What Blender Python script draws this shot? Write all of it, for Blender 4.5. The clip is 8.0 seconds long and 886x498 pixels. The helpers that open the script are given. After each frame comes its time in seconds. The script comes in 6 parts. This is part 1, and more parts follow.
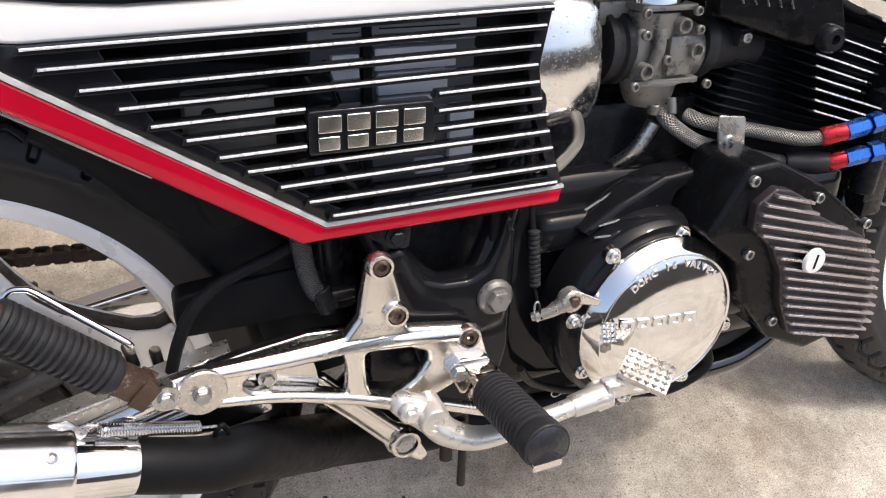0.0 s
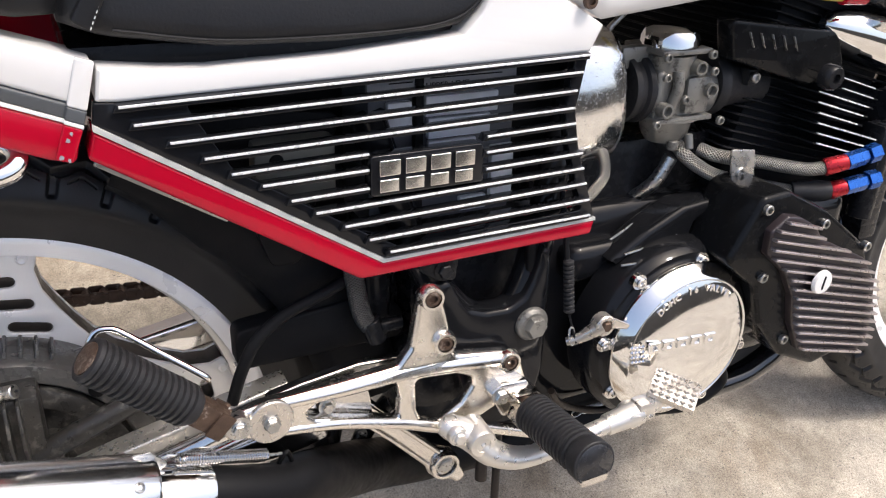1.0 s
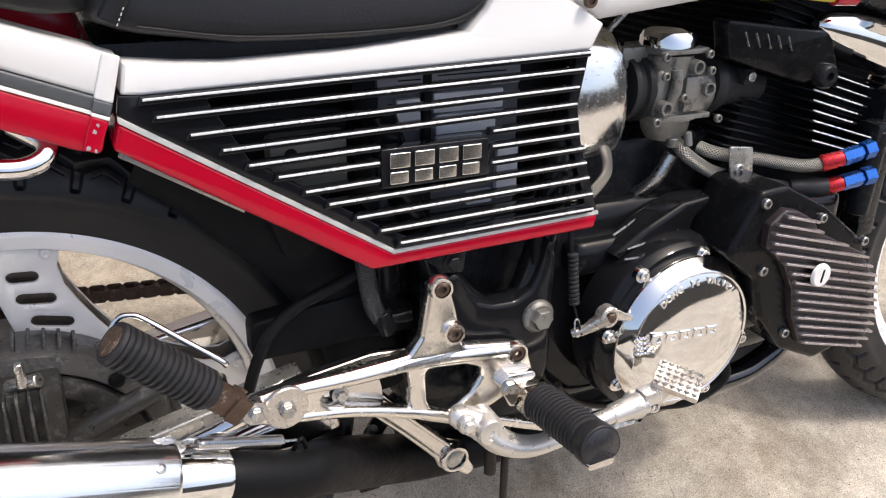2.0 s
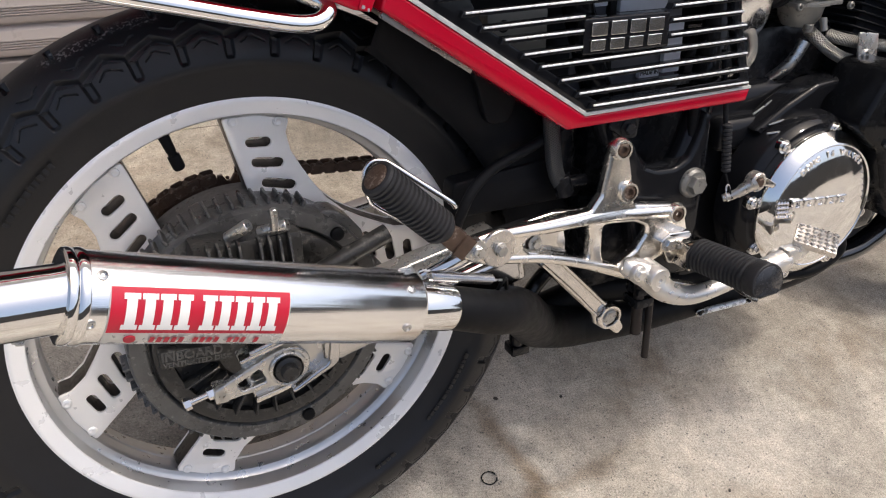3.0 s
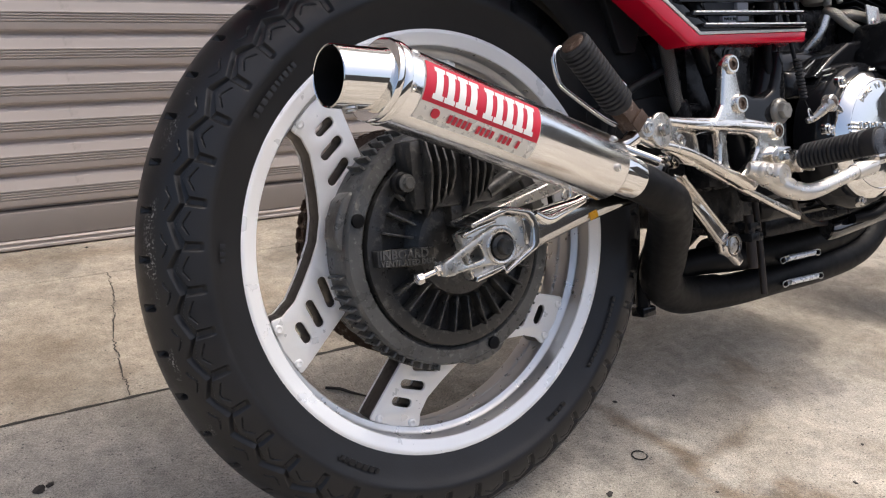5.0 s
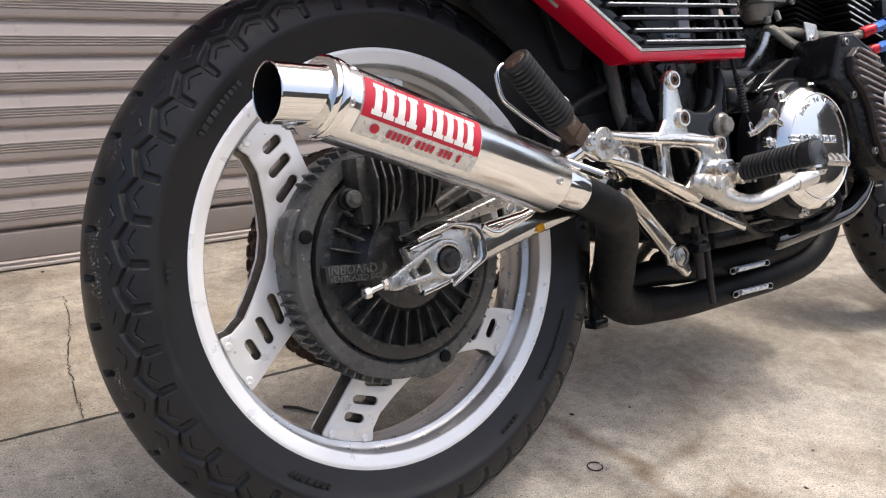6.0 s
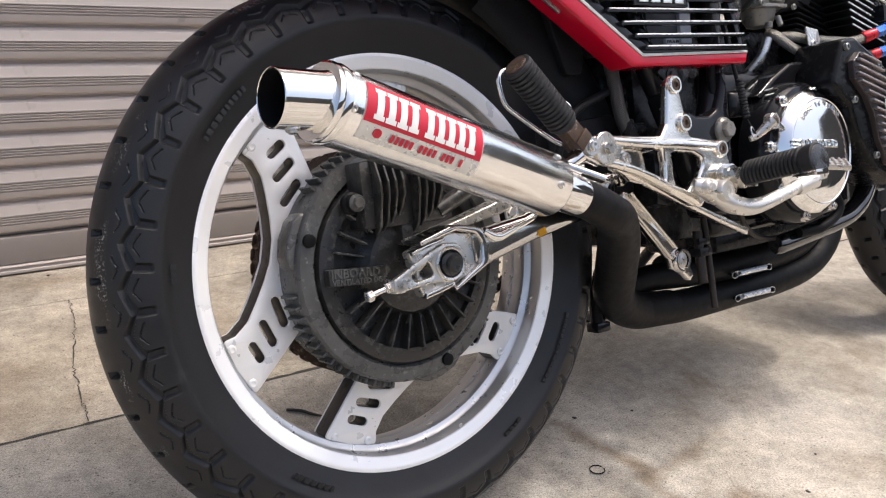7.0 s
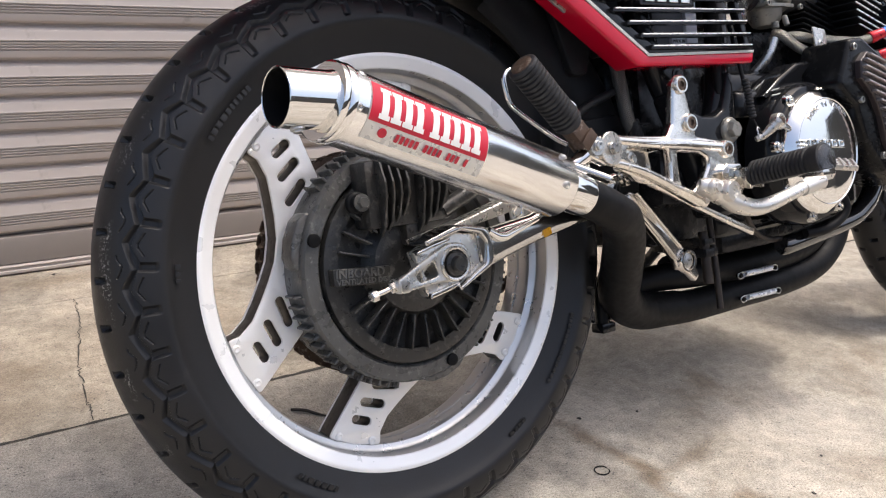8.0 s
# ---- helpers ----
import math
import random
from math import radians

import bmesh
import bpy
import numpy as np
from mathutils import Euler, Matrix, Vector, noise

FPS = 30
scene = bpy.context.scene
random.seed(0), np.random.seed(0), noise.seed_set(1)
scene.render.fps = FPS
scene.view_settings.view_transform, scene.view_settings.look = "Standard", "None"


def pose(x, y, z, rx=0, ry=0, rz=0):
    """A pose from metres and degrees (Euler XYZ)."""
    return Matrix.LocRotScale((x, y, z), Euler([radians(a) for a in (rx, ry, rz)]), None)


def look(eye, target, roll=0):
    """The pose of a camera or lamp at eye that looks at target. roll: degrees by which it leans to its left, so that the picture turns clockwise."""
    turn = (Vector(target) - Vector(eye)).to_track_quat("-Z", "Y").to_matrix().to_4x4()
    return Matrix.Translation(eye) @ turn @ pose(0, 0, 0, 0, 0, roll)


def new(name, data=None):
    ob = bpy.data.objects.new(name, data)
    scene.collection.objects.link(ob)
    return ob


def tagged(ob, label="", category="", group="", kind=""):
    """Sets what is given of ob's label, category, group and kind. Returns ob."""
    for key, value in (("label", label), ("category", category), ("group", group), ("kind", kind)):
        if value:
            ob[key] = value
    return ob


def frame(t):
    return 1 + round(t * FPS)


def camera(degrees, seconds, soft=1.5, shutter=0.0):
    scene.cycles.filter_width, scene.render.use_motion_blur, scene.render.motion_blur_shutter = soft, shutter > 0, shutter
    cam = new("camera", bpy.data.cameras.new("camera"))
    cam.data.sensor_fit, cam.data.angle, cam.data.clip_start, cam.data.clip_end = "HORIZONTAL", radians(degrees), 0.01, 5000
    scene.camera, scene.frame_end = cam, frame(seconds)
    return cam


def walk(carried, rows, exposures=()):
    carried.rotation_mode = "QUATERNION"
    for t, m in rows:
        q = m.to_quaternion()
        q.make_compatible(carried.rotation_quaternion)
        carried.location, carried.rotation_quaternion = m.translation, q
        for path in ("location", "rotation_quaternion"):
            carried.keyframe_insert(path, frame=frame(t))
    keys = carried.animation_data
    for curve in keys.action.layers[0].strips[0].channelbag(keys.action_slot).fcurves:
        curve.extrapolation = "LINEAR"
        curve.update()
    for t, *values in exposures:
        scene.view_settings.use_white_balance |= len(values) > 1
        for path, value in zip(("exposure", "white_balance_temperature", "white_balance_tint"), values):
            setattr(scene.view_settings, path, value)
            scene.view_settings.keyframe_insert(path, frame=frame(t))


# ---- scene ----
# The camera's rows are given in the motorcycle's own frame: x ahead along the machine, y across it, z up in its leaning plane.
LEAN = 17.1
BIKE = pose(0, 0, 0.321, -LEAN, 0, 0)
ROWS = [  # seconds, x, y, z, yaw, pitch, roll
    (0.0, 0.1592, -0.7124, 0.4907, -24.35, -26.68, 2.02),
    (0.2, 0.1267, -0.7141, 0.4904, -24.41, -26.00, 1.27),
    (0.5, 0.0988, -0.7151, 0.5108, -25.38, -25.91, 1.12),
    (1.0, 0.0818, -0.7201, 0.5157, -26.67, -24.92, 1.74),
    (1.2, 0.0843, -0.7277, 0.5155, -26.54, -24.42, 1.55),
    (2.3, 0.0329, -0.7477, 0.4859, -26.28, -23.19, 1.01),
    (2.5, 0.0034, -0.7443, 0.4713, -26.13, -23.81, 1.40),
    (2.7, -0.0328, -0.7530, 0.4543, -25.26, -24.54, 1.59),
    (3.0, -0.1540, -0.7941, 0.4475, -25.80, -25.69, 0.24),
    (3.2, -0.2177, -0.8031, 0.4380, -26.30, -26.04, -1.54),
    (3.5, -0.3173, -0.7782, 0.4236, -28.32, -26.99, -4.34),
    (3.7, -0.3841, -0.7531, 0.3822, -29.47, -26.59, -5.26),
    (4.0, -0.4575, -0.7462, 0.2715, -30.16, -22.73, -5.48),
    (4.2, -0.4717, -0.7599, 0.1927, -29.25, -18.64, -5.84),
    (4.5, -0.5060, -0.7754, 0.1126, -29.68, -12.93, -5.91),
    (4.7, -0.5024, -0.7899, 0.1005, -30.12, -9.80, -5.75),
    (5.0, -0.5062, -0.8126, 0.0984, -32.69, -6.36, -5.51),
    (5.2, -0.4987, -0.8194, 0.0902, -33.72, -4.82, -5.67),
    (6.5, -0.4919, -0.8394, 0.0902, -35.01, -5.22, -6.46),
    (7.0, -0.4943, -0.8419, 0.0892, -34.54, -4.76, -6.27),
    (7.5, -0.4928, -0.8411, 0.0903, -34.34, -4.77, -6.19),
    (8.0, -0.4933, -0.8404, 0.0891, -34.21, -4.73, -6.18),
]


def seen_from(x, y, z, yaw, pitch, roll):
    return BIKE @ pose(x, y, z) @ pose(0, 0, 0, 0, 0, yaw) @ pose(0, 0, 0, 90 + pitch) @ pose(0, 0, 0, 0, 0, roll)


cam = camera(56.42, 8.0, 1.15)
EXPOSURES = [(0.0, 0.90), (0.5, 0.93), (1.0, 0.88), (2.5, 0.83), (3.0, 0.55), (3.5, 0.44), (4.0, 0.54), (4.5, 0.60), (5.0, 0.62), (6.5, 0.81), (8.0, 0.83)]  # the film camera's own metering
walk(cam, [(t, seen_from(*r)) for t, *r in ROWS], EXPOSURES)

# ---- light ----
world = bpy.data.worlds.new("sky")
scene.world = world
world.use_nodes = True
wn = world.node_tree.nodes
sky = wn.new("ShaderNodeTexSky")
sky.sky_type, sky.sun_disc = "NISHITA", False
sky.sun_elevation, sky.sun_rotation = radians(70.8), radians(108)
sky.air_density, sky.dust_density, sky.ozone_density = 1.0, 6.0, 1.0
wn["Background"].inputs["Strength"].default_value = 0.15
world.node_tree.links.new(sky.outputs[0], wn["Background"].inputs["Color"])
sun_data = bpy.data.lights.new("sun", "SUN")
sun_data.energy, sun_data.angle, sun_data.color = 0.85, radians(4.5), (1.0, 0.965, 0.93)
sun = new("sun", sun_data)
sun.matrix_world = look((1.65, -0.55, 5.0), (0, 0, 0))


# ---- mesh helpers ----
def join(*bms):
    out = bmesh.new()
    for b in bms:
        me = bpy.data.meshes.new("tmp")
        b.to_mesh(me)
        out.from_mesh(me)
        bpy.data.meshes.remove(me)
        b.free()
    return out


def part(name, bm, material, parent=None, label="", angle=38):
    """Links a bmesh as one mesh object under a thing or a part."""
    bmesh.ops.recalc_face_normals(bm, faces=bm.faces) if len(bm.faces) < 60000 else None
    me = bpy.data.meshes.new(name)
    bm.to_mesh(me)
    bm.free()
    me.shade_smooth()
    me.set_sharp_from_angle(angle=radians(angle))
    me.materials.append(material)
    ob = new(name, me)
    ob.parent = parent
    if label:
        ob["label"] = label
    return ob


def share(name, ob, m, parent=None):
    """Another object on the same mesh."""
    o = new(name, ob.data)
    o.parent = parent
    o.matrix_basis = m
    return o


def axes(d):
    d = Vector(d).normalized()
    u = d.cross(Vector((0, 0, 1)) if abs(d.z) < 0.9 else Vector((1, 0, 0))).normalized()
    return u, d.cross(u), d


def spin(profile, origin, axis, seg=32, wave=None):
    """A turned body: profile rows of (along, radius) round the axis."""
    u, v, d = axes(axis)
    o, bm, rings = Vector(origin), bmesh.new(), []
    for s, r in profile:
        if r < 1e-6:
            rings.append([bm.verts.new(o + d * s)])
            continue
        ring = []
        for k in range(seg):
            a = 2 * math.pi * k / seg
            q = r * (wave(a, s) if wave else 1.0)
            ring.append(bm.verts.new(o + d * s + (u * math.cos(a) + v * math.sin(a)) * q))
        rings.append(ring)
    for p, q in zip(rings, rings[1:]):
        for k in range(seg):
            j = (k + 1) % seg
            if len(p) == 1 and len(q) == 1:
                break
            if len(p) == 1:
                bm.faces.new((p[0], q[k], q[j]))
            elif len(q) == 1:
                bm.faces.new((p[k], p[j], q[0]))
            else:
                bm.faces.new((p[k], p[j], q[j], q[k]))
    return bm


def rod(a, b, r, r2=None, seg=20, bevel=0.0008):
    a, b = Vector(a), Vector(b)
    r2, h = r if r2 is None else r2, (b - a).length
    e = min(bevel, r * 0.4, h * 0.3)
    return spin([(0, 0), (0, r - e), (e, r), (h - e, r2), (h, r2 - e), (h, 0)], a, b - a, seg)


def smooth_line(pts, n=6, closed=False):
    p = [Vector(q) for q in pts]
    out, m = [], len(p)
    for i in range(m if closed else m - 1):
        a, b = p[i], p[(i + 1) % m]
        z = p[i - 1] if (closed or i) else a * 2 - b
        c = p[(i + 2) % m] if (closed or i + 2 < m) else b * 2 - a
        for k in range(n):
            t = k / n
            out.append(0.5 * (2 * a + (b - z) * t + (2 * z - 5 * a + 4 * b - c) * t * t + (3 * a - z - 3 * b + c) * t ** 3))
    if not closed:
        out.append(p[-1])
    return out


def tube(pts, r, seg=14, n=6, closed=False, smooth=True, caps=True):
    """A pipe along points; r may be a list of radii, one for each given point. The second UV is metres along it."""
    line = smooth_line(pts, n, closed) if smooth else [Vector(q) for q in pts]
    if isinstance(r, (list, tuple)):
        k = (len(line) - 1) / (len(r) - 1)
        radii = [float(np.interp(i / k, range(len(r)), r)) for i in range(len(line))]
    else:
        radii = [r] * len(line)
    bm = bmesh.new()
    uv = bm.loops.layers.uv.new("UVMap")
    rings, far, run = [], [], 0.0
    last = None
    m = len(line)
    for i, c in enumerate(line):
        nxt = line[(i + 1) % m] if (closed or i + 1 < m) else line[i]
        prv = line[i - 1] if (closed or i) else line[i]
        d = (nxt - prv).normalized()
        if last is None:
            u = axes(d)[0]
        else:
            u = (last - d * last.dot(d)).normalized()
        last = u
        v = d.cross(u)
        rings.append([bm.verts.new(c + (u * math.cos(2 * math.pi * k / seg) + v * math.sin(2 * math.pi * k / seg)) * radii[i]) for k in range(seg)])
        run += (c - line[i - 1]).length if i else 0.0
        far.append(run)
    for i in range(m if closed else m - 1):
        p, q = rings[i], rings[(i + 1) % m]
        for k in range(seg):
            f = bm.faces.new((p[k], p[(k + 1) % seg], q[(k + 1) % seg], q[k]))
            for loop, (a, b) in zip(f.loops, ((k, i), (k + 1, i), (k + 1, i + 1), (k, i + 1))):
                loop[uv].uv = (a / seg, far[b] if b < m else run)
    if caps and not closed:
        bm.faces.new(rings[0][::-1])
        bm.faces.new(rings[-1])
    return bm


def coil(a, b, radius, turns, wire, per=12):
    u, v, d = axes(Vector(b) - Vector(a))
    h = (Vector(b) - Vector(a)).length
    n = int(turns * per)
    return tube([Vector(a) + d * h * i / n + (u * math.cos(2 * math.pi * i / per) + v * math.sin(2 * math.pi * i / per)) * radius for i in range(n + 1)], wire, seg=6, smooth=False)


def block(x0, x1, y0, y1, z0, z1, bevel=0.003, seg=2):
    bm = bmesh.new()
    bmesh.ops.create_cube(bm, size=1, matrix=Matrix.Translation(((x0 + x1) / 2, (y0 + y1) / 2, (z0 + z1) / 2)) @ Matrix.Diagonal((x1 - x0, y1 - y0, z1 - z0, 1)))
    if bevel:
        bmesh.ops.bevel(bm, geom=list(bm.edges), offset=bevel, segments=seg, affect="EDGES", profile=0.6)
    return bm


def moved(bm, m):
    bm.transform(m)
    return bm


def rounded(poly, r, n=5):
    """A polygon of (x, z) with its corners rounded; a third number in a corner is its own radius."""
    out, m = [], len(poly)
    for i in range(m):
        a, b, c = Vector(poly[i - 1][:2]), Vector(poly[i][:2]), Vector(poly[(i + 1) % m][:2])
        rad = poly[i][2] if len(poly[i]) > 2 else r
        e, f = a - b, c - b
        half = e.angle(f) / 2
        cut = min(rad / max(math.tan(half), 1e-3), e.length * 0.48, f.length * 0.48)
        p, q = b + e.normalized() * cut, b + f.normalized() * cut
        for k in range(n + 1):
            t = k / n
            out.append(p * (1 - t) ** 2 + b * 2 * t * (1 - t) + q * t * t)
    return out


def slot(cx, cz, length, width, turn, n=6):
    """A long round-ended hole."""
    out, h = [], (length - width) / 2
    for side in (0, 1):
        for k in range(n + 1):
            a = math.pi * (k / n - 0.5) + side * math.pi
            x, z = (h if side == 0 else -h) + width / 2 * math.cos(a), width / 2 * math.sin(a)
            out.append(Vector((cx + x * math.cos(turn) - z * math.sin(turn), cz + x * math.sin(turn) + z * math.cos(turn))))
    return out


def disc_loop(cx, cz, r, n=20):
    return [Vector((cx + r * math.cos(2 * math.pi * k / n), cz + r * math.sin(2 * math.pi * k / n))) for k in range(n)]


def plate(outer, y0, y1, bevel=0.001, holes=(), res=2):
    """A flat piece cut from an (x, z) outline with holes, from depth y0 to y1, its edges rounded."""
    cu = bpy.data.curves.new("tmp", "CURVE")
    cu.dimensions, cu.fill_mode = "2D", "BOTH"
    for loop in (outer, *holes):
        sp = cu.splines.new("POLY")
        sp.points.add(len(loop) - 1)
        for p, q in zip(sp.points, loop):
            p.co = (q[0], q[1], 0, 1)
        sp.use_cyclic_u = True
    th = abs(y1 - y0)
    bevel = min(bevel, th * 0.45)
    cu.extrude, cu.bevel_depth, cu.offset, cu.bevel_resolution = th / 2 - bevel, bevel, -bevel, res
    ob = bpy.data.objects.new("tmp", cu)
    scene.collection.objects.link(ob)
    me = bpy.data.meshes.new_from_object(ob)
    bm = bmesh.new()
    bm.from_mesh(me)
    bpy.data.objects.remove(ob)
    bpy.data.curves.remove(cu)
    bpy.data.meshes.remove(me)
    bmesh.ops.remove_doubles(bm, verts=bm.verts, dist=1e-6)
    bm.transform(Matrix(((1, 0, 0, 0), (0, 0, -1, (y0 + y1) / 2), (0, 1, 0, 0), (0, 0, 0, 1))))
    return bm


def words(text, size, m, depth=0.0006, align="LEFT", bold=0.0):
    cu = bpy.data.curves.new("tmp", "FONT")
    cu.body, cu.size, cu.extrude, cu.align_x, cu.offset, cu.resolution_u = text, size, depth, align, bold, 2
    ob = bpy.data.objects.new("tmp", cu)
    scene.collection.objects.link(ob)
    me = bpy.data.meshes.new_from_object(ob)
    bm = bmesh.new()
    bm.from_mesh(me)
    bpy.data.objects.remove(ob)
    bpy.data.curves.remove(cu)
    bpy.data.meshes.remove(me)
    bm.transform(m)
    return bm


def socket_bolt(p, d, r=0.006, h=0.006):
    return spin([(0, 0), (0, r), (h - 0.0008, r), (h, r - 0.0008), (h, r * 0.55), (h * 0.35, r * 0.5), (h * 0.35, 0)], p, d, 18)


def hex_bolt(p, d, r=0.007, h=0.006, flange=1.45):
    low = spin([(0, 0), (0, r * flange), (0.0016, r * flange), (0.0022, r * 1.0), (0.0022, 0)], p, d, 20)
    top = spin([(0.001, 0), (0.001, r), (h * 0.85, r), (h, r * 0.86), (h, r * 0.3), (h - 0.0006, 0)], p, d, 6)
    return join(low, top)


# ---- materials ----
def material(name):
    m = bpy.data.materials.new(name)
    m.use_nodes = True
    nt = m.node_tree
    return m, nt, nt.nodes["Principled BSDF"]


def scaled(c, k):
    return (*[min(1.0, max(0.0, v * k)) for v in c], 1)


def mk(name, col, rough=0.5, metal=0.0, var=0.12, vscale=30.0, rvar=0.08, bump=0.0, bscale=400.0, coat=0.0, spots=None, spec=0.5):
    """A surface with two scales of variation: broad mottling in colour and gloss, and fine relief. spots: (colour, scale, share) of dirt or rust."""
    m, nt, b = material(name)
    n, l = nt.nodes, nt.links
    tc = n.new("ShaderNodeTexCoord")
    n1 = n.new("ShaderNodeTexNoise")
    n1.inputs["Scale"].default_value, n1.inputs["Detail"].default_value = vscale, 6
    l.new(tc.outputs["Object"], n1.inputs["Vector"])
    mix = n.new("ShaderNodeMix")
    mix.data_type = "RGBA"
    mix.inputs["A"].default_value, mix.inputs["B"].default_value = scaled(col, 1 - var), scaled(col, 1 + var)
    l.new(n1.outputs["Fac"], mix.inputs["Factor"])
    out = mix.outputs["Result"]
    rr = n.new("ShaderNodeMapRange")
    rr.inputs["From Min"].default_value, rr.inputs["From Max"].default_value = 0.3, 0.7
    rr.inputs["To Min"].default_value, rr.inputs["To Max"].default_value = max(0.02, rough - rvar), min(1, rough + rvar)
    n2 = n.new("ShaderNodeTexNoise")
    n2.inputs["Scale"].default_value, n2.inputs["Detail"].default_value = vscale * 3.3, 8
    l.new(tc.outputs["Object"], n2.inputs["Vector"])
    l.new(n2.outputs["Fac"], rr.inputs["Value"])
    rough_out = rr.outputs["Result"]
    if spots:
        sc, scale, share_ = spots
        n3 = n.new("ShaderNodeTexNoise")
        n3.inputs["Scale"].default_value, n3.inputs["Detail"].default_value, n3.inputs["Roughness"].default_value = scale, 9, 0.7
        l.new(tc.outputs["Object"], n3.inputs["Vector"])
        mr = n.new("ShaderNodeMapRange")
        mr.inputs["From Min"].default_value, mr.inputs["From Max"].default_value = 1 - share_, 1 - share_ + 0.08
        l.new(n3.outputs["Fac"], mr.inputs["Value"])
        mx = n.new("ShaderNodeMix")
        mx.data_type = "RGBA"
        mx.inputs["B"].default_value = (*sc, 1)
        l.new(mr.outputs["Result"], mx.inputs["Factor"])
        l.new(out, mx.inputs["A"])
        out = mx.outputs["Result"]
        ra = n.new("ShaderNodeMix")
        l.new(mr.outputs["Result"], ra.inputs["Factor"])
        l.new(rough_out, ra.inputs["A"])
        ra.inputs["B"].default_value = max(0.6, rough)
        rough_out = ra.outputs["Result"]
        if metal > 0:
            me_ = n.new("ShaderNodeMapRange")
            me_.inputs["To Min"].default_value, me_.inputs["To Max"].default_value = metal, metal * 0.3
            l.new(mr.outputs["Result"], me_.inputs["Value"])
            l.new(me_.outputs["Result"], b.inputs["Metallic"])
    l.new(out, b.inputs["Base Color"])
    l.new(rough_out, b.inputs["Roughness"])
    if not (spots and metal > 0):
        b.inputs["Metallic"].default_value = metal
    b.inputs["Specular IOR Level"].default_value = spec
    b.inputs["Coat Weight"].default_value, b.inputs["Coat Roughness"].default_value = coat, 0.05
    if bump:
        nb = n.new("ShaderNodeTexNoise")
        nb.inputs["Scale"].default_value, nb.inputs["Detail"].default_value = bscale, 5
        l.new(tc.outputs["Object"], nb.inputs["Vector"])
        bp = n.new("ShaderNodeBump")
        bp.inputs["Strength"].default_value, bp.inputs["Distance"].default_value = bump, 0.001
        l.new(nb.outputs["Fac"], bp.inputs["Height"])
        l.new(bp.outputs["Normal"], b.inputs["Normal"])
    return m


CHROME = mk("chrome", (0.84, 0.83, 0.81), 0.07, 1.0, 0.05, 25, 0.05, 0.03, 120)
CHROME_PITTED = mk("pitted_chrome", (0.86, 0.85, 0.83), 0.16, 1.0, 0.06, 40, 0.06, 0.05, 300, spots=((0.20, 0.19, 0.175), 480, 0.42))
CAN = mk("brushed_can", (0.91, 0.90, 0.89), 0.17, 1.0, 0.06, 14, 0.05)


def drawn_lines(m, way, scale, strength):
    """Fine polishing lines along one direction."""
    n, l = m.node_tree.nodes, m.node_tree.links
    tc, dot, back, flat_, t, bp = [n.new("ShaderNode" + k) for k in ("TexCoord", "VectorMath", "VectorMath", "VectorMath", "TexNoise", "Bump")]
    dot.operation, back.operation, flat_.operation = "DOT_PRODUCT", "SCALE", "SUBTRACT"
    dot.inputs[1].default_value = way
    back.inputs[0].default_value = [0.985 * k for k in way]
    l.new(tc.outputs["Object"], dot.inputs[0])
    l.new(dot.outputs["Value"], back.inputs["Scale"])
    l.new(tc.outputs["Object"], flat_.inputs[0])
    l.new(back.outputs[0], flat_.inputs[1])
    t.inputs["Scale"].default_value, t.inputs["Detail"].default_value, t.inputs["Roughness"].default_value = scale, 4, 0.6
    l.new(flat_.outputs[0], t.inputs["Vector"])
    bp.inputs["Strength"].default_value, bp.inputs["Distance"].default_value = strength, 0.001
    l.new(t.outputs["Fac"], bp.inputs["Height"])
    l.new(bp.outputs["Normal"], n["Principled BSDF"].inputs["Normal"])


drawn_lines(CAN, (0.940, 0.1215, -0.3185), 210, 0.22)
FOOT = mk("worn_cast_alloy", (0.80, 0.765, 0.71), 0.24, 1.0, 0.10, 30, 0.06, 0.05, 90, spots=((0.34, 0.29, 0.23), 60, 0.27))
PEDAL = mk("dull_forged_alloy", (0.70, 0.67, 0.62), 0.33, 0.75, 0.12, 30, 0.10, 0.10, 140, spots=((0.30, 0.26, 0.21), 70, 0.34))
PAD = mk("worn_pad", (0.60, 0.56, 0.51), 0.30, 0.85, 0.15, 40, 0.1, 0.15, 150, spots=((0.25, 0.21, 0.17), 70, 0.38))
CHROME_WORN = mk("worn_chrome", (0.70, 0.67, 0.63), 0.15, 1.0, 0.16, 30, 0.10, 0.12, 90, spots=((0.26, 0.21, 0.15), 60, 0.33))
POLISHED = mk("polished_aluminium", (0.78, 0.76, 0.73), 0.16, 1.0, 0.06, 20, 0.06, 0.04, 250)
ARM_CHROME = mk("arm_chrome", (0.56, 0.55, 0.54), 0.12, 1.0, 0.12, 20, 0.05, 0.35, 30, spots=((0.14, 0.12, 0.10), 75, 0.30))
CAST = mk("dull_cast_aluminium", (0.40, 0.395, 0.38), 0.30, 0.9, 0.20, 30, 0.1, 0.2, 160, spots=((0.09, 0.085, 0.075), 75, 0.40))
ADJUSTER = mk("cast_adjuster_alloy", (0.62, 0.60, 0.56), 0.30, 0.85, 0.15, 40, 0.1, 0.2, 200, spots=((0.24, 0.21, 0.17), 80, 0.34))
ALLOY = mk("satin_aluminium", (0.87, 0.86, 0.84), 0.34, 0.30, 0.06, 18, 0.08, 0.08, 500, spots=((0.34, 0.32, 0.29), 85, 0.27))
RIM = mk("machined_rim", (0.93, 0.93, 0.93), 0.32, 0.22, 0.05, 12, 0.08, 0.05, 600, spots=((0.20, 0.19, 0.18), 150, 0.315))
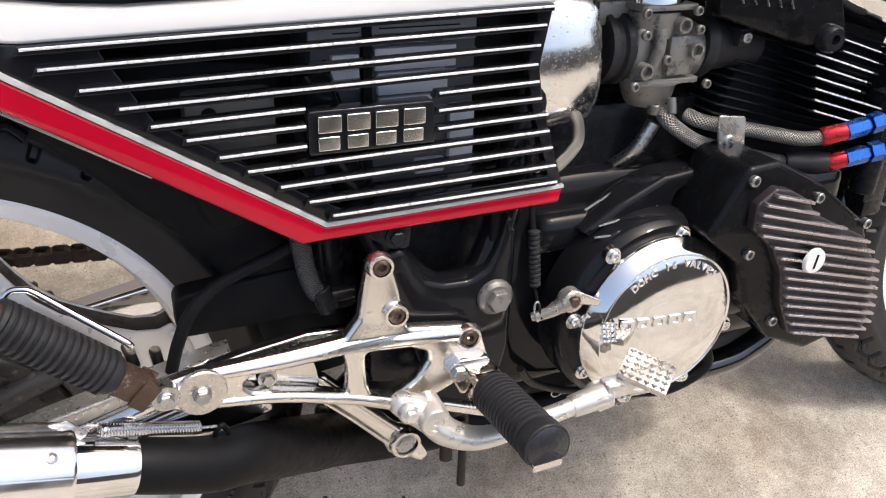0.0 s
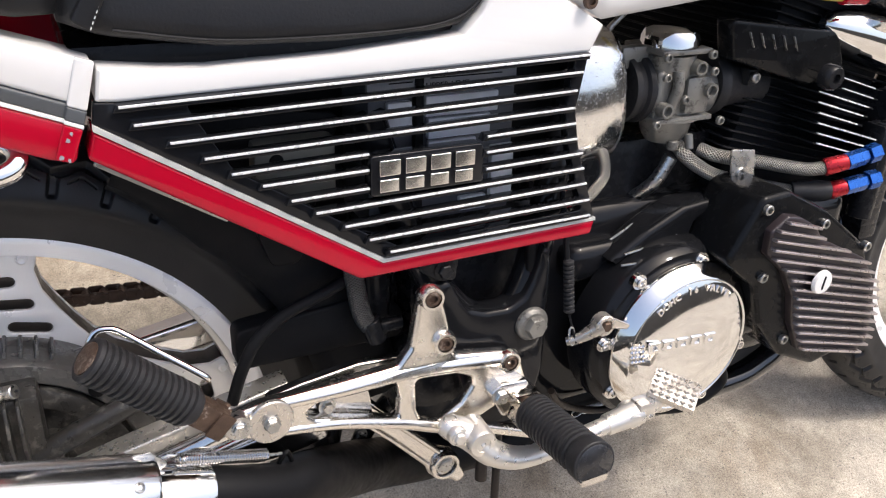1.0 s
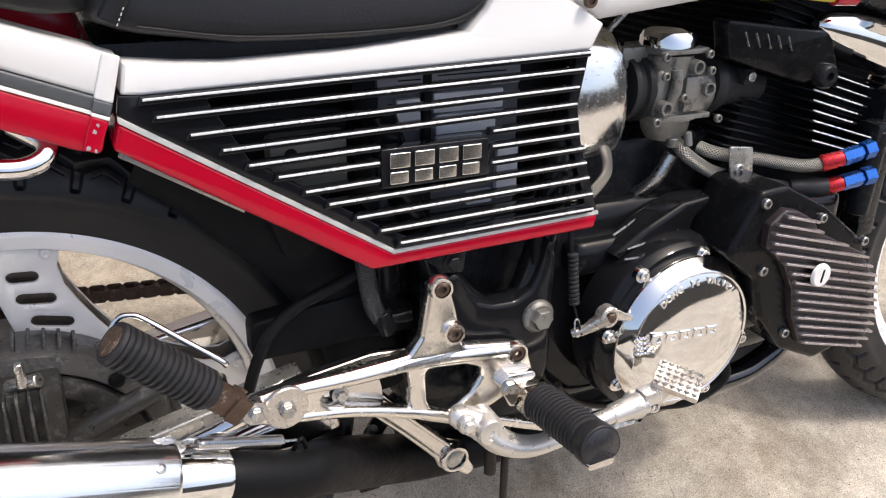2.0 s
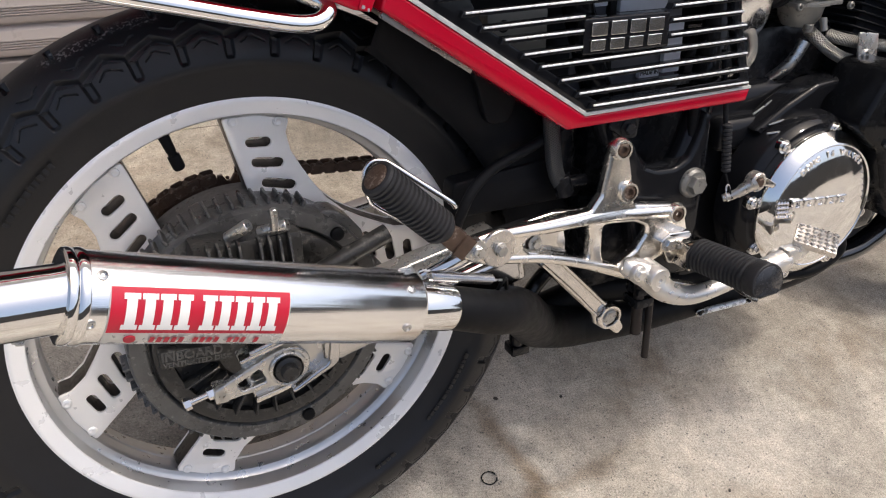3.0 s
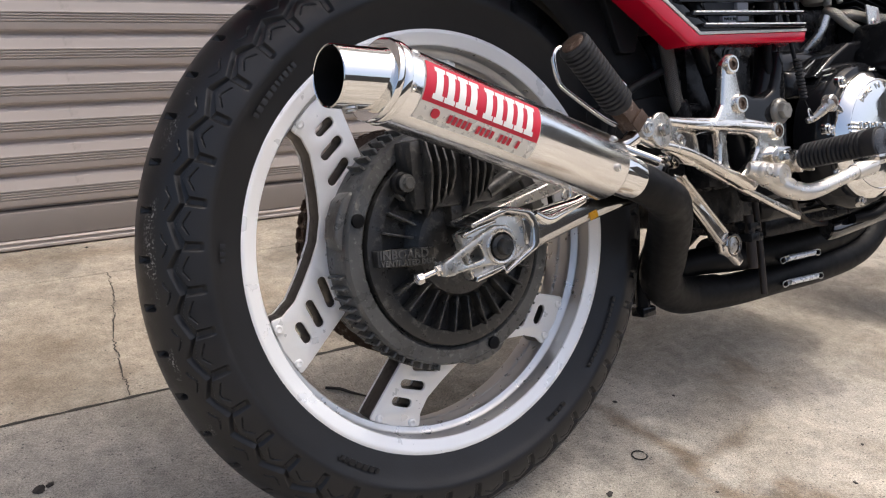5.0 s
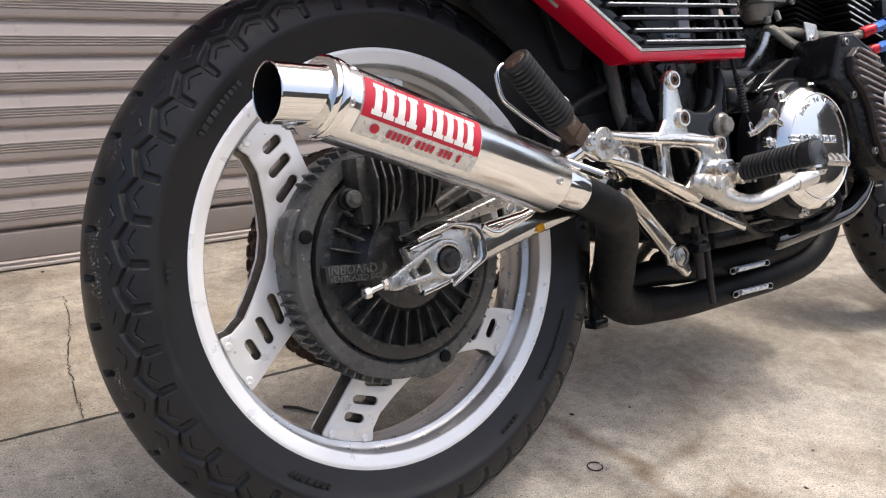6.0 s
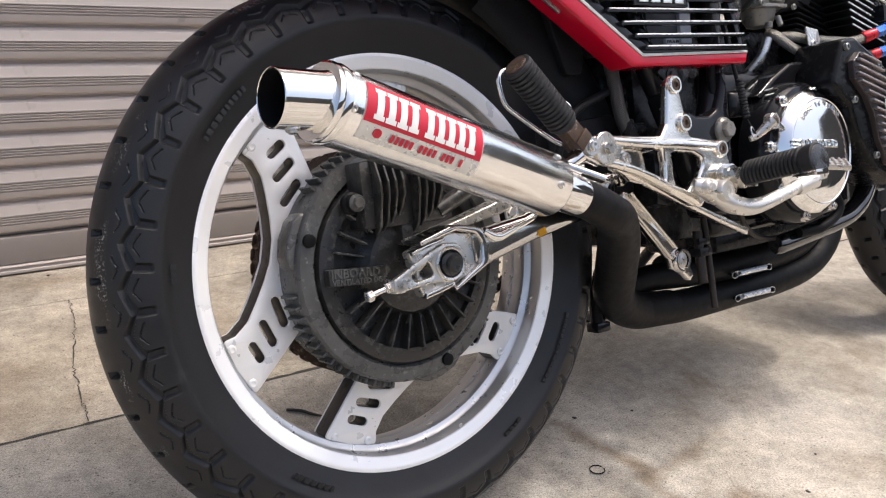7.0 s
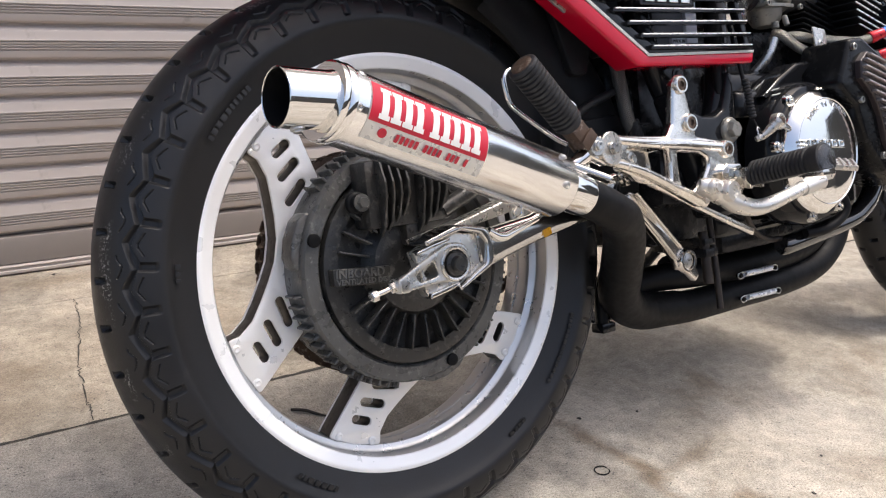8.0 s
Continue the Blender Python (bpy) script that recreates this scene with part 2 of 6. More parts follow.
STEEL = mk("zinc_steel", (0.55, 0.54, 0.52), 0.32, 1.0, 0.15, 80, 0.12, 0.1, 400)
RUSTY = mk("rusty_steel", (0.10, 0.066, 0.048), 0.48, 0.6, 0.45, 90, 0.15, 0.4, 500, spots=((0.26, 0.21, 0.17), 70, 0.44))
GLOSS_BLACK = mk("gloss_black_paint", (0.0110, 0.0113, 0.0130), 0.09, 0.0, 0.3, 25, 0.05, 0.08, 60, spec=0.30, spots=((0.012, 0.0115, 0.011), 45, 0.28))
TUBE_GLOSS = mk("wet_gloss_black", (0.012, 0.012, 0.013), 0.07, 0.0, 0.3, 25, 0.04, 0.12, 40, spec=0.75, coat=0.6)
CAST_GLOSS = mk("painted_casting", (0.0095, 0.0098, 0.0112), 0.09, 0.0, 0.3, 25, 0.05, 0.16, 42, spec=0.22, spots=((0.012, 0.0117, 0.0115), 60, 0.33))
CASE_DEEP = mk("deep_black_case", (0.0065, 0.0067, 0.0074), 0.22, 0.0, 0.3, 30, 0.1, 0.1, 200, spec=0.16)
RUBBER_END = mk("smooth_rubber", (0.020, 0.020, 0.022), 0.26, 0.0, 0.2, 60, 0.06, 0.1, 400, spec=0.55)
# low-gloss near-black for the cylinders and fins
FIN_BLACK = mk("matt_black_fins", (0.0112, 0.0116, 0.0128), 0.6, 0.0, 0.3, 40, 0.1, 0.2, 300, spec=0.10)
ROD_BROWN = mk("dark_brown_steel", (0.022, 0.016, 0.013), 0.5, 0.3, 0.4, 80, 0.12, 0.3, 400)
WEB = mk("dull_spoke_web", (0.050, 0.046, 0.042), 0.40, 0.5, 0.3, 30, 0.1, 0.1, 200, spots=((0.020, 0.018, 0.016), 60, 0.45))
RIM_WELL = mk("satin_rim_well", (0.60, 0.60, 0.60), 0.33, 0.75, 0.12, 22, 0.08, 0.05, 300, spots=((0.22, 0.21, 0.20), 90, 0.30))
CASE_BLACK = mk("case_black", (0.0130, 0.0133, 0.0148), 0.26, 0.0, 0.3, 30, 0.12, 0.12, 350, spec=0.20, spots=((0.018, 0.0175, 0.0175), 55, 0.36))
PIPE_BLACK = mk("heatproof_black", (0.0050, 0.0052, 0.0060), 0.50, 0.0, 0.25, 30, 0.08, 0.12, 700, spec=0.14)
DARK = mk("dark_plastic", (0.0085, 0.0087, 0.0096), 0.5, 0.0, 0.25, 30, 0.1, 0.15, 500, spec=0.11)
RUBBER = mk("peg_rubber", (0.0165, 0.0165, 0.0180), 0.56, 0.0, 0.25, 60, 0.1, 0.2, 600, spec=0.35)
WHITE_PAINT = mk("pearl_white_paint", (0.73, 0.72, 0.70), 0.22, 0.0, 0.03, 8, 0.05, 0.0, coat=0.3)
RED_PAINT = mk("red_paint", (0.42, 0.002, 0.020), 0.16, 0.0, 0.06, 8, 0.05, 0.0, spec=0.4)
STRIPE_GREY = mk("grey_stripe", (0.52, 0.52, 0.50), 0.3, 0.0, 0.04, 30)
STRIPE_DARK = mk("dark_grey_stripe", (0.075, 0.080, 0.084), 0.42, 0.0, 0.06, 30)
VINYL = mk("seat_vinyl", (0.0105, 0.0105, 0.0115), 0.40, 0.0, 0.2, 20, 0.08, 0.25, 420, spec=0.32)
DRUM = mk("dusty_cast_black", (0.022, 0.0212, 0.0198), 0.36, 0.0, 0.4, 35, 0.12, 0.5, 260, spots=((0.082, 0.078, 0.070), 90, 0.46), spec=0.5)
DRUM_RING = mk("worn_cast_grey", (0.095, 0.094, 0.090), 0.34, 0.3, 0.6, 26, 0.14, 0.5, 260, spots=((0.21, 0.205, 0.193), 150, 0.42))
CARB = mk("carburettor_casting", (0.215, 0.208, 0.188), 0.40, 0.45, 0.3, 40, 0.1, 0.3, 450, spots=((0.060, 0.055, 0.047), 60, 0.45))
RED_ANOD = mk("red_anodised", (0.48, 0.025, 0.035), 0.30, 0.7, 0.10, 60)
BLUE_ANOD = mk("blue_anodised", (0.02, 0.11, 0.42), 0.30, 0.75, 0.10, 60)
LABEL_RED = mk("red_label", (0.50, 0.012, 0.034), 0.35, 0.0, 0.05, 40)
LABEL_WHITE = mk("label_white", (0.80, 0.79, 0.76), 0.4, 0.0, 0.04, 40)
LABEL_SILVER = mk("label_silver", (0.66, 0.65, 0.62), 0.3, 0.4, 0.04, 40)
BATTERY_WHITE = mk("battery_case", (0.72, 0.73, 0.77), 0.4, 0.0, 0.10, 25)
BATTERY_SHADE = mk("battery_shade", (0.085, 0.088, 0.100), 0.4, 0.0, 0.10, 25)
BATTERY_TOP = mk("battery_lid", (0.30, 0.305, 0.33), 0.4, 0.0, 0.10, 25)
TAN_BOX = mk("yellowed_plastic", (0.20, 0.188, 0.16), 0.45, 0.0, 0.2, 25)
BRIGHT = mk("bright_trim", (0.86, 0.86, 0.87), 0.30, 0.45, 0.04, 40)
YELLOW = mk("yellow_rubber", (0.62, 0.50, 0.03), 0.4, 0.0, 0.1, 40)
RIB_BROWN = mk("cover_purple_black", (0.026, 0.018, 0.020), 0.36, 0.1, 0.25, 40, coat=0.1)
RIB_EDGE = mk("cover_rib_edge", (0.46, 0.41, 0.40), 0.32, 0.8, 0.25, 60)
GROUT = mk("dark_joint", (0.055, 0.05, 0.043), 0.9, 0.0, 0.3, 60, bump=0.4)
LEAF = mk("dry_leaf", (0.035, 0.03, 0.026), 0.8, 0.0, 0.4, 200, bump=0.5)
AMBER = mk("amber_tint", (0.75, 0.38, 0.02), 0.3)


def braid_material(name, low, high, metal):
    m, nt, b = material(name)
    n, l = nt.nodes, nt.links
    uv = n.new("ShaderNodeUVMap")
    uv.uv_map = "UVMap"
    sep = n.new("ShaderNodeSeparateXYZ")
    l.new(uv.outputs["UV"], sep.inputs[0])
    hs = []
    for sign in (1, -1):
        a = n.new("ShaderNodeMath")
        a.operation = "MULTIPLY_ADD"
        a.inputs[1].default_value = 14 * 2 * math.pi * sign
        l.new(sep.outputs["X"], a.inputs[0])
        v = n.new("ShaderNodeMath")
        v.operation, v.inputs[1].default_value = "MULTIPLY", 2 * math.pi * 12 / 0.032
        l.new(sep.outputs["Y"], v.inputs[0])
        l.new(v.outputs[0], a.inputs[2])
        s = n.new("ShaderNodeMath")
        s.operation = "SINE"
        l.new(a.outputs[0], s.inputs[0])
        hs.append(s)
    mx = n.new("ShaderNodeMath")
    mx.operation = "MAXIMUM"
    l.new(hs[0].outputs[0], mx.inputs[0])
    l.new(hs[1].outputs[0], mx.inputs[1])
    cr = n.new("ShaderNodeMapRange")
    cr.inputs["From Min"].default_value = -0.6
    l.new(mx.outputs[0], cr.inputs["Value"])
    mix = n.new("ShaderNodeMix")
    mix.data_type = "RGBA"
    mix.inputs["A"].default_value, mix.inputs["B"].default_value = (*low, 1), (*high, 1)
    l.new(cr.outputs["Result"], mix.inputs["Factor"])
    l.new(mix.outputs["Result"], b.inputs["Base Color"])
    bp = n.new("ShaderNodeBump")
    bp.inputs["Strength"].default_value, bp.inputs["Distance"].default_value = 0.8, 0.001
    l.new(mx.outputs[0], bp.inputs["Height"])
    l.new(bp.outputs["Normal"], b.inputs["Normal"])
    b.inputs["Metallic"].default_value, b.inputs["Roughness"].default_value = metal, 0.35
    return m


BRAID = braid_material("steel_braid", (0.05, 0.044, 0.038), (0.52, 0.50, 0.45), 0.85)
BRAID_DARK = braid_material("dark_braid", (0.01, 0.01, 0.01), (0.10, 0.10, 0.095), 0.2)


def tyre_material():
    """Rubber with dusty mottling, and pale scuffs along the crown."""
    m = mk("tyre_rubber", (0.0112, 0.0114, 0.0128), 0.41, 0.0, 0.25, 14, 0.08, 0.15, 500, spots=((0.017, 0.0166, 0.0175), 30, 0.36), spec=0.38)
    n, l = m.node_tree.nodes, m.node_tree.links
    b = n["Principled BSDF"]
    before = b.inputs["Base Color"].links[0].from_socket
    tc = n.new("ShaderNodeTexCoord")
    flat_ = n.new("ShaderNodeVectorMath")
    flat_.operation = "MULTIPLY"
    flat_.inputs[1].default_value = (1, 0, 1)
    l.new(tc.outputs["Object"], flat_.inputs[0])
    ln = n.new("ShaderNodeVectorMath")
    ln.operation = "LENGTH"
    l.new(flat_.outputs[0], ln.inputs[0])
    crown = n.new("ShaderNodeMapRange")
    crown.inputs["From Min"].default_value, crown.inputs["From Max"].default_value = 0.3180, 0.3205
    apex = n.new("ShaderNodeMapRange")
    apex.inputs["From Min"].default_value, apex.inputs["From Max"].default_value = 0.3262, 0.3235
    l.new(ln.outputs["Value"], apex.inputs["Value"])
    l.new(ln.outputs["Value"], crown.inputs["Value"])
    patch = n.new("ShaderNodeTexNoise")
    patch.inputs["Scale"].default_value, patch.inputs["Detail"].default_value = 22, 3
    grit = n.new("ShaderNodeTexNoise")
    grit.inputs["Scale"].default_value, grit.inputs["Detail"].default_value = 420, 4
    rs = []
    for t, lo, hi in ((patch, 0.50, 0.60), (grit, 0.52, 0.62)):
        l.new(tc.outputs["Object"], t.inputs["Vector"])
        r = n.new("ShaderNodeMapRange")
        r.inputs["From Min"].default_value, r.inputs["From Max"].default_value = lo, hi
        l.new(t.outputs["Fac"], r.inputs["Value"])
        rs.append(r.outputs["Result"])
    p = n.new("ShaderNodeMath")
    p.operation = "MULTIPLY"
    l.new(rs[0], p.inputs[0])
    l.new(rs[1], p.inputs[1])
    q = n.new("ShaderNodeMath")
    q.operation = "MULTIPLY"
    l.new(p.outputs[0], q.inputs[0])
    both = n.new("ShaderNodeMath")
    both.operation = "MULTIPLY"
    l.new(crown.outputs["Result"], both.inputs[0])
    l.new(apex.outputs["Result"], both.inputs[1])
    l.new(both.outputs[0], q.inputs[1])
    mx = n.new("ShaderNodeMix")
    mx.data_type = "RGBA"
    mx.inputs["B"].default_value = (0.24, 0.24, 0.235, 1)
    l.new(q.outputs[0], mx.inputs["Factor"])
    l.new(before, mx.inputs["A"])
    l.new(mx.outputs["Result"], b.inputs["Base Color"])
    return m


TYRE = tyre_material()


def concrete(name, col, stain, seed, marks=(), coarse=1.0):
    """Weathered concrete: broad patches, clods, sand grain and dark pits; marks are (x, y, radius, stretch, turn,
    colour, strength) of old stains and of tinted patches, some standing in for sun and shade.
    """
    m, nt, b = material(name)
    n, l = nt.nodes, nt.links
    tc = n.new("ShaderNodeTexCoord")
    mp = n.new("ShaderNodeMapping")
    mp.inputs["Location"].default_value = (seed, seed * 0.7, 0)
    l.new(tc.outputs["Object"], mp.inputs["Vector"])

    def noise_at(scale, detail, rough=0.6, warp=0.0):
        t = n.new("ShaderNodeTexNoise")
        t.inputs["Scale"].default_value, t.inputs["Detail"].default_value, t.inputs["Roughness"].default_value = scale, detail, rough
        t.inputs["Distortion"].default_value = warp
        l.new(mp.outputs["Vector"], t.inputs["Vector"])
        return t.outputs["Fac"]

    def ramp(fac, lo, hi, a=0.0, c=1.0):
        r = n.new("ShaderNodeMapRange")
        r.inputs["From Min"].default_value, r.inputs["From Max"].default_value = lo, hi
        r.inputs["To Min"].default_value, r.inputs["To Max"].default_value = a, c
        l.new(fac, r.inputs["Value"])
        return r.outputs["Result"]

    def calc(how, a, c):
        x = n.new("ShaderNodeMath")
        x.operation = how
        for k, v in enumerate((a, c)):
            if isinstance(v, float):
                x.inputs[k].default_value = v
            else:
                l.new(v, x.inputs[k])
        return x.outputs[0]

    def blend(fac, a, c, how="MIX"):
        x = n.new("ShaderNodeMix")
        x.data_type, x.blend_type = "RGBA", how
        if isinstance(fac, float):
            x.inputs["Factor"].default_value = fac
        else:
            l.new(fac, x.inputs["Factor"])
        for s, v in (("A", a), ("B", c)):
            if isinstance(v, tuple):
                x.inputs[s].default_value = v
            else:
                l.new(v, x.inputs[s])
        return x.outputs["Result"]

    patchy = noise_at(7, 8, 0.7, 0.4)
    out = blend(ramp(noise_at(1.7, 6, 0.6, 0.3), 0.36, 0.64), (*col, 1), (*stain, 1))
    out = blend(ramp(noise_at(13, 8, 0.7), 0.38, 0.68, 0.0, 0.8), out, scaled(col, 1.16))
    out = blend(ramp(patchy, 0.56, 0.70, 0.0, 0.5), out, scaled(stain, 0.66))
    for x, y, r, stretch, turn, c, strength in marks:
        mm = n.new("ShaderNodeMapping")
        mm.vector_type = "TEXTURE"
        mm.inputs["Location"].default_value = (x, y, 0)
        mm.inputs["Rotation"].default_value = (0, 0, radians(turn))
        mm.inputs["Scale"].default_value = (r * stretch, r, 1)
        l.new(tc.outputs["Object"], mm.inputs["Vector"])
        ln = n.new("ShaderNodeVectorMath")
        ln.operation = "LENGTH"
        l.new(mm.outputs[0], ln.inputs[0])
        d = calc("ADD", ln.outputs["Value"], calc("MULTIPLY", calc("SUBTRACT", patchy, 0.5), 3.4))
        out = blend(ramp(d, 1.15, 0.35, 0.0, strength), out, (*c, 1))
    wash = blend(ramp(noise_at(4.2, 5, 0.62, 0.6), 0.38, 0.62), (0.80, 0.79, 0.775, 1), (1.14, 1.14, 1.14, 1))
    out = blend(1.0, out, wash, "MULTIPLY")
    clod = blend(ramp(noise_at(42, 7, 0.8), 0.36, 0.64), (0.74, 0.735, 0.72, 1), (1.12, 1.12, 1.11, 1))
    sand = blend(ramp(noise_at(340, 5, 0.9), 0.36, 0.64), scaled((1 - 0.58 * coarse, 1 - 0.585 * coarse, 1 - 0.59 * coarse), 1), (1 + 0.46 * coarse, 1 + 0.44 * coarse, 1 + 0.40 * coarse, 1))
    out = blend(1.0, blend(1.0, out, clod, "MULTIPLY"), sand, "MULTIPLY")
    fleck = calc("MULTIPLY", ramp(noise_at(400, 3, 0.7), 0.565, 0.615), ramp(noise_at(38, 5, 0.7), 0.42, 0.58))
    out = blend(calc("MULTIPLY", fleck, 0.95 * coarse), out, scaled(stain, 0.22))
    vo = n.new("ShaderNodeTexVoronoi")
    vo.inputs["Scale"].default_value = 150
    l.new(mp.outputs["Vector"], vo.inputs["Vector"])
    pits = calc("MULTIPLY", ramp(vo.outputs["Distance"], 0.30, 0.12), ramp(noise_at(70, 4), 0.50, 0.60))
    out = blend(pits, out, scaled(stain, 0.30))
    l.new(out, b.inputs["Base Color"])
    b.inputs["Roughness"].default_value = 0.88
    bp = n.new("ShaderNodeBump")
    bp.inputs["Strength"].default_value, bp.inputs["Distance"].default_value = 0.6, 0.0016
    l.new(noise_at(280, 6, 0.75), bp.inputs["Height"])
    l.new(bp.outputs["Normal"], b.inputs["Normal"])
    return m


BROWN, DARK_GREY, SUNLIT_TAN, GREY = (0.205, 0.150, 0.098), (0.085, 0.078, 0.068), (0.54, 0.482, 0.398), (0.30, 0.285, 0.265)
CONCRETE = concrete("driveway_concrete", (0.490, 0.455, 0.400), (0.395, 0.373, 0.338), 0.0,
                    # wide pale patches paint sunlit ground; the one at (0.95, 0.03) paints engine shade
                    ((1.0, -0.26, 0.58, 1.25, 10, SUNLIT_TAN, 0.22), (0.50, -0.12, 0.17, 1.4, 0, SUNLIT_TAN, 0.3), (-0.40, 0.02, 0.36, 1.7, 10, GREY, 0.25), (0.350, -0.085, 0.024, 4.2, 98, BROWN, 0.70), (0.345, -0.165, 0.026, 2.2, 70, BROWN, 0.75), (0.430, -0.152, 0.020, 5.0, 8, BROWN, 0.55), (0.345, -0.23, 0.018, 3.0, 98, BROWN, 0.6), (0.95, 0.03, 0.20, 1.9, 0, (0.25, 0.215, 0.170), 0.45), (0.385, -0.300, 0.082, 1.5, -25, BROWN, 0.85), (0.395, -0.255, 0.018, 1.6, -60, DARK_GREY, 0.45), (0.34, -0.315, 0.022, 1.8, 10, BROWN, 0.5),
                     # brown and dark grey patches, two of them at the rear wheel's foot
                     (0.62, -0.02, 0.05, 1.8, 30, BROWN, 0.4), (0.66, -0.30, 0.05, 2.4, -25, BROWN, 0.4), (0.95, -0.10, 0.06, 2.2, 15, BROWN, 0.35), (0.14, 0.10, 0.10, 2.2, 0, DARK_GREY, 0.35), (-0.05, 0.06, 0.06, 2.0, 0, DARK_GREY, 0.4), (-0.35, -0.30, 0.12, 1.8, 40, DARK_GREY, 0.12)), 0.88)
APRON = concrete("apron_concrete", (0.455, 0.400, 0.330), (0.365, 0.330, 0.282), 7.3,
                 ((-0.05, 0.62, 0.10, 2.2, 20, BROWN, 0.5), (0.10, 0.46, 0.08, 2.6, 0, DARK_GREY, 0.5), (-0.42, 0.55, 0.09, 1.6, 60, BROWN, 0.35), (-0.20, 0.95, 0.05, 4.0, 0, BROWN, 0.5), (0.3, 0.75, 0.12, 1.8, 0, DARK_GREY, 0.4), (-0.36, 0.43, 0.05, 1.8, 30, BROWN, 0.3), (-0.27, 0.43, 0.03, 1.5, 70, BROWN, 0.35)), 0.62)
SHUTTER = mk("shutter_paint", (0.500, 0.446, 0.410), 0.42, 0.0, 0.08, 6, 0.08, 0.06, 300, spots=((0.40, 0.352, 0.314), 14, 0.38))
# bottom rail in a darker tone than the slats
SHUTTER_RAIL = mk("shutter_rail_tone", (0.235, 0.205, 0.185), 0.45, 0.0, 0.10, 8, 0.08, 0.06, 300)
WALL = mk("plaster", (0.55, 0.52, 0.47), 0.8, 0.0, 0.08, 5, 0.05, 0.3, 200)
FENCE = mk("dark_plaster", (0.085, 0.08, 0.072), 0.85, 0.0, 0.15, 1.5, 0.05, 0.3, 60)

# ---- ground and building ----
WALL_Y, JOINT_NEAR, JOINT_FAR = 1.03, 0.35, 0.832


def slab(name, x0, x1, y0, y1, mat_, label, drop=0.0):
    bm = bmesh.new()
    nx, ny = 24, 6
    vs = [[bm.verts.new((x0 + (x1 - x0) * i / nx, y0 + (y1 - y0) * j / ny, -drop)) for j in range(ny + 1)] for i in range(nx + 1)]
    for i in range(nx):
        for j in range(ny):
            bm.faces.new((vs[i][j], vs[i + 1][j], vs[i + 1][j + 1], vs[i][j + 1]))
    edge = [e for e in bm.edges if e.is_boundary]
    low = bmesh.ops.extrude_edge_only(bm, edges=edge)
    for v in low["geom"]:
        if isinstance(v, bmesh.types.BMVert):
            v.co.z -= 0.05
    return part(name, bm, mat_, label=label)


# one sheet to the horizon, with the concrete slabs laid on it
bm = bmesh.new()
bmesh.ops.create_grid(bm, x_segments=8, y_segments=8, size=400, matrix=Matrix.Translation((0, 0, -0.055)))
tagged(part("ground", bm, CONCRETE), "wide pale concrete yard running to the horizon", "ground", kind="structure")
tagged(slab("pavement_1", -6, 6, -9, JOINT_NEAR - 0.0032, CONCRETE, ""), "pale stained concrete driveway slab under the motorcycle", "pavement", kind="structure")
tagged(slab("pavement_2", -6, 6, JOINT_NEAR + 0.0022, JOINT_FAR - 0.0015, APRON, "", 0.0005), "tan concrete apron slab with a crack, before the shutter", "pavement", kind="structure")
tagged(slab("pavement_3", -6, 6, JOINT_FAR + 0.0015, WALL_Y + 0.3, APRON, "", 0.001), "narrow concrete sill slab below the shutter", "pavement", kind="structure")


def ribbon(pts, widths, z=0.0012):
    bm = bmesh.new()
    prev = None
    for i, (p, w) in enumerate(zip(pts, widths)):
        q = pts[min(i + 1, len(pts) - 1)]
        o = pts[max(i - 1, 0)]
        d = (Vector(q) - Vector(o)).normalized()
        s = Vector((-d.y, d.x)) * w / 2
        a, b = bm.verts.new((p[0] + s.x, p[1] + s.y, z)), bm.verts.new((p[0] - s.x, p[1] - s.y, z))
        if prev:
            bm.faces.new((prev[0], prev[1], b, a))
        prev = (a, b)
    return bm


def jagged(a, b, n, amp, width, seed):
    rnd = random.Random(seed)
    pts, ws = [], []
    for i in range(n + 1):
        t = i / n
        k = amp * math.sin(math.pi * min(1, t * 1.2 + 0.1))
        pts.append((a[0] + (b[0] - a[0]) * t + rnd.uniform(-k, k), a[1] + (b[1] - a[1]) * t + rnd.uniform(-k, k) * 0.4))
        ws.append(width * rnd.uniform(0.4, 1.5))
    return pts, ws


crack_pts, crack_w = [], []
for a, b, s in (((-0.193, 0.829), (-0.205, 0.728), 1), ((-0.205, 0.728), (-0.247, 0.551), 2), ((-0.247, 0.551), (-0.265, 0.416), 3), ((-0.265, 0.416), (-0.270, 0.352), 4)):
    p, w = jagged(a, b, 22, 0.0042, 0.0019, s)
    crack_pts += p[:-1]
    crack_w += w[:-1]
joint_pts, joint_w = jagged((-1.8, JOINT_NEAR - 0.0005), (1.8, JOINT_NEAR - 0.0005), 240, 0.0016, 0.0062, 9)
tagged(part("joint", ribbon(joint_pts, joint_w, 0.0008), GROUT), "dirt-filled joint between two concrete slabs", "joint", kind="structure")
tagged(part("crack", ribbon(crack_pts, crack_w, 0.001), GROUT), "thin jagged dark crack across the concrete apron", "crack", kind="structure")


def slat_profile():
    """Depth and height of one rolled slat, from its foot to its top."""
    h = 0.0695
    rows = [(0.010, 0.000), (0.010, 0.004), (0.001, 0.0065), (-0.003, 0.010), (-0.0045, 0.016), (-0.0048, 0.0225)]
    z = 0.0235
    for k in range(4):
        rows += [(-0.0022, z), (-0.0022, z + 0.0016), (-0.0060, z + 0.0026), (-0.0060, z + 0.0042)]
        z += 0.0052
    rows += [(-0.0046, z + 0.002), (-0.0040, 0.054), (-0.0015, 0.061), (0.004, 0.066), (0.010, 0.068), (0.010, h)]
    return rows


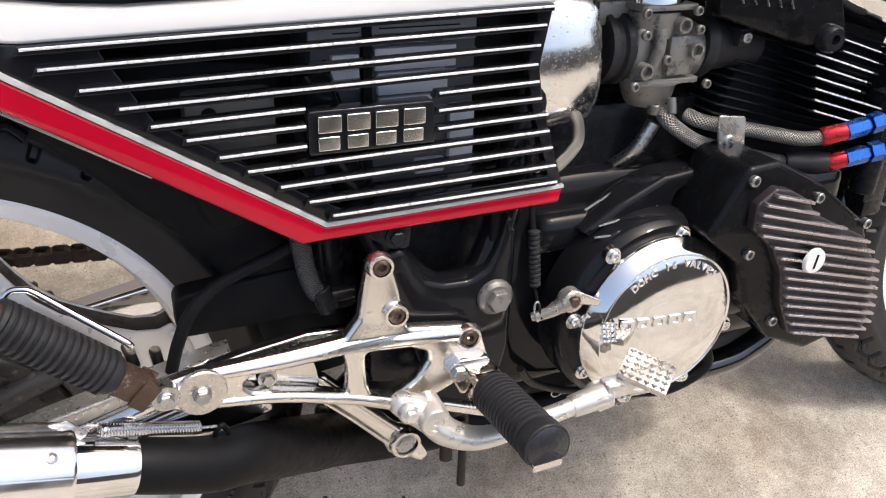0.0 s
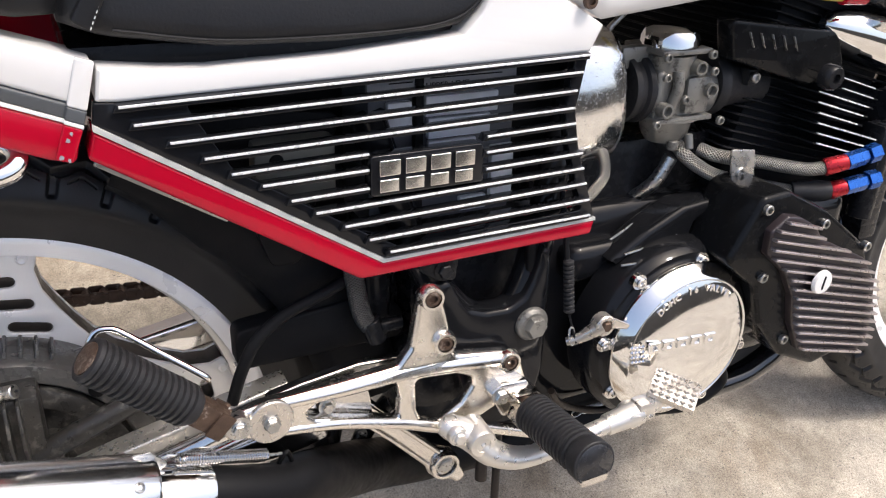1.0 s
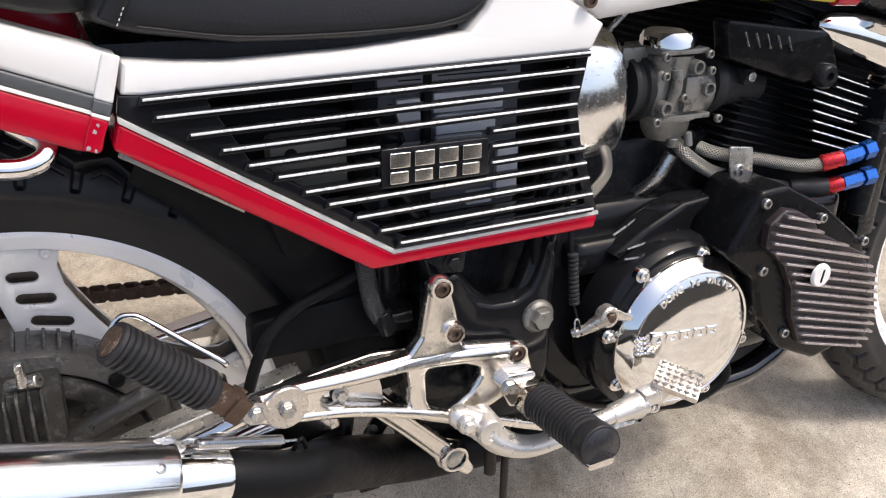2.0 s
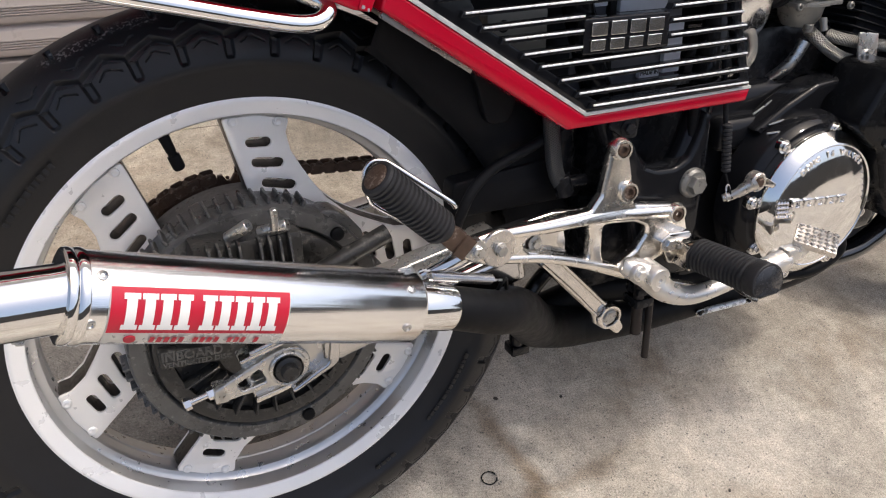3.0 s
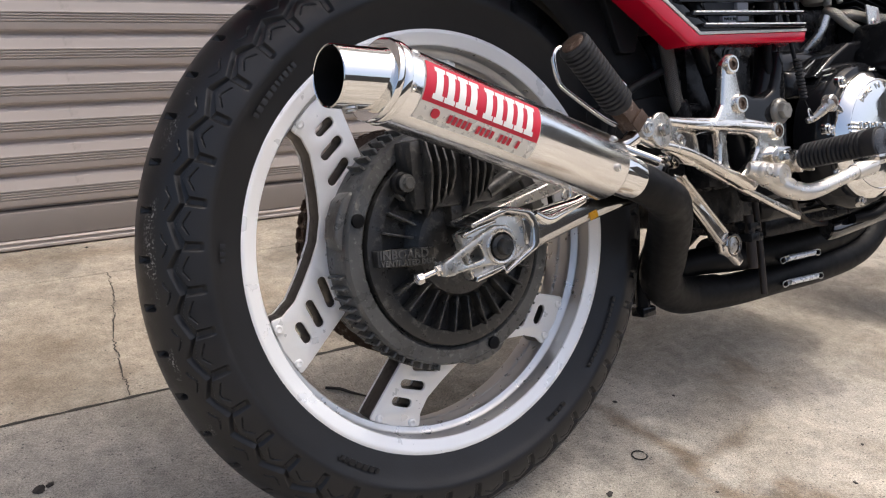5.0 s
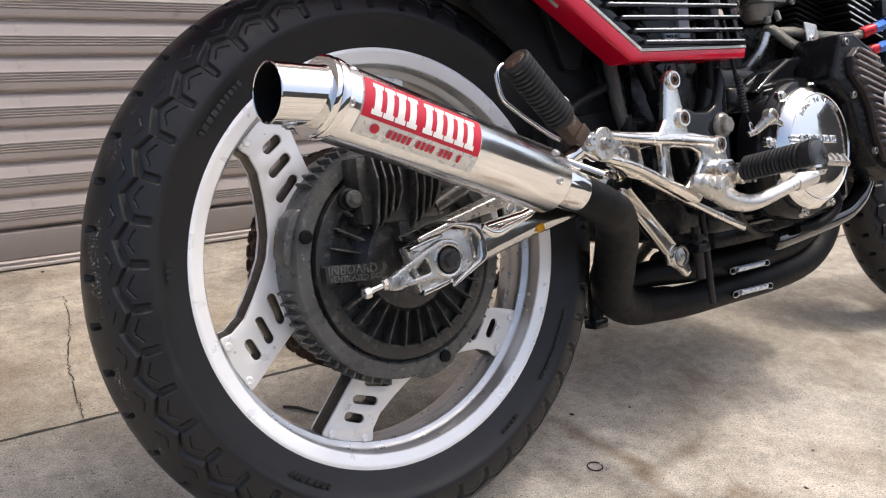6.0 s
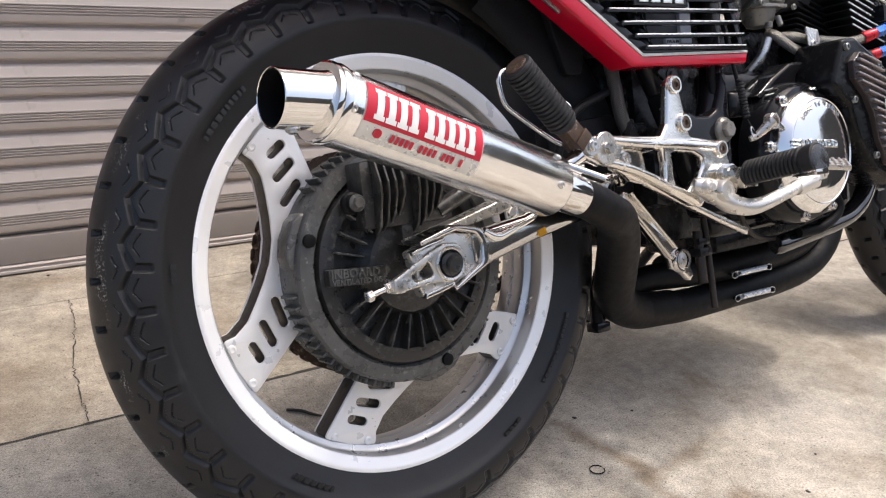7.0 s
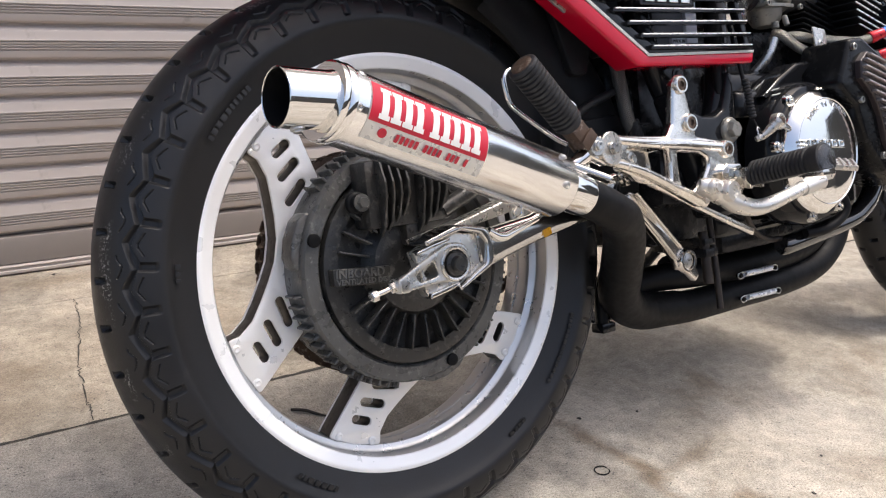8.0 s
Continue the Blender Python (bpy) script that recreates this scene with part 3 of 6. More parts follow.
def extruded(rows, x0, x1):
    bm = bmesh.new()
    n = 12
    cols = [[bm.verts.new((x0 + (x1 - x0) * i / n, y, z)) for y, z in rows] for i in range(n + 1)]
    for p, q in zip(cols, cols[1:]):
        for k in range(len(rows) - 1):
            bm.faces.new((p[k], q[k], q[k + 1], p[k + 1]))
    return bm


SX0, SX1 = -2.2, 2.6
shutter = tagged(new("shutter"), "closed brown-grey roller shutter of ribbed steel slats", "shutter", kind="structure")
shutter.matrix_basis = pose(0, WALL_Y, 0)
slat_z = 0.080
first = part("slat", extruded(slat_profile(), SX0, SX1), SHUTTER, shutter, angle=25)
first.matrix_basis = pose(0, 0, slat_z)
for k in range(1, 32):
    share("slat", first, pose(0, 0, slat_z + 0.0695 * k), shutter)
part("bottom_rail", extruded([(0.012, 0.019), (-0.006, 0.019), (-0.008, 0.021), (-0.008, 0.074), (-0.006, 0.077), (0.012, 0.079)], SX0, SX1), SHUTTER_RAIL, shutter, "plain darker steel bottom rail")
part("rail_foot", extruded([(0.012, 0.002), (-0.018, 0.002), (-0.020, 0.004), (-0.020, 0.0085), (-0.015, 0.0105), (-0.015, 0.0145), (-0.018, 0.016), (-0.018, 0.0175), (0.012, 0.019)], SX0, SX1), SHUTTER, shutter, "bright angle strip along the floor")
for name, x0, x1, z0, z1 in (("wall_1", -8, SX0, 0, 3.4), ("wall_2", SX1, 8, 0, 3.4), ("wall_3", SX0, SX1, 2.25, 3.4)):
    tagged(part(name, block(x0, x1, WALL_Y - 0.03, WALL_Y + 0.17, z0 - 0.02, z1, 0), WALL), "plain plastered wall beside the roller shutter", "wall", kind="structure")
tagged(part("wall_4", block(SX0, SX1, WALL_Y + 0.05, WALL_Y + 0.15, -0.02, 2.25, 0), WALL), "plain wall closing the room behind the shutter", "wall", kind="structure")

# unseen dark house and plain wall facing the shutter, added for reflections
house = tagged(part("wall_6", block(6.7, 10.5, -3.62, -0.9, -0.05, 2.55, 0), FENCE), "unseen dark lap-sided house wall, added for its reflection in the chrome", "wall", kind="structure")
lap = None
for k in range(17):  # lapped boards, each tilted out at its foot
    if lap is None:
        bm = bmesh.new()
        ends = [[bm.verts.new((x, y, z)) for y, z in ((-3.615, 0.0), (-3.69, 0.0), (-3.63, 0.15), (-3.615, 0.15))] for x in (6.66, 10.5)]
        for i in range(4):
            bm.faces.new((ends[0][i], ends[0][i - 1], ends[1][i - 1], ends[1][i]))
        bm.faces.new(ends[0])
        bm.faces.new(ends[1][::-1])
        lap = part("board", bm, FENCE, house)
    else:
        board = new("board", lap.data)
        board.parent = house
        board.matrix_basis = pose(0, 0, 0.147 * k)
# unseen wall added as a dark horizon band for chrome and black paint
tagged(part("wall_5", block(-14, 14, -6.7, -6.5, -0.05, 2.1, 0), FENCE), "unseen plain dark wall opposite the shutter, added for reflections", "wall", kind="structure")


# ---- litter on the ground ----
o = tagged(part("wire_ring", tube([(0.296 + 0.011 * math.cos(a), -0.113 + 0.010 * math.sin(a), 0.0022) for a in np.linspace(0.2, 6.0, 26)], 0.0009, seg=6, smooth=False), DARK), "small dark open wire ring lying on concrete", "ring")


def scrap(x, y, size, seed):
    rnd = random.Random(seed)
    bm = bmesh.new()
    bmesh.ops.create_icosphere(bm, subdivisions=2, radius=size)
    for v in bm.verts:
        k = noise.noise(v.co * (1.3 / size) + Vector((seed, 0, 0)))
        v.co *= 1 + 0.55 * k
        v.co.z *= 0.35
        v.co.x *= 1.3
    low = min(v.co.z for v in bm.verts)
    bm.transform(Matrix.Translation((x, y, -low - 0.0004)) @ Matrix.Rotation(rnd.uniform(0, 6), 4, "Z"))
    return bm


tagged(part("leaf", scrap(-0.418, 0.184, 0.0062, 1), LEAF), "small dark curled dry leaf on concrete", "leaf")
tagged(part("leaf", scrap(-0.405, 0.189, 0.0042, 5), LEAF), "small dark crumpled leaf scrap on concrete", "leaf")
for k, (x, y, s) in enumerate(((0.198, -0.155, 0.0055), (0.0, -0.115, 0.006), (0.37, 0.01, 0.004), (0.52, -0.3, 0.0035), (0.62, -0.25, 0.003), (0.33, -0.22, 0.0025), (0.74, -0.36, 0.0035), (-0.27, -0.06, 0.004), (-0.05, 0.62, 0.006), (0.47, -0.02, 0.003), (0.11, 0.99, 0.006), (-0.2, 0.98, 0.005))):
    tagged(part("pebble", scrap(x, y, s * 0.75, 10 + k), LEAF), "tiny dark pebble lying on the concrete", "pebble", group="pebbles on the concrete")
tagged(part("twig", tube([(-0.010, 0.244, 0.003), (0.006, 0.229, 0.0045), (0.018, 0.213, 0.0035), (0.035, 0.193, 0.003)], [0.0022, 0.0026, 0.0022, 0.0012], 8), LEAF), "thin dark dry twig lying on the concrete", "twig")

# ---- the motorcycle ----
bike = tagged(new("motorcycle"), "red, white and black motorcycle leaning on its side stand", "motorcycle")
bike.matrix_basis = BIKE
MID = 0.010  # depth of the wheels' middle plane
NEAR = Vector((0, -1, 0))


def tyre_mesh(rc, half, hw, bead, reps=44, sub=52, tread=1.46, across=171):
    """A tyre round the y axis with a zigzag tread cut into it."""
    na = reps * sub
    phis = list(np.linspace(-bead, -tread, 12)[:-1]) + list(np.linspace(-tread, tread, across)) + list(np.linspace(tread, bead, 12)[1:])

    def between(x, lo, hi, soft):
        return min(1.0, max(0.0, min(x - lo, hi - x) / soft))

    def sipe(q, line, wide=0.012):
        return 0.5 * max(0.0, 1 - abs(q - line) / wide)

    def depth(u, phi):
        f = (u + (0.5 if phi > 0 else 0.0)) % 1.0
        q = abs(phi) / 1.22
        outer = np.interp(f, (-0.11, 0.25, 0.89, 1.25), (0.792, 0.925, 0.792, 0.925))
        inner = np.interp(f, (-0.17, 0.42, 0.83, 1.42), (0.658, 0.815, 0.658, 0.815))
        cut = between(q, inner, outer, 0.030)  # wide zigzag groove
        cut = max(cut, between(f, 0.24, 0.47, 0.055) * between(q, outer - 0.05, 1.18, 0.06))  # shoulder notch
        cut = max(cut, between(f, 0.56, 0.72, 0.05) * between(q, 0.12, 0.40, 0.05))  # crown notch
        if 0.11 < f < 0.61:  # fine wavy sipes
            cut = max(cut, sipe(q, np.interp(f, (0.11, 0.20, 0.33, 0.45, 0.61), (0.585, 0.600, 0.675, 0.660, 0.600))))
        g = f if f > 0.5 else f + 1
        if 0.59 < g < 1.10:
            cut = max(cut, sipe(q, np.interp(g, (0.59, 0.70, 0.85, 0.92, 0.98, 1.10), (0.968, 0.930, 0.880, 0.885, 0.918, 0.972))))
        return cut

    table = [[depth(i / sub, phi) if abs(phi) <= tread else 0.0 for phi in phis] for i in range(sub)]
    verts, faces = [], []
    turn_in = bead - math.pi / 2
    for i in range(na):
        a = 2 * math.pi * i / na
        ca, sa = math.cos(a), math.sin(a)
        for phi, c in zip(phis, table[i % sub]):
            k = c * 0.0068
            r = rc + (half - k) * math.cos(phi)
            y = (hw - k * 0.5) * math.sin(phi)
            past = abs(phi) - math.pi / 2
            if past > 0:  # the wall draws in to the rim
                y = math.copysign(hw - (hw - 0.0405) * (past / turn_in) ** 0.7, phi)
            verts.append((r * ca, y, r * sa))
    m = len(phis)
    for i in range(na):
        j = (i + 1) % na
        for k in range(m - 1):
            faces.append((i * m + k, j * m + k, j * m + k + 1, i * m + k + 1))
    me = bpy.data.meshes.new("tyre")
    me.from_pydata(verts, [], faces)
    me.shade_smooth()
    me.set_sharp_from_angle(angle=radians(32))
    me.materials.append(TYRE)
    return me


def add_mesh(name, me, parent, m=Matrix.Identity(4), label=""):
    ob = new(name, me)
    ob.parent = parent
    ob.matrix_basis = m
    if label:
        ob["label"] = label
    return ob


def polar(r, deg):
    return (r * math.cos(radians(deg)), r * math.sin(radians(deg)))


# rear wheel: the rim is the part, the rest hangs under it
rim_rows = [(-0.0290, 0.2410), (-0.0312, 0.2395), (-0.0318, 0.2378), (-0.0318, 0.2352), (-0.0310, 0.2338), (-0.0288, 0.2248), (-0.0280, 0.2232), (-0.0265, 0.2224), (-0.024, 0.2236), (-0.022, 0.232), (-0.0290, 0.2410)]
well_rows = [(-0.0268, 0.2228), (-0.0225, 0.2226), (-0.012, 0.2228), (-0.0065, 0.2222), (-0.0045, 0.2205), (-0.0030, 0.2165), (-0.0020, 0.2140), (0.0010, 0.2128), (0.0035, 0.2122), (0.018, 0.2126), (0.0195, 0.2112), (0.0235, 0.2108), (0.0250, 0.2122), (0.0255, 0.2135),
             (0.040, 0.2140), (0.046, 0.2160), (0.0500, 0.2345), (0.0515, 0.2385), (0.0500, 0.2405), (0.040, 0.236), (0.010, 0.227), (-0.020, 0.230), (-0.0268, 0.2228)]
rear_wheel = part("rear_wheel", spin([(y, r) for y, r in rim_rows], (0, 0, 0), (0, 1, 0), 180), RIM, bike, "silver alloy wheel rim with a scuffed bright edge", angle=30)
part("rim_well", spin([(y, r) for y, r in well_rows], (0, 0, 0), (0, 1, 0), 180), RIM_WELL, rear_wheel, "polished stepped rim well", angle=30)
add_mesh("tyre", tyre_mesh(0.2725, 0.0560, 0.0565, 2.22), rear_wheel, pose(0, MID, 0, 0, 2.2, 0), "black road tyre with a zigzag tread")

rnd = random.Random(4)
for a0, a1, r0, hgt in ((129, 144, 0.258, 0.006), (172, 176, 0.259, 0.005), (231, 242, 0.256, 0.006), (316, 336, 0.260, 0.005), (297, 303, 0.260, 0.005)):
    a = a0
    while a < a1:
        w = rnd.uniform(0.7, 1.5)
        b = plate([polar(r0, a), polar(r0, a + w), polar(r0 + hgt, a + w), polar(r0 + hgt, a)], -0.0002, 0.0007, 0.0001)
        t = (r0 - 0.2725) / 0.056
        part("sidewall_mark", moved(b, Matrix.Translation((0, MID - 0.0552 * math.sqrt(max(0.0, 1 - t * t)), 0))), TYRE, rear_wheel, "raised unreadable moulded mark")
        a += w + 0.55


def boomerang(mid, y0, y1, grow=0.0, holes=True):
    """One pressed spoke pair between two stretches of the rim."""
    rows = [(0.2135, -46.3), (0.2145, -37.2), (0.2135, -28.0), (0.199, -28.2), (0.181, -25.5), (0.166, -20.0), (0.1535, -13.0), (0.1455, -5.0), (0.1455, 5.0),
            (0.1535, 13.0), (0.166, 20.0), (0.181, 25.5), (0.199, 28.2), (0.2135, 28.0), (0.2145, 37.2), (0.2135, 46.3), (0.2050, 46.0), (0.1360, 40.0),
            (0.118, 36.0), (0.112, 12.0), (0.112, -12.0), (0.118, -36.0), (0.1360, -40.0), (0.2050, -46.0)]
    loop = [polar(r - grow, mid + a) for r, a in rows]
    cut = []
    if holes:
        for side in (-1, 1):
            for r, a, ln in ((0.1865, 36.2, 0.026), (0.1655, 32.6, 0.033), (0.1440, 27.0, 0.036)):
                x, z = polar(r, mid + side * a)
                cut.append(slot(x, z, ln, 0.0105, radians(mid + side * (a + 3) + 90)))
    return plate(rounded(loop, 0.004, 3), y0, y1, 0.0012, cut)


for mid in (46.7, 166.7, 286.7):
    sp = part("spoke", boomerang(mid, -0.003, 0.001), ALLOY, rear_wheel, "pressed aluminium boomerang spoke with slots")
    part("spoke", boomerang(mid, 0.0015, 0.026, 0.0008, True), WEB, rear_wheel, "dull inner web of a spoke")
    part("spoke", boomerang(mid, 0.0265, 0.030), ALLOY, rear_wheel, "pressed aluminium boomerang spoke with slots")
    for a in (-43.3, -31.1, 31.1, 43.3):
        x, z = polar(0.2088, mid + a)
        part("rivet", spin([(0, 0), (0, 0.0052), (0.0016, 0.0048), (0.0024, 0.003), (0.0018, 0.0016), (0.0018, 0)], (x, -0.003, z), NEAR, 16), ALLOY, rear_wheel)

# enclosed ventilated disc in the wheel
ring = part("brake_ring", spin([(0.030, 0.10), (0.030, 0.134), (-0.012, 0.1355), (-0.044, 0.1355), (-0.048, 0.1345), (-0.0505, 0.1325), (-0.0515, 0.1180), (-0.0495, 0.1160), (-0.042, 0.1150), (-0.042, 0.09)], (0, 0, 0), (0, 1, 0), 120), DRUM_RING, bike, "worn grey cast ring round the enclosed rear brake disc")
for k in range(72):
    a = 360 * k / 72
    if 8 < a % 120 < 52:
        continue
    b = block(0.1335, 0.1425, -0.042, -0.012, -0.0016, 0.0016, 0.0008, 1)
    part("vane", moved(b, Matrix.Rotation(-radians(a + 12), 4, "Y") @ Matrix.Identity(4)), DRUM_RING, ring)
for a in (162, 285, 45):
    b = plate(rounded([polar(0.119, a - 12), polar(0.1380, a - 14, ), polar(0.1440, a - 8), polar(0.1450, a), polar(0.1440, a + 8), polar(0.1380, a + 14), polar(0.119, a + 12)], 0.008), -0.0420, -0.014, 0.003)
    part("ring_lug", b, DRUM_RING, ring, "raised dark lobe")
for a in (161, 288, 48):
    x, z = polar(0.1255, a)
    part("ring_plug", spin([(0, 0), (0, 0.0075), (0.0035, 0.007), (0.0045, 0.0045), (0.0038, 0)], (x, -0.0510, z), NEAR, 16), PIPE_BLACK, ring)

cover_rows = [(0.02, 0.0), (0.02, 0.1135), (-0.048, 0.1135), (-0.0530, 0.1120), (-0.0545, 0.1085), (-0.0545, 0.0960), (-0.0535, 0.0975), (-0.0470, 0.0950), (-0.0455, 0.0640), (-0.0540, 0.0580), (-0.0600, 0.0540), (-0.0620, 0.0480), (-0.0640, 0.0300), (-0.0660, 0.0), ]
drum = part("brake_cover", spin(cover_rows, (0, 0, 0), (0, 1, 0), 96), DRUM, bike, "dusty black cast cover of the rear brake", angle=30)
for k in range(11):
    a = 205 + k * 13.2
    b = moved(block(0.057, 0.0965, -0.0650, -0.048, -0.0012, 0.0012, 0.0006, 1), Matrix.Rotation(-radians(a), 4, "Y"))
    part("rib", b, DRUM, drum)
for a in (139, 152, 165):
    part("rib", moved(block(0.062, 0.098, -0.0625, -0.050, -0.0011, 0.0011, 0.0006, 1), Matrix.Rotation(-radians(a), 4, "Y")), DRUM_RING, drum, "worn thin cooling rib")
flat = Matrix.Rotation(radians(90), 4, "X")
part("text_panel", plate(rounded([(-0.108, 0.0085), (-0.0385, 0.0035), (-0.0405, -0.0150), (-0.108, -0.0095)], 0.002), -0.0668, -0.055, 0.0006), DRUM, drum)
part("cast_lettering", join(words("INBOARD", 0.0135, Matrix.Translation((-0.1065, -0.0674, -0.0012)) @ Matrix.Rotation(radians(4.2), 4, "Y") @ flat, 0.0006, bold=0.0003),
                            words("VENTILATED DISC", 0.0082, Matrix.Translation((-0.1055, -0.0674, -0.0085)) @ Matrix.Rotation(radians(4.2), 4, "Y") @ flat, 0.0005, bold=0.0002)), DRUM_RING, drum, "raised cast words")

# caliper with cooling fins, inside the wheel
caliper = part("brake_caliper", join(block(-0.066, 0.040, -0.082, -0.045, 0.045, 0.118, 0.006), block(-0.020, 0.052, -0.078, -0.045, 0.022, 0.062, 0.008)), DRUM, bike, "black finned brake caliper inside the wheel")
for x0, xs in ((-0.052, (0, 0.0095, 0.019, 0.0285)), (-0.004, (0, 0.0095, 0.019, 0.0285))):
    for k, dx in enumerate(xs):  # kinked fins, standing proud of the body
        lo = 0.034 + 0.006 * k
        b = plate(rounded([(-0.078, 0.120), (-0.091, 0.117), (-0.0995, 0.094), (-0.0995, 0.080), (-0.090, lo + 0.012), (-0.078, lo)], 0.002), -0.0014, 0.0014, 0.0006)
        part("fin", moved(b, Matrix.Translation((x0 + dx, 0, 0)) @ Matrix.Rotation(radians(90), 4, "Z")), DRUM, caliper)
part("slide_boot", spin([(0, 0), (0, 0.012), (0.006, 0.012), (0.008, 0.0095), (0.014, 0.0095), (0.015, 0.007), (0.015, 0)], (-0.074, -0.068, 0.075), NEAR, 24), DARK, caliper)
part("caliper_bolt", hex_bolt((-0.074, -0.083, 0.075), NEAR, 0.0065, 0.007), DRUM_RING, caliper)
part("bleed_nipple", rod((0.012, -0.086, 0.125), (0.012, -0.088, 0.148), 0.0042, 0.0035), STEEL, caliper)
part("torque_arm", tube([(0.03, -0.075, 0.055), (0.075, -0.078, 0.075), (0.13, -0.075, 0.095)], 0.010, 12), DRUM, caliper)
for p, q in (((-0.03, -0.07, 0.118), (-0.012, -0.085, 0.135)), ((0.0, -0.07, 0.118), (0.025, -0.085, 0.128))):
    part("pipe_union", rod(p, q, 0.006), STEEL, caliper)

# ---- swinging arm, axle and chain adjuster ----
arm = part("swingarm", join(
    plate(rounded([(0.036, 0.0290), (0.118, 0.0400), (0.24, 0.074), (0.262, 0.078), (0.270, 0.036), (0.25, 0.030), (0.125, 0.0080), (0.085, -0.0020), (0.058, -0.0090), (0.038, -0.0060)], 0.006), -0.131, -0.104, 0.012, res=6),
    plate(rounded([(-0.0340, 0.0290, 0.002), (0.004, 0.0400, 0.012), (0.0180, 0.0405, 0.01), (0.0470, 0.0345, 0.012), (0.0545, 0.0140, 0.010), (0.0525, -0.0060, 0.010), (0.0320, -0.0160, 0.010), (0.0050, -0.0290, 0.002), (0.0040, -0.0240, 0.002), (0.0290, -0.0095, 0.010), (0.0425, -0.0030, 0.010), (0.0445, 0.0180, 0.008), (0.0370, 0.0285, 0.008), (0.0130, 0.0345, 0.008), (-0.0330, 0.0235, 0.002)], 0.004), -0.135, -0.100, 0.0030, res=4)), ARM_CHROME, bike, "chromed box-section swinging arm")
part("upper_rail", plate(rounded([(-0.0250, 0.0290), (0.0482, 0.0460), (0.0985, 0.0590), (0.24, 0.0900), (0.24, 0.0760), (0.0985, 0.0430), (0.0482, 0.0350), (-0.0200, 0.0230)], 0.002), -0.104, -0.078, 0.003, res=3), ADJUSTER, arm, "dulled upper rail of the swinging arm")
part("arm_seam", tube([(0.050, -0.1325, 0.0300), (0.066, -0.134, 0.0215), (0.086, -0.134, 0.0260), (0.120, -0.133, 0.0350)], [0.004, 0.006, 0.005, 0.003], 12), CHROME, arm, "bright weld fold on the arm")
part("axle_plate", plate(rounded([(-0.0430, 0.0180), (-0.0300, 0.0230), (0.012, 0.0330, 0.012), (0.0440, 0.0280, 0.012), (0.0450, -0.0050, 0.012), (0.018, -0.0160, 0.006), (0.004, -0.0230, 0.003), (-0.008, -0.0250, 0.002), (-0.0300, -0.0310, 0.002), (-0.0340, -0.0190), (-0.0400, 0.0080)], 0.002), -0.1245, -0.108, 0.002,
                         [rounded([(-0.033, -0.004), (-0.022, 0.004), (-0.018, -0.008), (-0.030, -0.010)], 0.003)]), ADJUSTER, arm, "dull axle carrier plate")
part("guide_strip", plate(rounded([(-0.0420, 0.0190), (-0.0250, 0.0240), (0.000, 0.0290), (0.000, 0.0255), (-0.0250, 0.0200), (-0.0420, 0.0150)], 0.001), -0.1300, -0.118, 0.001), CHROME_WORN, arm, "bright upper guide strip")
part("guide_strip", plate(rounded([(-0.0310, -0.0320), (-0.0050, -0.0265), (0.0070, -0.0230), (0.0070, -0.0190), (-0.0300, -0.0260)], 0.001), -0.1300, -0.118, 0.001), CHROME_WORN, arm, "bright lower guide strip")
part("chain_adjuster", join(plate(rounded([(-0.0690, -0.0060, 0.002), (-0.0500, 0.0030), (-0.0200, 0.0170, 0.01), (-0.002, 0.0235, 0.012), (0.0140, 0.0220, 0.014), (0.0250, 0.0080, 0.014), (0.0210, -0.0120, 0.014), (0.0020, -0.0190, 0.012), (-0.0150, -0.0160, 0.01), (-0.0440, -0.0180), (-0.0670, -0.0205, 0.002)], 0.004), -0.1320, -0.1235, 0.0018,
                                  [rounded([(-0.0490, -0.0050), (-0.0250, 0.0070), (-0.0190, -0.0085), (-0.0425, -0.0125)], 0.0035), disc_loop(0.0015, 0.0010, 0.0152, 32)], 3),
                            spin([(0, 0.0152), (0, 0.0190), (0.0025, 0.0185), (0.0035, 0.0170), (0.0030, 0.0152), (0, 0.0152)], (0.0015, -0.1315, 0.0010), NEAR, 40),
                            block(-0.0690, -0.0560, -0.1320, -0.1120, -0.0205, -0.0060, 0.002)), ADJUSTER, arm, "cast aluminium chain adjuster with a three-sided window")
part("adjuster_bolt", join(rod((-0.060, -0.121, -0.011), (-0.094, -0.121, -0.0185), 0.0032), spin([(0, 0), (0, 0.0062), (0.007, 0.0062), (0.0075, 0.0054), (0.0075, 0)], (-0.067, -0.121, -0.0125), (-1, 0, -0.21), 6),
                           spin([(0, 0), (0, 0.0062), (0.006, 0.0062), (0.0068, 0.0054), (0.0068, 0)], (-0.090, -0.121, -0.0178), (-1, 0, -0.21), 6)), POLISHED, arm, "bright adjuster bolt with a lock nut")
part("axle_nut", join(spin([(0, 0), (0, 0.0150), (0.0025, 0.0150), (0.0030, 0.0135), (0.009, 0.0130), (0.0105, 0.0110), (0.0105, 0)], (0.0015, -0.1265, 0.001), NEAR, 28), spin([(0, 0), (0, 0.0088), (0.007, 0.0086), (0.0082, 0.0076), (0.0082, 0.004), (0.0076, 0)], (0.0015, -0.1365, 0.001), NEAR, 24)), DRUM, arm, "dark greasy axle nut")
vx, vz = polar(0.223, 108)
part("valve_stem", spin([(0, 0), (0, 0.0065), (0.020, 0.0054), (0.030, 0.0050), (0.031, 0.0044), (0.034, 0.0044), (0.0345, 0.0062), (0.047, 0.0064), (0.050, 0.005), (0.050, 0)], (vx, 0.012, vz), (-vx, -0.05 * 0.2, -vz), 20), DARK, rear_wheel, "black rubber valve stem")
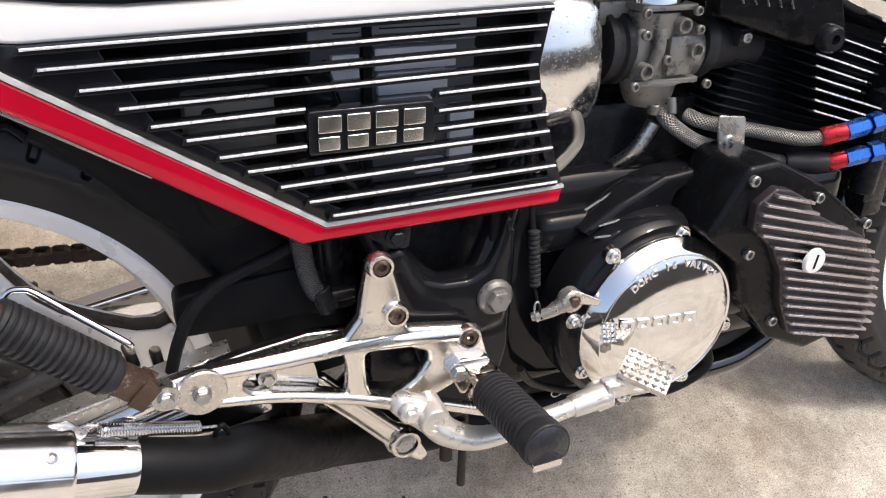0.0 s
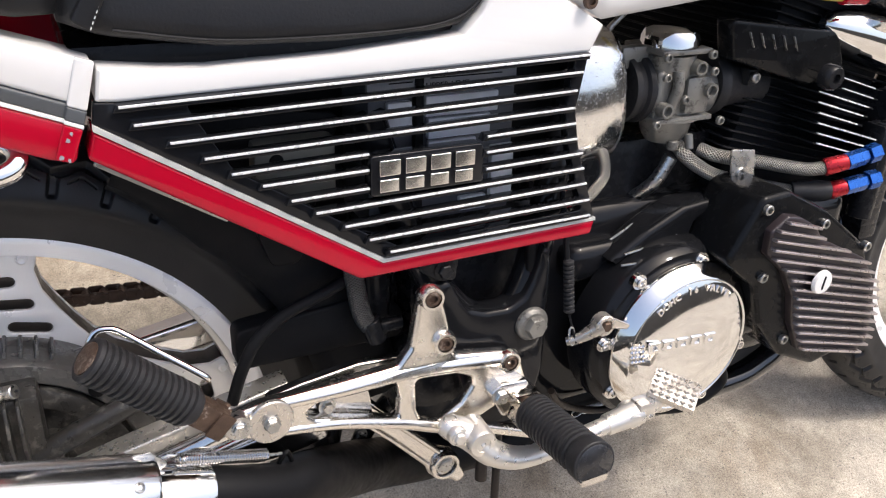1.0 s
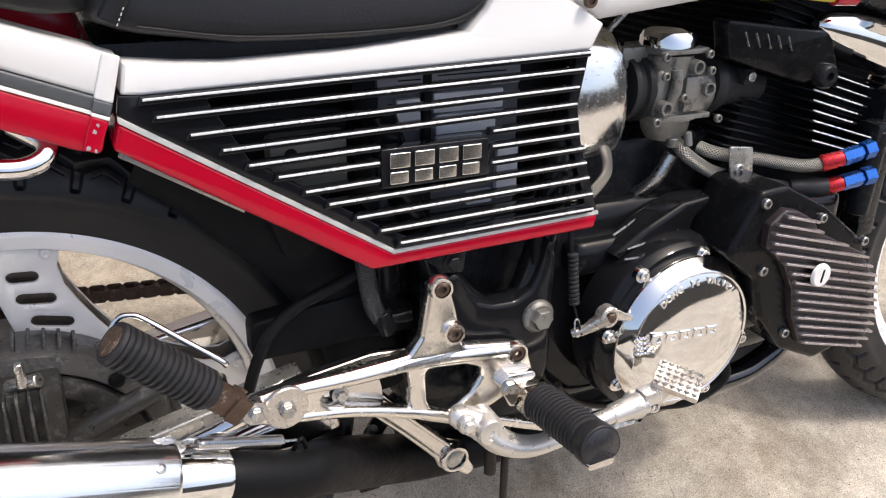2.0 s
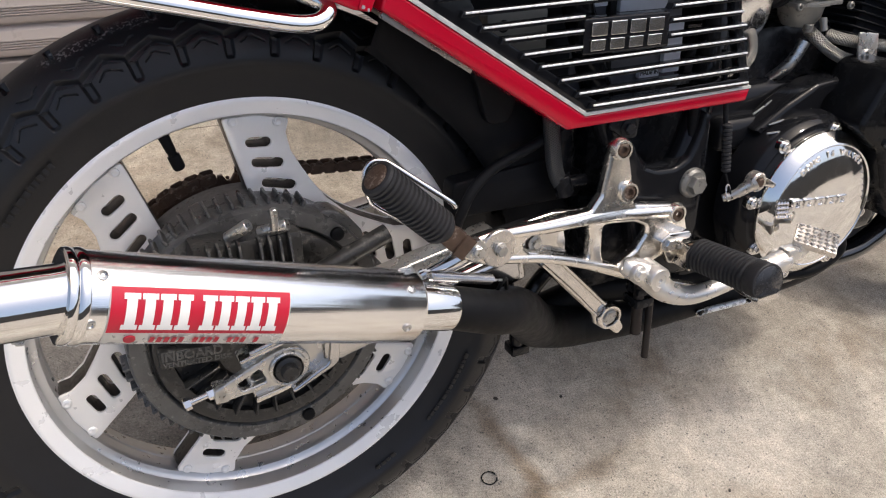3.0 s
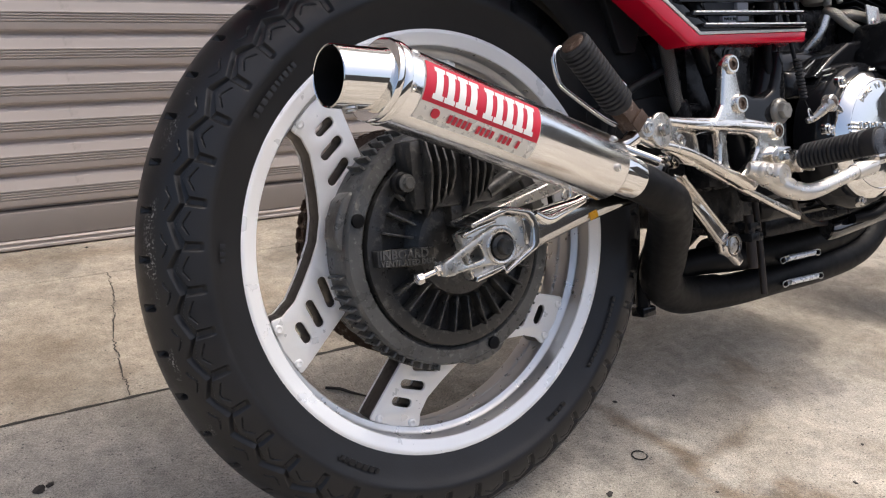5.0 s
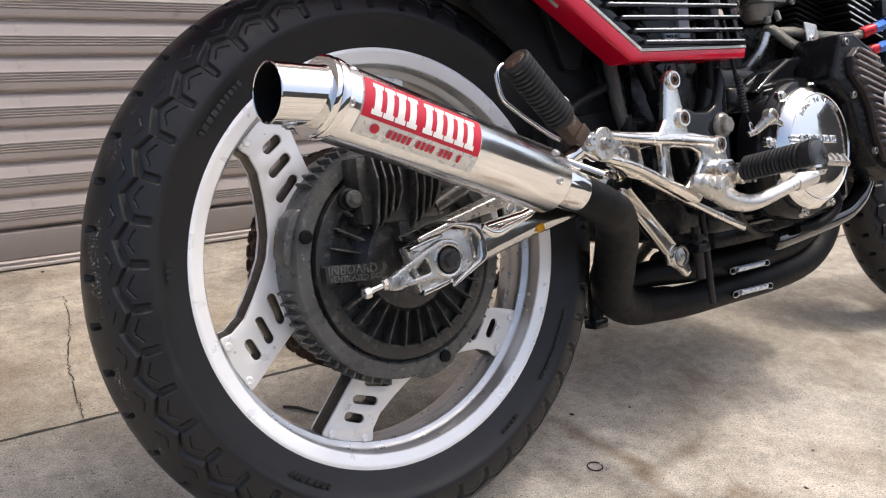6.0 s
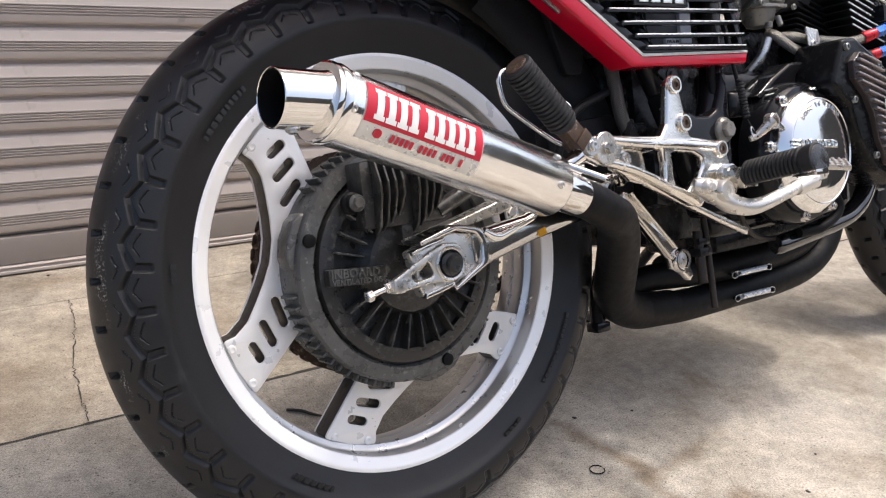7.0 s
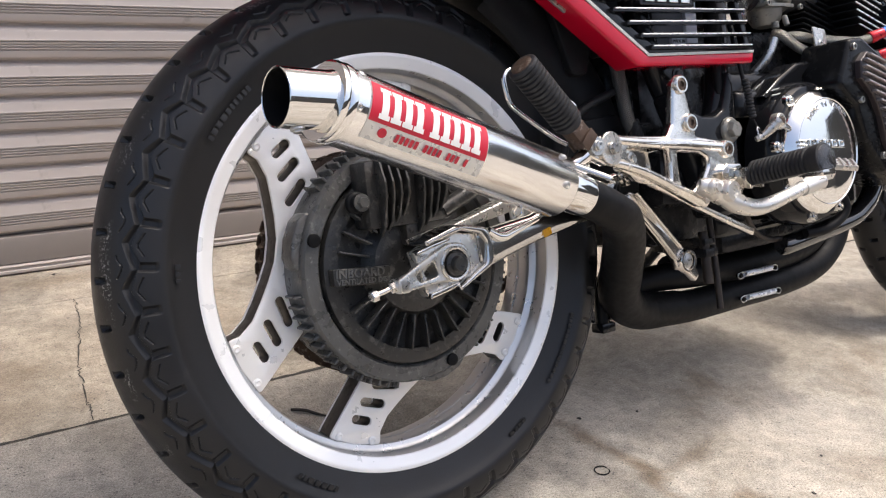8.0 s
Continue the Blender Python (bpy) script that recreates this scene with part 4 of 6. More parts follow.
part("axle", rod((0, -0.13, 0), (0, 0.12, 0), 0.010), STEEL, arm)
# amber reflection on the arm, painted as a thin coloured patch
part("warning_label", plate(rounded([(0.128, 0.0205), (0.139, 0.0235), (0.141, 0.0155), (0.130, 0.0120)], 0.001), -0.1322, -0.1300, 0.0002), AMBER, arm, "small amber patch painted for a reflection")
part("swingarm_far_side", plate(rounded([(-0.05, 0.02), (0.06, 0.03), (0.40, 0.094), (0.42, 0.055), (0.06, -0.01), (-0.05, -0.02)], 0.006), 0.105, 0.135, 0.008, res=3), CHROME, bike)
sprocket = part("rear_sprocket", plate([polar(0.128 + (0.004 if k % 4 in (1, 2) else -0.003), 360 * k / 192) for k in range(192)], 0.062, 0.068, 0.0006, [disc_loop(0, 0, 0.06, 40)] + [slot(*polar(0.100, a), 0.040, 0.020, radians(a + 90)) for a in (18, 78, 138, 198, 258, 318)]), RUSTY, bike, "toothed steel rear sprocket")


def chain(a, b, count, depth):
    out = []
    for k in range(count):
        t = (k + 0.5) / count
        p = Vector(a).lerp(Vector(b), t)
        d = Vector(b) - Vector(a)
        ang = -math.atan2(d.z, d.x)
        out.append(moved(join(block(-0.0075, 0.0075, -0.0085, -0.0060, -0.0065, 0.0065, 0.002, 1), block(-0.0075, 0.0075, 0.0060, 0.0085, -0.0065, 0.0065, 0.002, 1), rod((0.007, -0.009, 0), (0.007, 0.009, 0), 0.0045, seg=10)), Matrix.Translation(p) @ Matrix.Rotation(ang, 4, "Y")))
    return out


chain_ob = part("drive_chain", rod((0.0, 0.064, 0.128), (0.002, 0.066, 0.128), 0.002), RUSTY, bike, "oily drive chain on the far side of the wheel")
for bm in chain((0.01, 0.065, 0.132), (0.43, 0.065, 0.100), 26, 0) + chain((-0.005, 0.065, -0.132), (0.43, 0.065, 0.0), 28, 0) + [b for a in range(95, 265, 7) for b in chain(Vector((polar(0.132, a)[0], 0.065, polar(0.132, a)[1])), Vector((polar(0.132, a + 7)[0], 0.065, polar(0.132, a + 7)[1])), 1, 0)]:
    part("chain_link", bm, RUSTY, chain_ob)

# ---- silencer ----
CAN_A, CAN_B = Vector((-0.1790, -0.2202, 0.1666)), Vector((0.1050, -0.1835, 0.0704))
cd = (CAN_B - CAN_A).normalized()
cl = (CAN_B - CAN_A).length
silencer = part("silencer", spin([(0.008, 0.0), (0.008, 0.0335), (0.012, 0.0340), (cl - 0.003, 0.0340), (cl, 0.0325), (cl, 0.0)], CAN_A, cd, 72), CAN, bike, "bright chromed silencer can with a red label")
part("end_cap", spin([(0.0170, 0.0340), (0.0160, 0.0354), (0.0130, 0.0358), (0.0105, 0.0349), (0.0095, 0.0341), (0.0080, 0.0352), (0.0055, 0.0354), (0.0030, 0.0346), (0.0022, 0.0325), (0.0026, 0.0275), (0.0026, 0.0)], CAN_A, cd, 72), CHROME, silencer, "polished rolled end cap")
TIP_A, TIP_B = Vector((-0.2190, -0.2262, 0.1684)), Vector((-0.1660, -0.2218, 0.1642))
td = (TIP_B - TIP_A).normalized()
part("outlet_tip", spin([(0.0, 0.0232), (-0.0006, 0.0238), (0.0, 0.0246), (0.0018, 0.0249), (0.044, 0.0249), (0.050, 0.0258), (0.057, 0.0276), (0.060, 0.0276), (0.060, 0.0232), (0.0, 0.0232)], TIP_A, td, 64), CHROME, silencer, "chromed outlet tip")
part("inner_tube", spin([(0.001, 0.0229), (0.030, 0.0226), (0.032, 0.0150), (0.022, 0.0145), (0.021, 0.0130), (0.055, 0.0130), (0.056, 0.0)], TIP_A, td, 40), DARK, silencer, "sooty inner tube")
part("tip_bolt", hex_bolt(TIP_A + td * 0.014 + Vector((0.0, -0.004, -0.0245)), (0, -0.2, -1), 0.0042, 0.004), STEEL, silencer)


def on_can(s, ang, lift=0.0):
    """A place on the can: s metres from its tail, ang degrees round it from the outward side upward."""
    u = Vector((0, -1, 0))
    u = (u - cd * u.dot(cd)).normalized()
    w = u.cross(cd)
    if w.z < 0:
        w = -w
    n = u * math.cos(radians(ang)) + w * math.sin(radians(ang))
    return CAN_A + cd * s + n * (0.0340 + lift), n


for s, a in ((0.024, 52), (0.018, -8), (0.285, 52), (0.283, -8), (0.020, 140), (0.284, 140)):
    p, n = on_can(s, a)
    part("rivet", spin([(0, 0), (0, 0.0042), (0.0012, 0.0038), (0.0018, 0.0022), (0.001, 0.0015), (0.001, 0)], p - n * 0.0003, n, 16), STEEL, silencer)


def wrapped(s0, s1, a0, a1, lift, ns=10, na=8):
    bm = bmesh.new()
    rows = [[bm.verts.new(on_can(s0 + (s1 - s0) * i / ns, a0 + (a1 - a0) * j / na, lift)[0]) for j in range(na + 1)] for i in range(ns + 1)]
    for i in range(ns):
        for j in range(na):
            bm.faces.new((rows[i][j], rows[i + 1][j], rows[i + 1][j + 1], rows[i][j + 1]))
    return bm


LS0, LS1 = 0.0295, 0.1650
LOW, TOP = -19, 39
part("label", wrapped(LS0 - 0.001, LS1 + 0.001, -47, TOP + 1, 0.0004, 10, 14), LABEL_SILVER, silencer, "silver sticker backing")
part("label_field", wrapped(LS0, LS1, LOW, TOP, 0.0009, 10, 12), LABEL_RED, silencer, "red label field")
# plain shapes where the maker's name stands: two groups of tall blocks, each with a foot
wide = (LS1 - LS0 - 0.016) / 9.45
for k in range(9):
    s0 = LS0 + 0.008 + wide * (k + (0.45 if k > 3 else 0))
    part("label_mark", wrapped(s0 + wide * 0.20, s0 + wide * 0.78, LOW + 6, TOP - 7, 0.0013, 3, 8), LABEL_WHITE, silencer, "plain white shape")
    part("label_mark", wrapped(s0 + wide * 0.04, s0 + wide * 0.94, LOW + 6, LOW + 13, 0.0014, 3, 3), LABEL_WHITE, silencer, "plain white shape")
    part("label_mark", wrapped(s0 + wide * 0.04, s0 + wide * 0.94, TOP - 14, TOP - 7, 0.0014, 3, 3), LABEL_WHITE, silencer, "plain white shape")
for k in range(16):
    s0 = LS0 + 0.032 + 0.0054 * k
    if k in (5, 10, 14):
        continue
    part("label_bar", wrapped(s0, s0 + 0.0036, LOW - 18, LOW - 6, 0.0016, 2, 3), LABEL_RED, silencer, "small dark red bar")
p, n = on_can(LS0 + 0.018, LOW - 11.5, 0.0006)
part("label_dot", spin([(0, 0.0), (0.0012, 0.0), (0.0012, 0.0042), (0.0, 0.0042)], p, n, 20), LABEL_RED, silencer, "small round red mark")

band = part("exhaust_joint", spin([(-0.002, 0.0), (-0.002, 0.0220), (0.002, 0.0228), (0.044, 0.0228), (0.047, 0.0222), (0.047, 0.0)], CAN_B, cd, 56), CHROME, bike, "chromed joint sleeve")
p, n = on_can(0.262, -104)
w_ = n.cross(cd).normalized()
part("hook_loop", tube([p - w_ * 0.004 - n * 0.001, p - w_ * 0.0055 + n * 0.006, p + n * 0.010, p + w_ * 0.0055 + n * 0.006, p + w_ * 0.004 - n * 0.001], 0.0014, 8), CHROME, silencer, "small chromed wire loop")
part("slip_bracket", plate(rounded([(0.096, 0.108), (0.112, 0.108), (0.124, 0.093), (0.112, 0.086)], 0.003), -0.1785, -0.1765, 0.0006), STEEL, band)
SP_A, SP_B = Vector((0.1300, -0.1760, 0.0925)), Vector((0.2007, -0.1694, 0.0699))
part("link_spring", coil(SP_A, SP_B, 0.0046, 33, 0.00100), POLISHED, band, "zinc-plated retaining spring")
part("spring_hook", tube([(0.102, -0.184, 0.1035), (0.110, -0.183, 0.1000), (0.113, -0.180, 0.0930), (0.117, -0.177, 0.0900), (0.119, -0.176, 0.0980), (0.124, -0.176, 0.1000), (0.131, -0.176, 0.0980)], 0.0015, 8), STEEL, band, "bent wire spring hook")
part("spring_hook", tube([SP_B - Vector((0.002, 0, 0)), SP_B.lerp(Vector((0.2141, -0.1660, 0.0638)), 0.6), (0.2141, -0.1660, 0.0645), (0.2165, -0.1640, 0.0600), (0.2140, -0.163, 0.0560)], 0.0013, 8), STEEL, band, "bent wire spring hook")
pp = CAN_B + cd * 0.044
elbow = part("exhaust_pipe", tube([pp, (0.1716, -0.1764, 0.0465), (0.2076, -0.1683, 0.0304), (0.2361, -0.1513, 0.0177), (0.2699, -0.1192, -0.0121), (0.3103, -0.0712, -0.0557), (0.3560, -0.0206, -0.1030), (0.420, 0.004, -0.1340), (0.500, 0.006, -0.1430)], [0.0215, 0.0218, 0.0228, 0.0250, 0.0267, 0.0282, 0.0288, 0.0282, 0.0260], 30, 8), PIPE_BLACK, bike, "matt black exhaust pipe with a wide downward bend")
part("spring_lug", tube([(0.212, -0.160, 0.048), (0.2145, -0.1655, 0.0600), (0.2195, -0.1655, 0.0640), (0.224, -0.160, 0.050)], 0.0022, 8), PIPE_BLACK, elbow)
low1 = part("header_pipe", tube([(0.42, 0.002, -0.134), (0.47, 0.004, -0.142), (0.545, 0.006, -0.147), (0.640, 0.008, -0.147), (0.775, 0.008, -0.146), (0.880, 0.008, -0.133), (0.945, 0.008, -0.095), (0.972, 0.008, -0.03), (0.985, 0.008, 0.10)], 0.0250, 22, 8), PIPE_BLACK, bike, "matt black header pipe under the engine")
low2 = part("header_pipe", tube([(0.39, 0.030, -0.112), (0.46, 0.022, -0.096), (0.56, 0.008, -0.098), (0.70, 0.008, -0.103), (0.84, 0.010, -0.096), (0.915, 0.012, -0.060), (0.95, 0.012, 0.02), (0.96, 0.012, 0.12)], [0.019, 0.020, 0.0225, 0.024, 0.024, 0.024, 0.024, 0.024], 22, 8), PIPE_BLACK, bike, "matt black header pipe under the engine")
for y in (0.06, 0.12):
    part("header_pipe", tube([(0.60, y * 0.8, -0.100), (0.66, y, -0.112), (0.74, y, -0.125), (0.86, y, -0.115), (0.925, y, -0.06), (0.955, y, 0.10)], 0.0225, 18, 8), PIPE_BLACK, bike, "matt black header pipe under the engine")
for a, b, own in (((0.640, -0.0225, -0.1120), (0.711, -0.0225, -0.1125), low2), ((0.642, -0.0235, -0.1500), (0.714, -0.0235, -0.1515), low1)):
    a, b = Vector(a), Vector(b)
    part("header_spring", coil(a, b, 0.0038, 40, 0.0011), BRIGHT, own, "bright short retaining spring")
    for p, s in ((a, -1), (b, 1)):
        part("spring_hook", tube([p + Vector((0.002 * s, -0.001, 0.003)), p + Vector((-0.004 * s, -0.001, 0.004)) + Vector((0.012 * s, 0, 0)), p + Vector((0.016 * s, 0, 0.002)), p + Vector((0.017 * s, 0, -0.003)), p + Vector((0.012 * s, -0.0005, -0.006)), p + Vector((0.001 * s, -0.0005, -0.003))], 0.0009, 8), STEEL, own)
        part("spring_lug", rod(p + Vector((0.011 * s, 0.008, -0.001)), p + Vector((0.011 * s, -0.003, -0.001)), 0.0032), PIPE_BLACK, own)

# ---- rear set: footrest plate, pegs and brake pedal ----
RS0, RS1 = -0.1620, -0.1480
footplate = part("footrest_plate", join(
    plate(rounded([(0.165, 0.110), (0.200, 0.1155), (0.268, 0.1130), (0.326, 0.1125), (0.339, 0.128), (0.3465, 0.178, 0.011), (0.357, 0.188, 0.011), (0.368, 0.176, 0.011), (0.375, 0.150), (0.383, 0.112), (0.436, 0.1065, 0.01), (0.454, 0.098, 0.012),
                   (0.466, 0.060), (0.458, 0.050), (0.432, 0.046), (0.412, 0.036), (0.396, 0.020), (0.379, 0.022), (0.318, 0.048), (0.270, 0.066), (0.228, 0.083), (0.196, 0.080), (0.168, 0.092)], 0.006), RS0, RS1, 0.0045,
          [rounded([(0.236, 0.0935), (0.250, 0.1005), (0.325, 0.0950), (0.3275, 0.080), (0.327, 0.0560), (0.246, 0.0850)], 0.005), rounded([(0.3445, 0.0925), (0.386, 0.0905), (0.402, 0.0840), (0.4030, 0.075), (0.3920, 0.0575), (0.370, 0.0420), (0.350, 0.0485), (0.346, 0.060)], 0.006)], 4),
    tube([(0.200, -0.158, 0.1105), (0.27, -0.1585, 0.1050), (0.330, -0.1585, 0.1030), (0.42, -0.1585, 0.0990), (0.440, -0.158, 0.0975)], [0.005, 0.0065, 0.007, 0.0075, 0.008], 14),
    plate([(0.235, 0.0800), (0.300, 0.0600), (0.385, 0.0300), (0.470, -0.0020), (0.508, -0.0170), (0.504, -0.0270), (0.455, -0.0065), (0.372, 0.0250), (0.300, 0.0535), (0.235, 0.0750)], -0.150, -0.138, 0.0030),
    tube([(0.205, -0.158, 0.0845), (0.27, -0.159, 0.0710), (0.34, -0.160, 0.0460), (0.385, -0.160, 0.0290)], [0.005, 0.0055, 0.006, 0.007], 14)), FOOT, bike, "worn chromed cast footrest plate")
for p in ((0.357, 0.176), (0.3705, 0.1285), (0.4405, 0.0955)):
    part("boss", spin([(0, 0), (0, 0.0125), (0.005, 0.0115), (0.007, 0.0105), (0.007, 0.0082), (0.003, 0.0078), (0.003, 0)], (p[0], RS0 + 0.002, p[1]), NEAR, 28), FOOT, footplate)
    part("socket_bolt", socket_bolt((p[0], RS0 - 0.001, p[1]), NEAR, 0.0072, 0.004), RUSTY, footplate, "rusty socket-head bolt")
part("hanger_washer", spin([(0, 0), (0, 0.0195), (0.0035, 0.0195), (0.0045, 0.0185), (0.0045, 0)], (0.206, -0.1615, 0.099), NEAR, 40), PAD, footplate, "large plain round washer")
part("hanger_bolt", hex_bolt((0.206, -0.166, 0.099), NEAR, 0.0066, 0.007, 1.1), CAST, footplate)
part("hinge_bolt", join(spin([(0, 0), (0, 0.0115), (0.008, 0.0105), (0.008, 0)], (0.1795, -0.1600, 0.1030), NEAR, 24), hex_bolt((0.1795, -0.168, 0.1030), NEAR, 0.0058, 0.005, 1.1)), STEEL, footplate)
part("mount_eye", join(spin([(0, 0), (0, 0.0125), (0.010, 0.0120), (0.012, 0.0105), (0.012, 0.0085), (0.007, 0.008), (0.007, 0)], Vector((0.279, -0.116, 0.0665)), NEAR, 26), hex_bolt(Vector((0.279, -0.116, 0.0665)) + Vector((0, -0.006, 0)), NEAR, 0.0058, 0.004, 1.1)), CHROME_WORN, footplate, "round exhaust mount behind the washer")
part("lug_bolt", hex_bolt((0.2600, -0.150, 0.0865), NEAR, 0.0055, 0.006, 1.5), STEEL, footplate)
part("lug_plate", plate(rounded([(0.238, 0.104), (0.298, 0.101), (0.304, 0.078), (0.306, 0.052), (0.27, 0.060), (0.240, 0.080)], 0.005), -0.147, -0.140, 0.001), CHROME_WORN, footplate)

for o in (footplate, *footplate.children):  # the casting cranks outward towards its rear end
    for v in o.data.vertices:
        v.co.y += float(np.interp(v.co.x, (0.20, 0.34), (-0.010, 0.0095)))
        v.co.z += float(np.interp(v.co.x, (0.200, 0.360, 0.440), (0.0055, 0.0, -0.0055)))

# folded pillion peg with its wire guard
PA, PB = Vector((0.1480, -0.1715, 0.1330)), Vector((0.0800, -0.1775, 0.1990))
pd = (PB - PA).normalized()
pl = (PB - PA).length
rows = [(0.0, 0.0), (0.0, 0.0130), (0.003, 0.0150)]
for k in range(15):
    s = 0.006 + k * 0.0057
    rows += [(s, 0.0150), (s + 0.0012, 0.0172), (s + 0.0038, 0.0172), (s + 0.0048, 0.0150)]
rows += [(pl - 0.004, 0.0172), (pl - 0.001, 0.0166), (pl, 0.0152), (pl, 0.0130), (pl - 0.001, 0.0125), (pl - 0.001, 0.0)]
peg2 = part("pillion_footpeg", spin(rows, PA, pd, 40), RUBBER, bike, "folded ribbed rubber pillion footpeg with a rusty hinge")
part("peg_end", spin([(0, 0.0), (0.0012, 0.0100), (0.0004, 0.0125), (-0.001, 0.0125)], PB, pd, 30), RUSTY, peg2, "rusty peg end")
h0 = PA - pd * 0.028
side = Vector((0, 1, 0))
part("hinge", moved(join(block(0, 0.030, -0.0095, 0.0095, -0.0105, 0.0105, 0.002), block(-0.003, 0.011, -0.0120, -0.0090, -0.0115, 0.0115, 0.0012), block(-0.003, 0.011, 0.0090, 0.0120, -0.0115, 0.0115, 0.0012)),
                          Matrix.Translation(h0) @ Matrix((pd, side, pd.cross(side))).transposed().to_4x4()), RUSTY, peg2, "rusty pressed-steel hinge")
wire = [(0.162, -0.166, 0.152), (0.157, -0.166, 0.1585), (0.130, -0.156, 0.1790), (0.106, -0.1465, 0.1970), (0.098, -0.1440, 0.2000), (0.090, -0.1425, 0.1990), (0.084, -0.1430, 0.1920), (0.083, -0.1440, 0.182), (0.086, -0.145, 0.166), (0.095, -0.146, 0.155), (0.140, -0.150, 0.124), (0.155, -0.155, 0.114)]
part("wire_guard", tube(wire, 0.0026, 10), CHROME, peg2, "bent chromed wire guard")
part("peg_stay", tube([(0.172, -0.166, 0.100), (0.150, -0.160, 0.088), (0.118, -0.150, 0.072)], 0.0085, 14), POLISHED, peg2)

# rider's peg
RA, RB_ = Vector((0.4490, -0.1840, 0.0510)), Vector((0.4480, -0.2860, 0.0650))
rd = (RB_ - RA).normalized()
rl = (RB_ - RA).length


rows = [(0.0, 0.0), (0.0, 0.0150), (0.002, 0.0165)]
for k in range(14):
    s = 0.005 + k * 0.0057
    rows += [(s, 0.0178), (s + 0.0010, 0.0200), (s + 0.0040, 0.0200), (s + 0.0050, 0.0178)]
rows += [(rl - 0.014, 0.0200), (rl - 0.012, 0.0206), (rl - 0.001, 0.0206), (rl, 0.0198), (rl, 0.0)]
bm = spin(rows, RA, rd, 44)
for v in bm.verts:  # flattened underside
    ax = RA + rd * (v.co - RA).dot(rd)
    if (v.co - ax).z < -0.011:
        v.co.z = ax.z - 0.011 + ((v.co - ax).z + 0.011) * 0.12

peg = part("rider_footpeg", bm, RUBBER, bike, "ribbed black rubber rider footpeg with a rounded top")
bm = spin([(-0.003, 0.0), (0.0006, 0.0), (0.0010, 0.0170), (0.0002, 0.0182), (-0.003, 0.0182)], RB_, rd, 36)
for v in bm.verts:
    v.co.z = max(v.co.z, RB_.z - 0.0105)
part("peg_end", bm, RUBBER_END, peg, "smooth worn peg end")
part("peg_core", block(RB_.x - 0.013, RB_.x + 0.013, RB_.y - 0.003, RB_.y + 0.03, RB_.z - 0.0190, RB_.z - 0.0115, 0.001), CHROME_WORN, peg, "worn steel peg core")
part("peg_core", rod(RA - rd * 0.02, RA + rd * 0.01, 0.0105), RUSTY, peg, "worn steel peg core")
part("hinge", join(plate(rounded([(0.417, 0.063), (0.430, 0.071), (0.458, 0.069), (0.469, 0.048), (0.457, 0.028), (0.432, 0.034)], 0.005), -0.161, -0.148, 0.002),
                   block(0.4345, 0.4385, -0.190, -0.152, 0.036, 0.064, 0.0015), block(0.4595, 0.4635, -0.190, -0.152, 0.036, 0.064, 0.0015), block(0.4345, 0.4635, -0.176, -0.152, 0.060, 0.064, 0.0015)), CHROME_WORN, peg, "worn chromed hinge bracket")
part("hinge_bolt", hex_bolt((0.4285, -0.160, 0.0588), NEAR, 0.0072, 0.007, 1.25), STEEL, peg)

# brake pedal, from its pivot round to the studded pad
pedal = part("brake_pedal", tube([(0.364, -0.165, 0.0480), (0.370, -0.169, 0.0460), (0.381, -0.174, 0.0410), (0.393, -0.179, 0.0330), (0.407, -0.189, 0.0190), (0.438, -0.199, 0.0118), (0.495, -0.205, 0.0220), (0.541, -0.208, 0.0330), (0.584, -0.210, 0.0440)], [0.0085, 0.0115, 0.0140, 0.0150, 0.0130, 0.0104, 0.0086, 0.0082, 0.0080], 22, 8), PEDAL, bike, "worn silver brake pedal with a studded pad")
part("pivot", join(spin([(0, 0), (0, 0.0150), (0.026, 0.0142), (0.029, 0.0125), (0.030, 0.0075), (0.0285, 0.0070), (0.0285, 0.0025), (0.0265, 0.0020), (0.0265, 0)], (0.393, -0.1665, 0.0368), NEAR, 36)), PEDAL, pedal, "round cast pedal hub")
part("pedal_lug", join(spin([(0, 0), (0, 0.0105), (0.022, 0.0100), (0.024, 0.0085), (0.024, 0)], (0.3735, -0.1610, 0.0440), NEAR, 28), hex_bolt((0.3730, -0.1845, 0.0440), NEAR, 0.0060, 0.005, 1.2)), PEDAL, pedal)
part("knuckle", join(rod((0.522, -0.206, 0.0270), (0.560, -0.209, 0.0350), 0.0105, 0.0125), rod((0.548, -0.218, 0.0300), (0.552, -0.196, 0.0350), 0.0095), block(0.552, 0.580, -0.2190, -0.2010, 0.0340, 0.0490, 0.004)), PEDAL, pedal, "lumpy cast knuckle under the pad")
pv = Vector((0.64, -0.75, -0.17)).normalized()
pu = (Vector((0.85, 0.45, 0.20)) - pv * pv.dot(Vector((0.85, 0.45, 0.20)))).normalized()
pn = pu.cross(pv)
if pn.z < 0:
    pn = -pn
pm = Matrix.Translation((0.5950, -0.2150, 0.0540)) @ Matrix((pv, pn.cross(pv), pn)).transposed().to_4x4()
part("pad", moved(block(-0.0235, 0.0235, -0.019, 0.018, -0.005, 0.003, 0.0025), pm), PAD, pedal, "cast studded pedal pad")
for i in range(6):
    for j in range(5):
        x, y = -0.0185 + 0.0074 * i, -0.0150 + 0.0074 * j
        part("stud", moved(spin([(0, 0.0036), (0.0022, 0.0018), (0.0022, 0)], (x, y, 0.0028), (0, 0, 1), 4), pm), PAD, pedal)

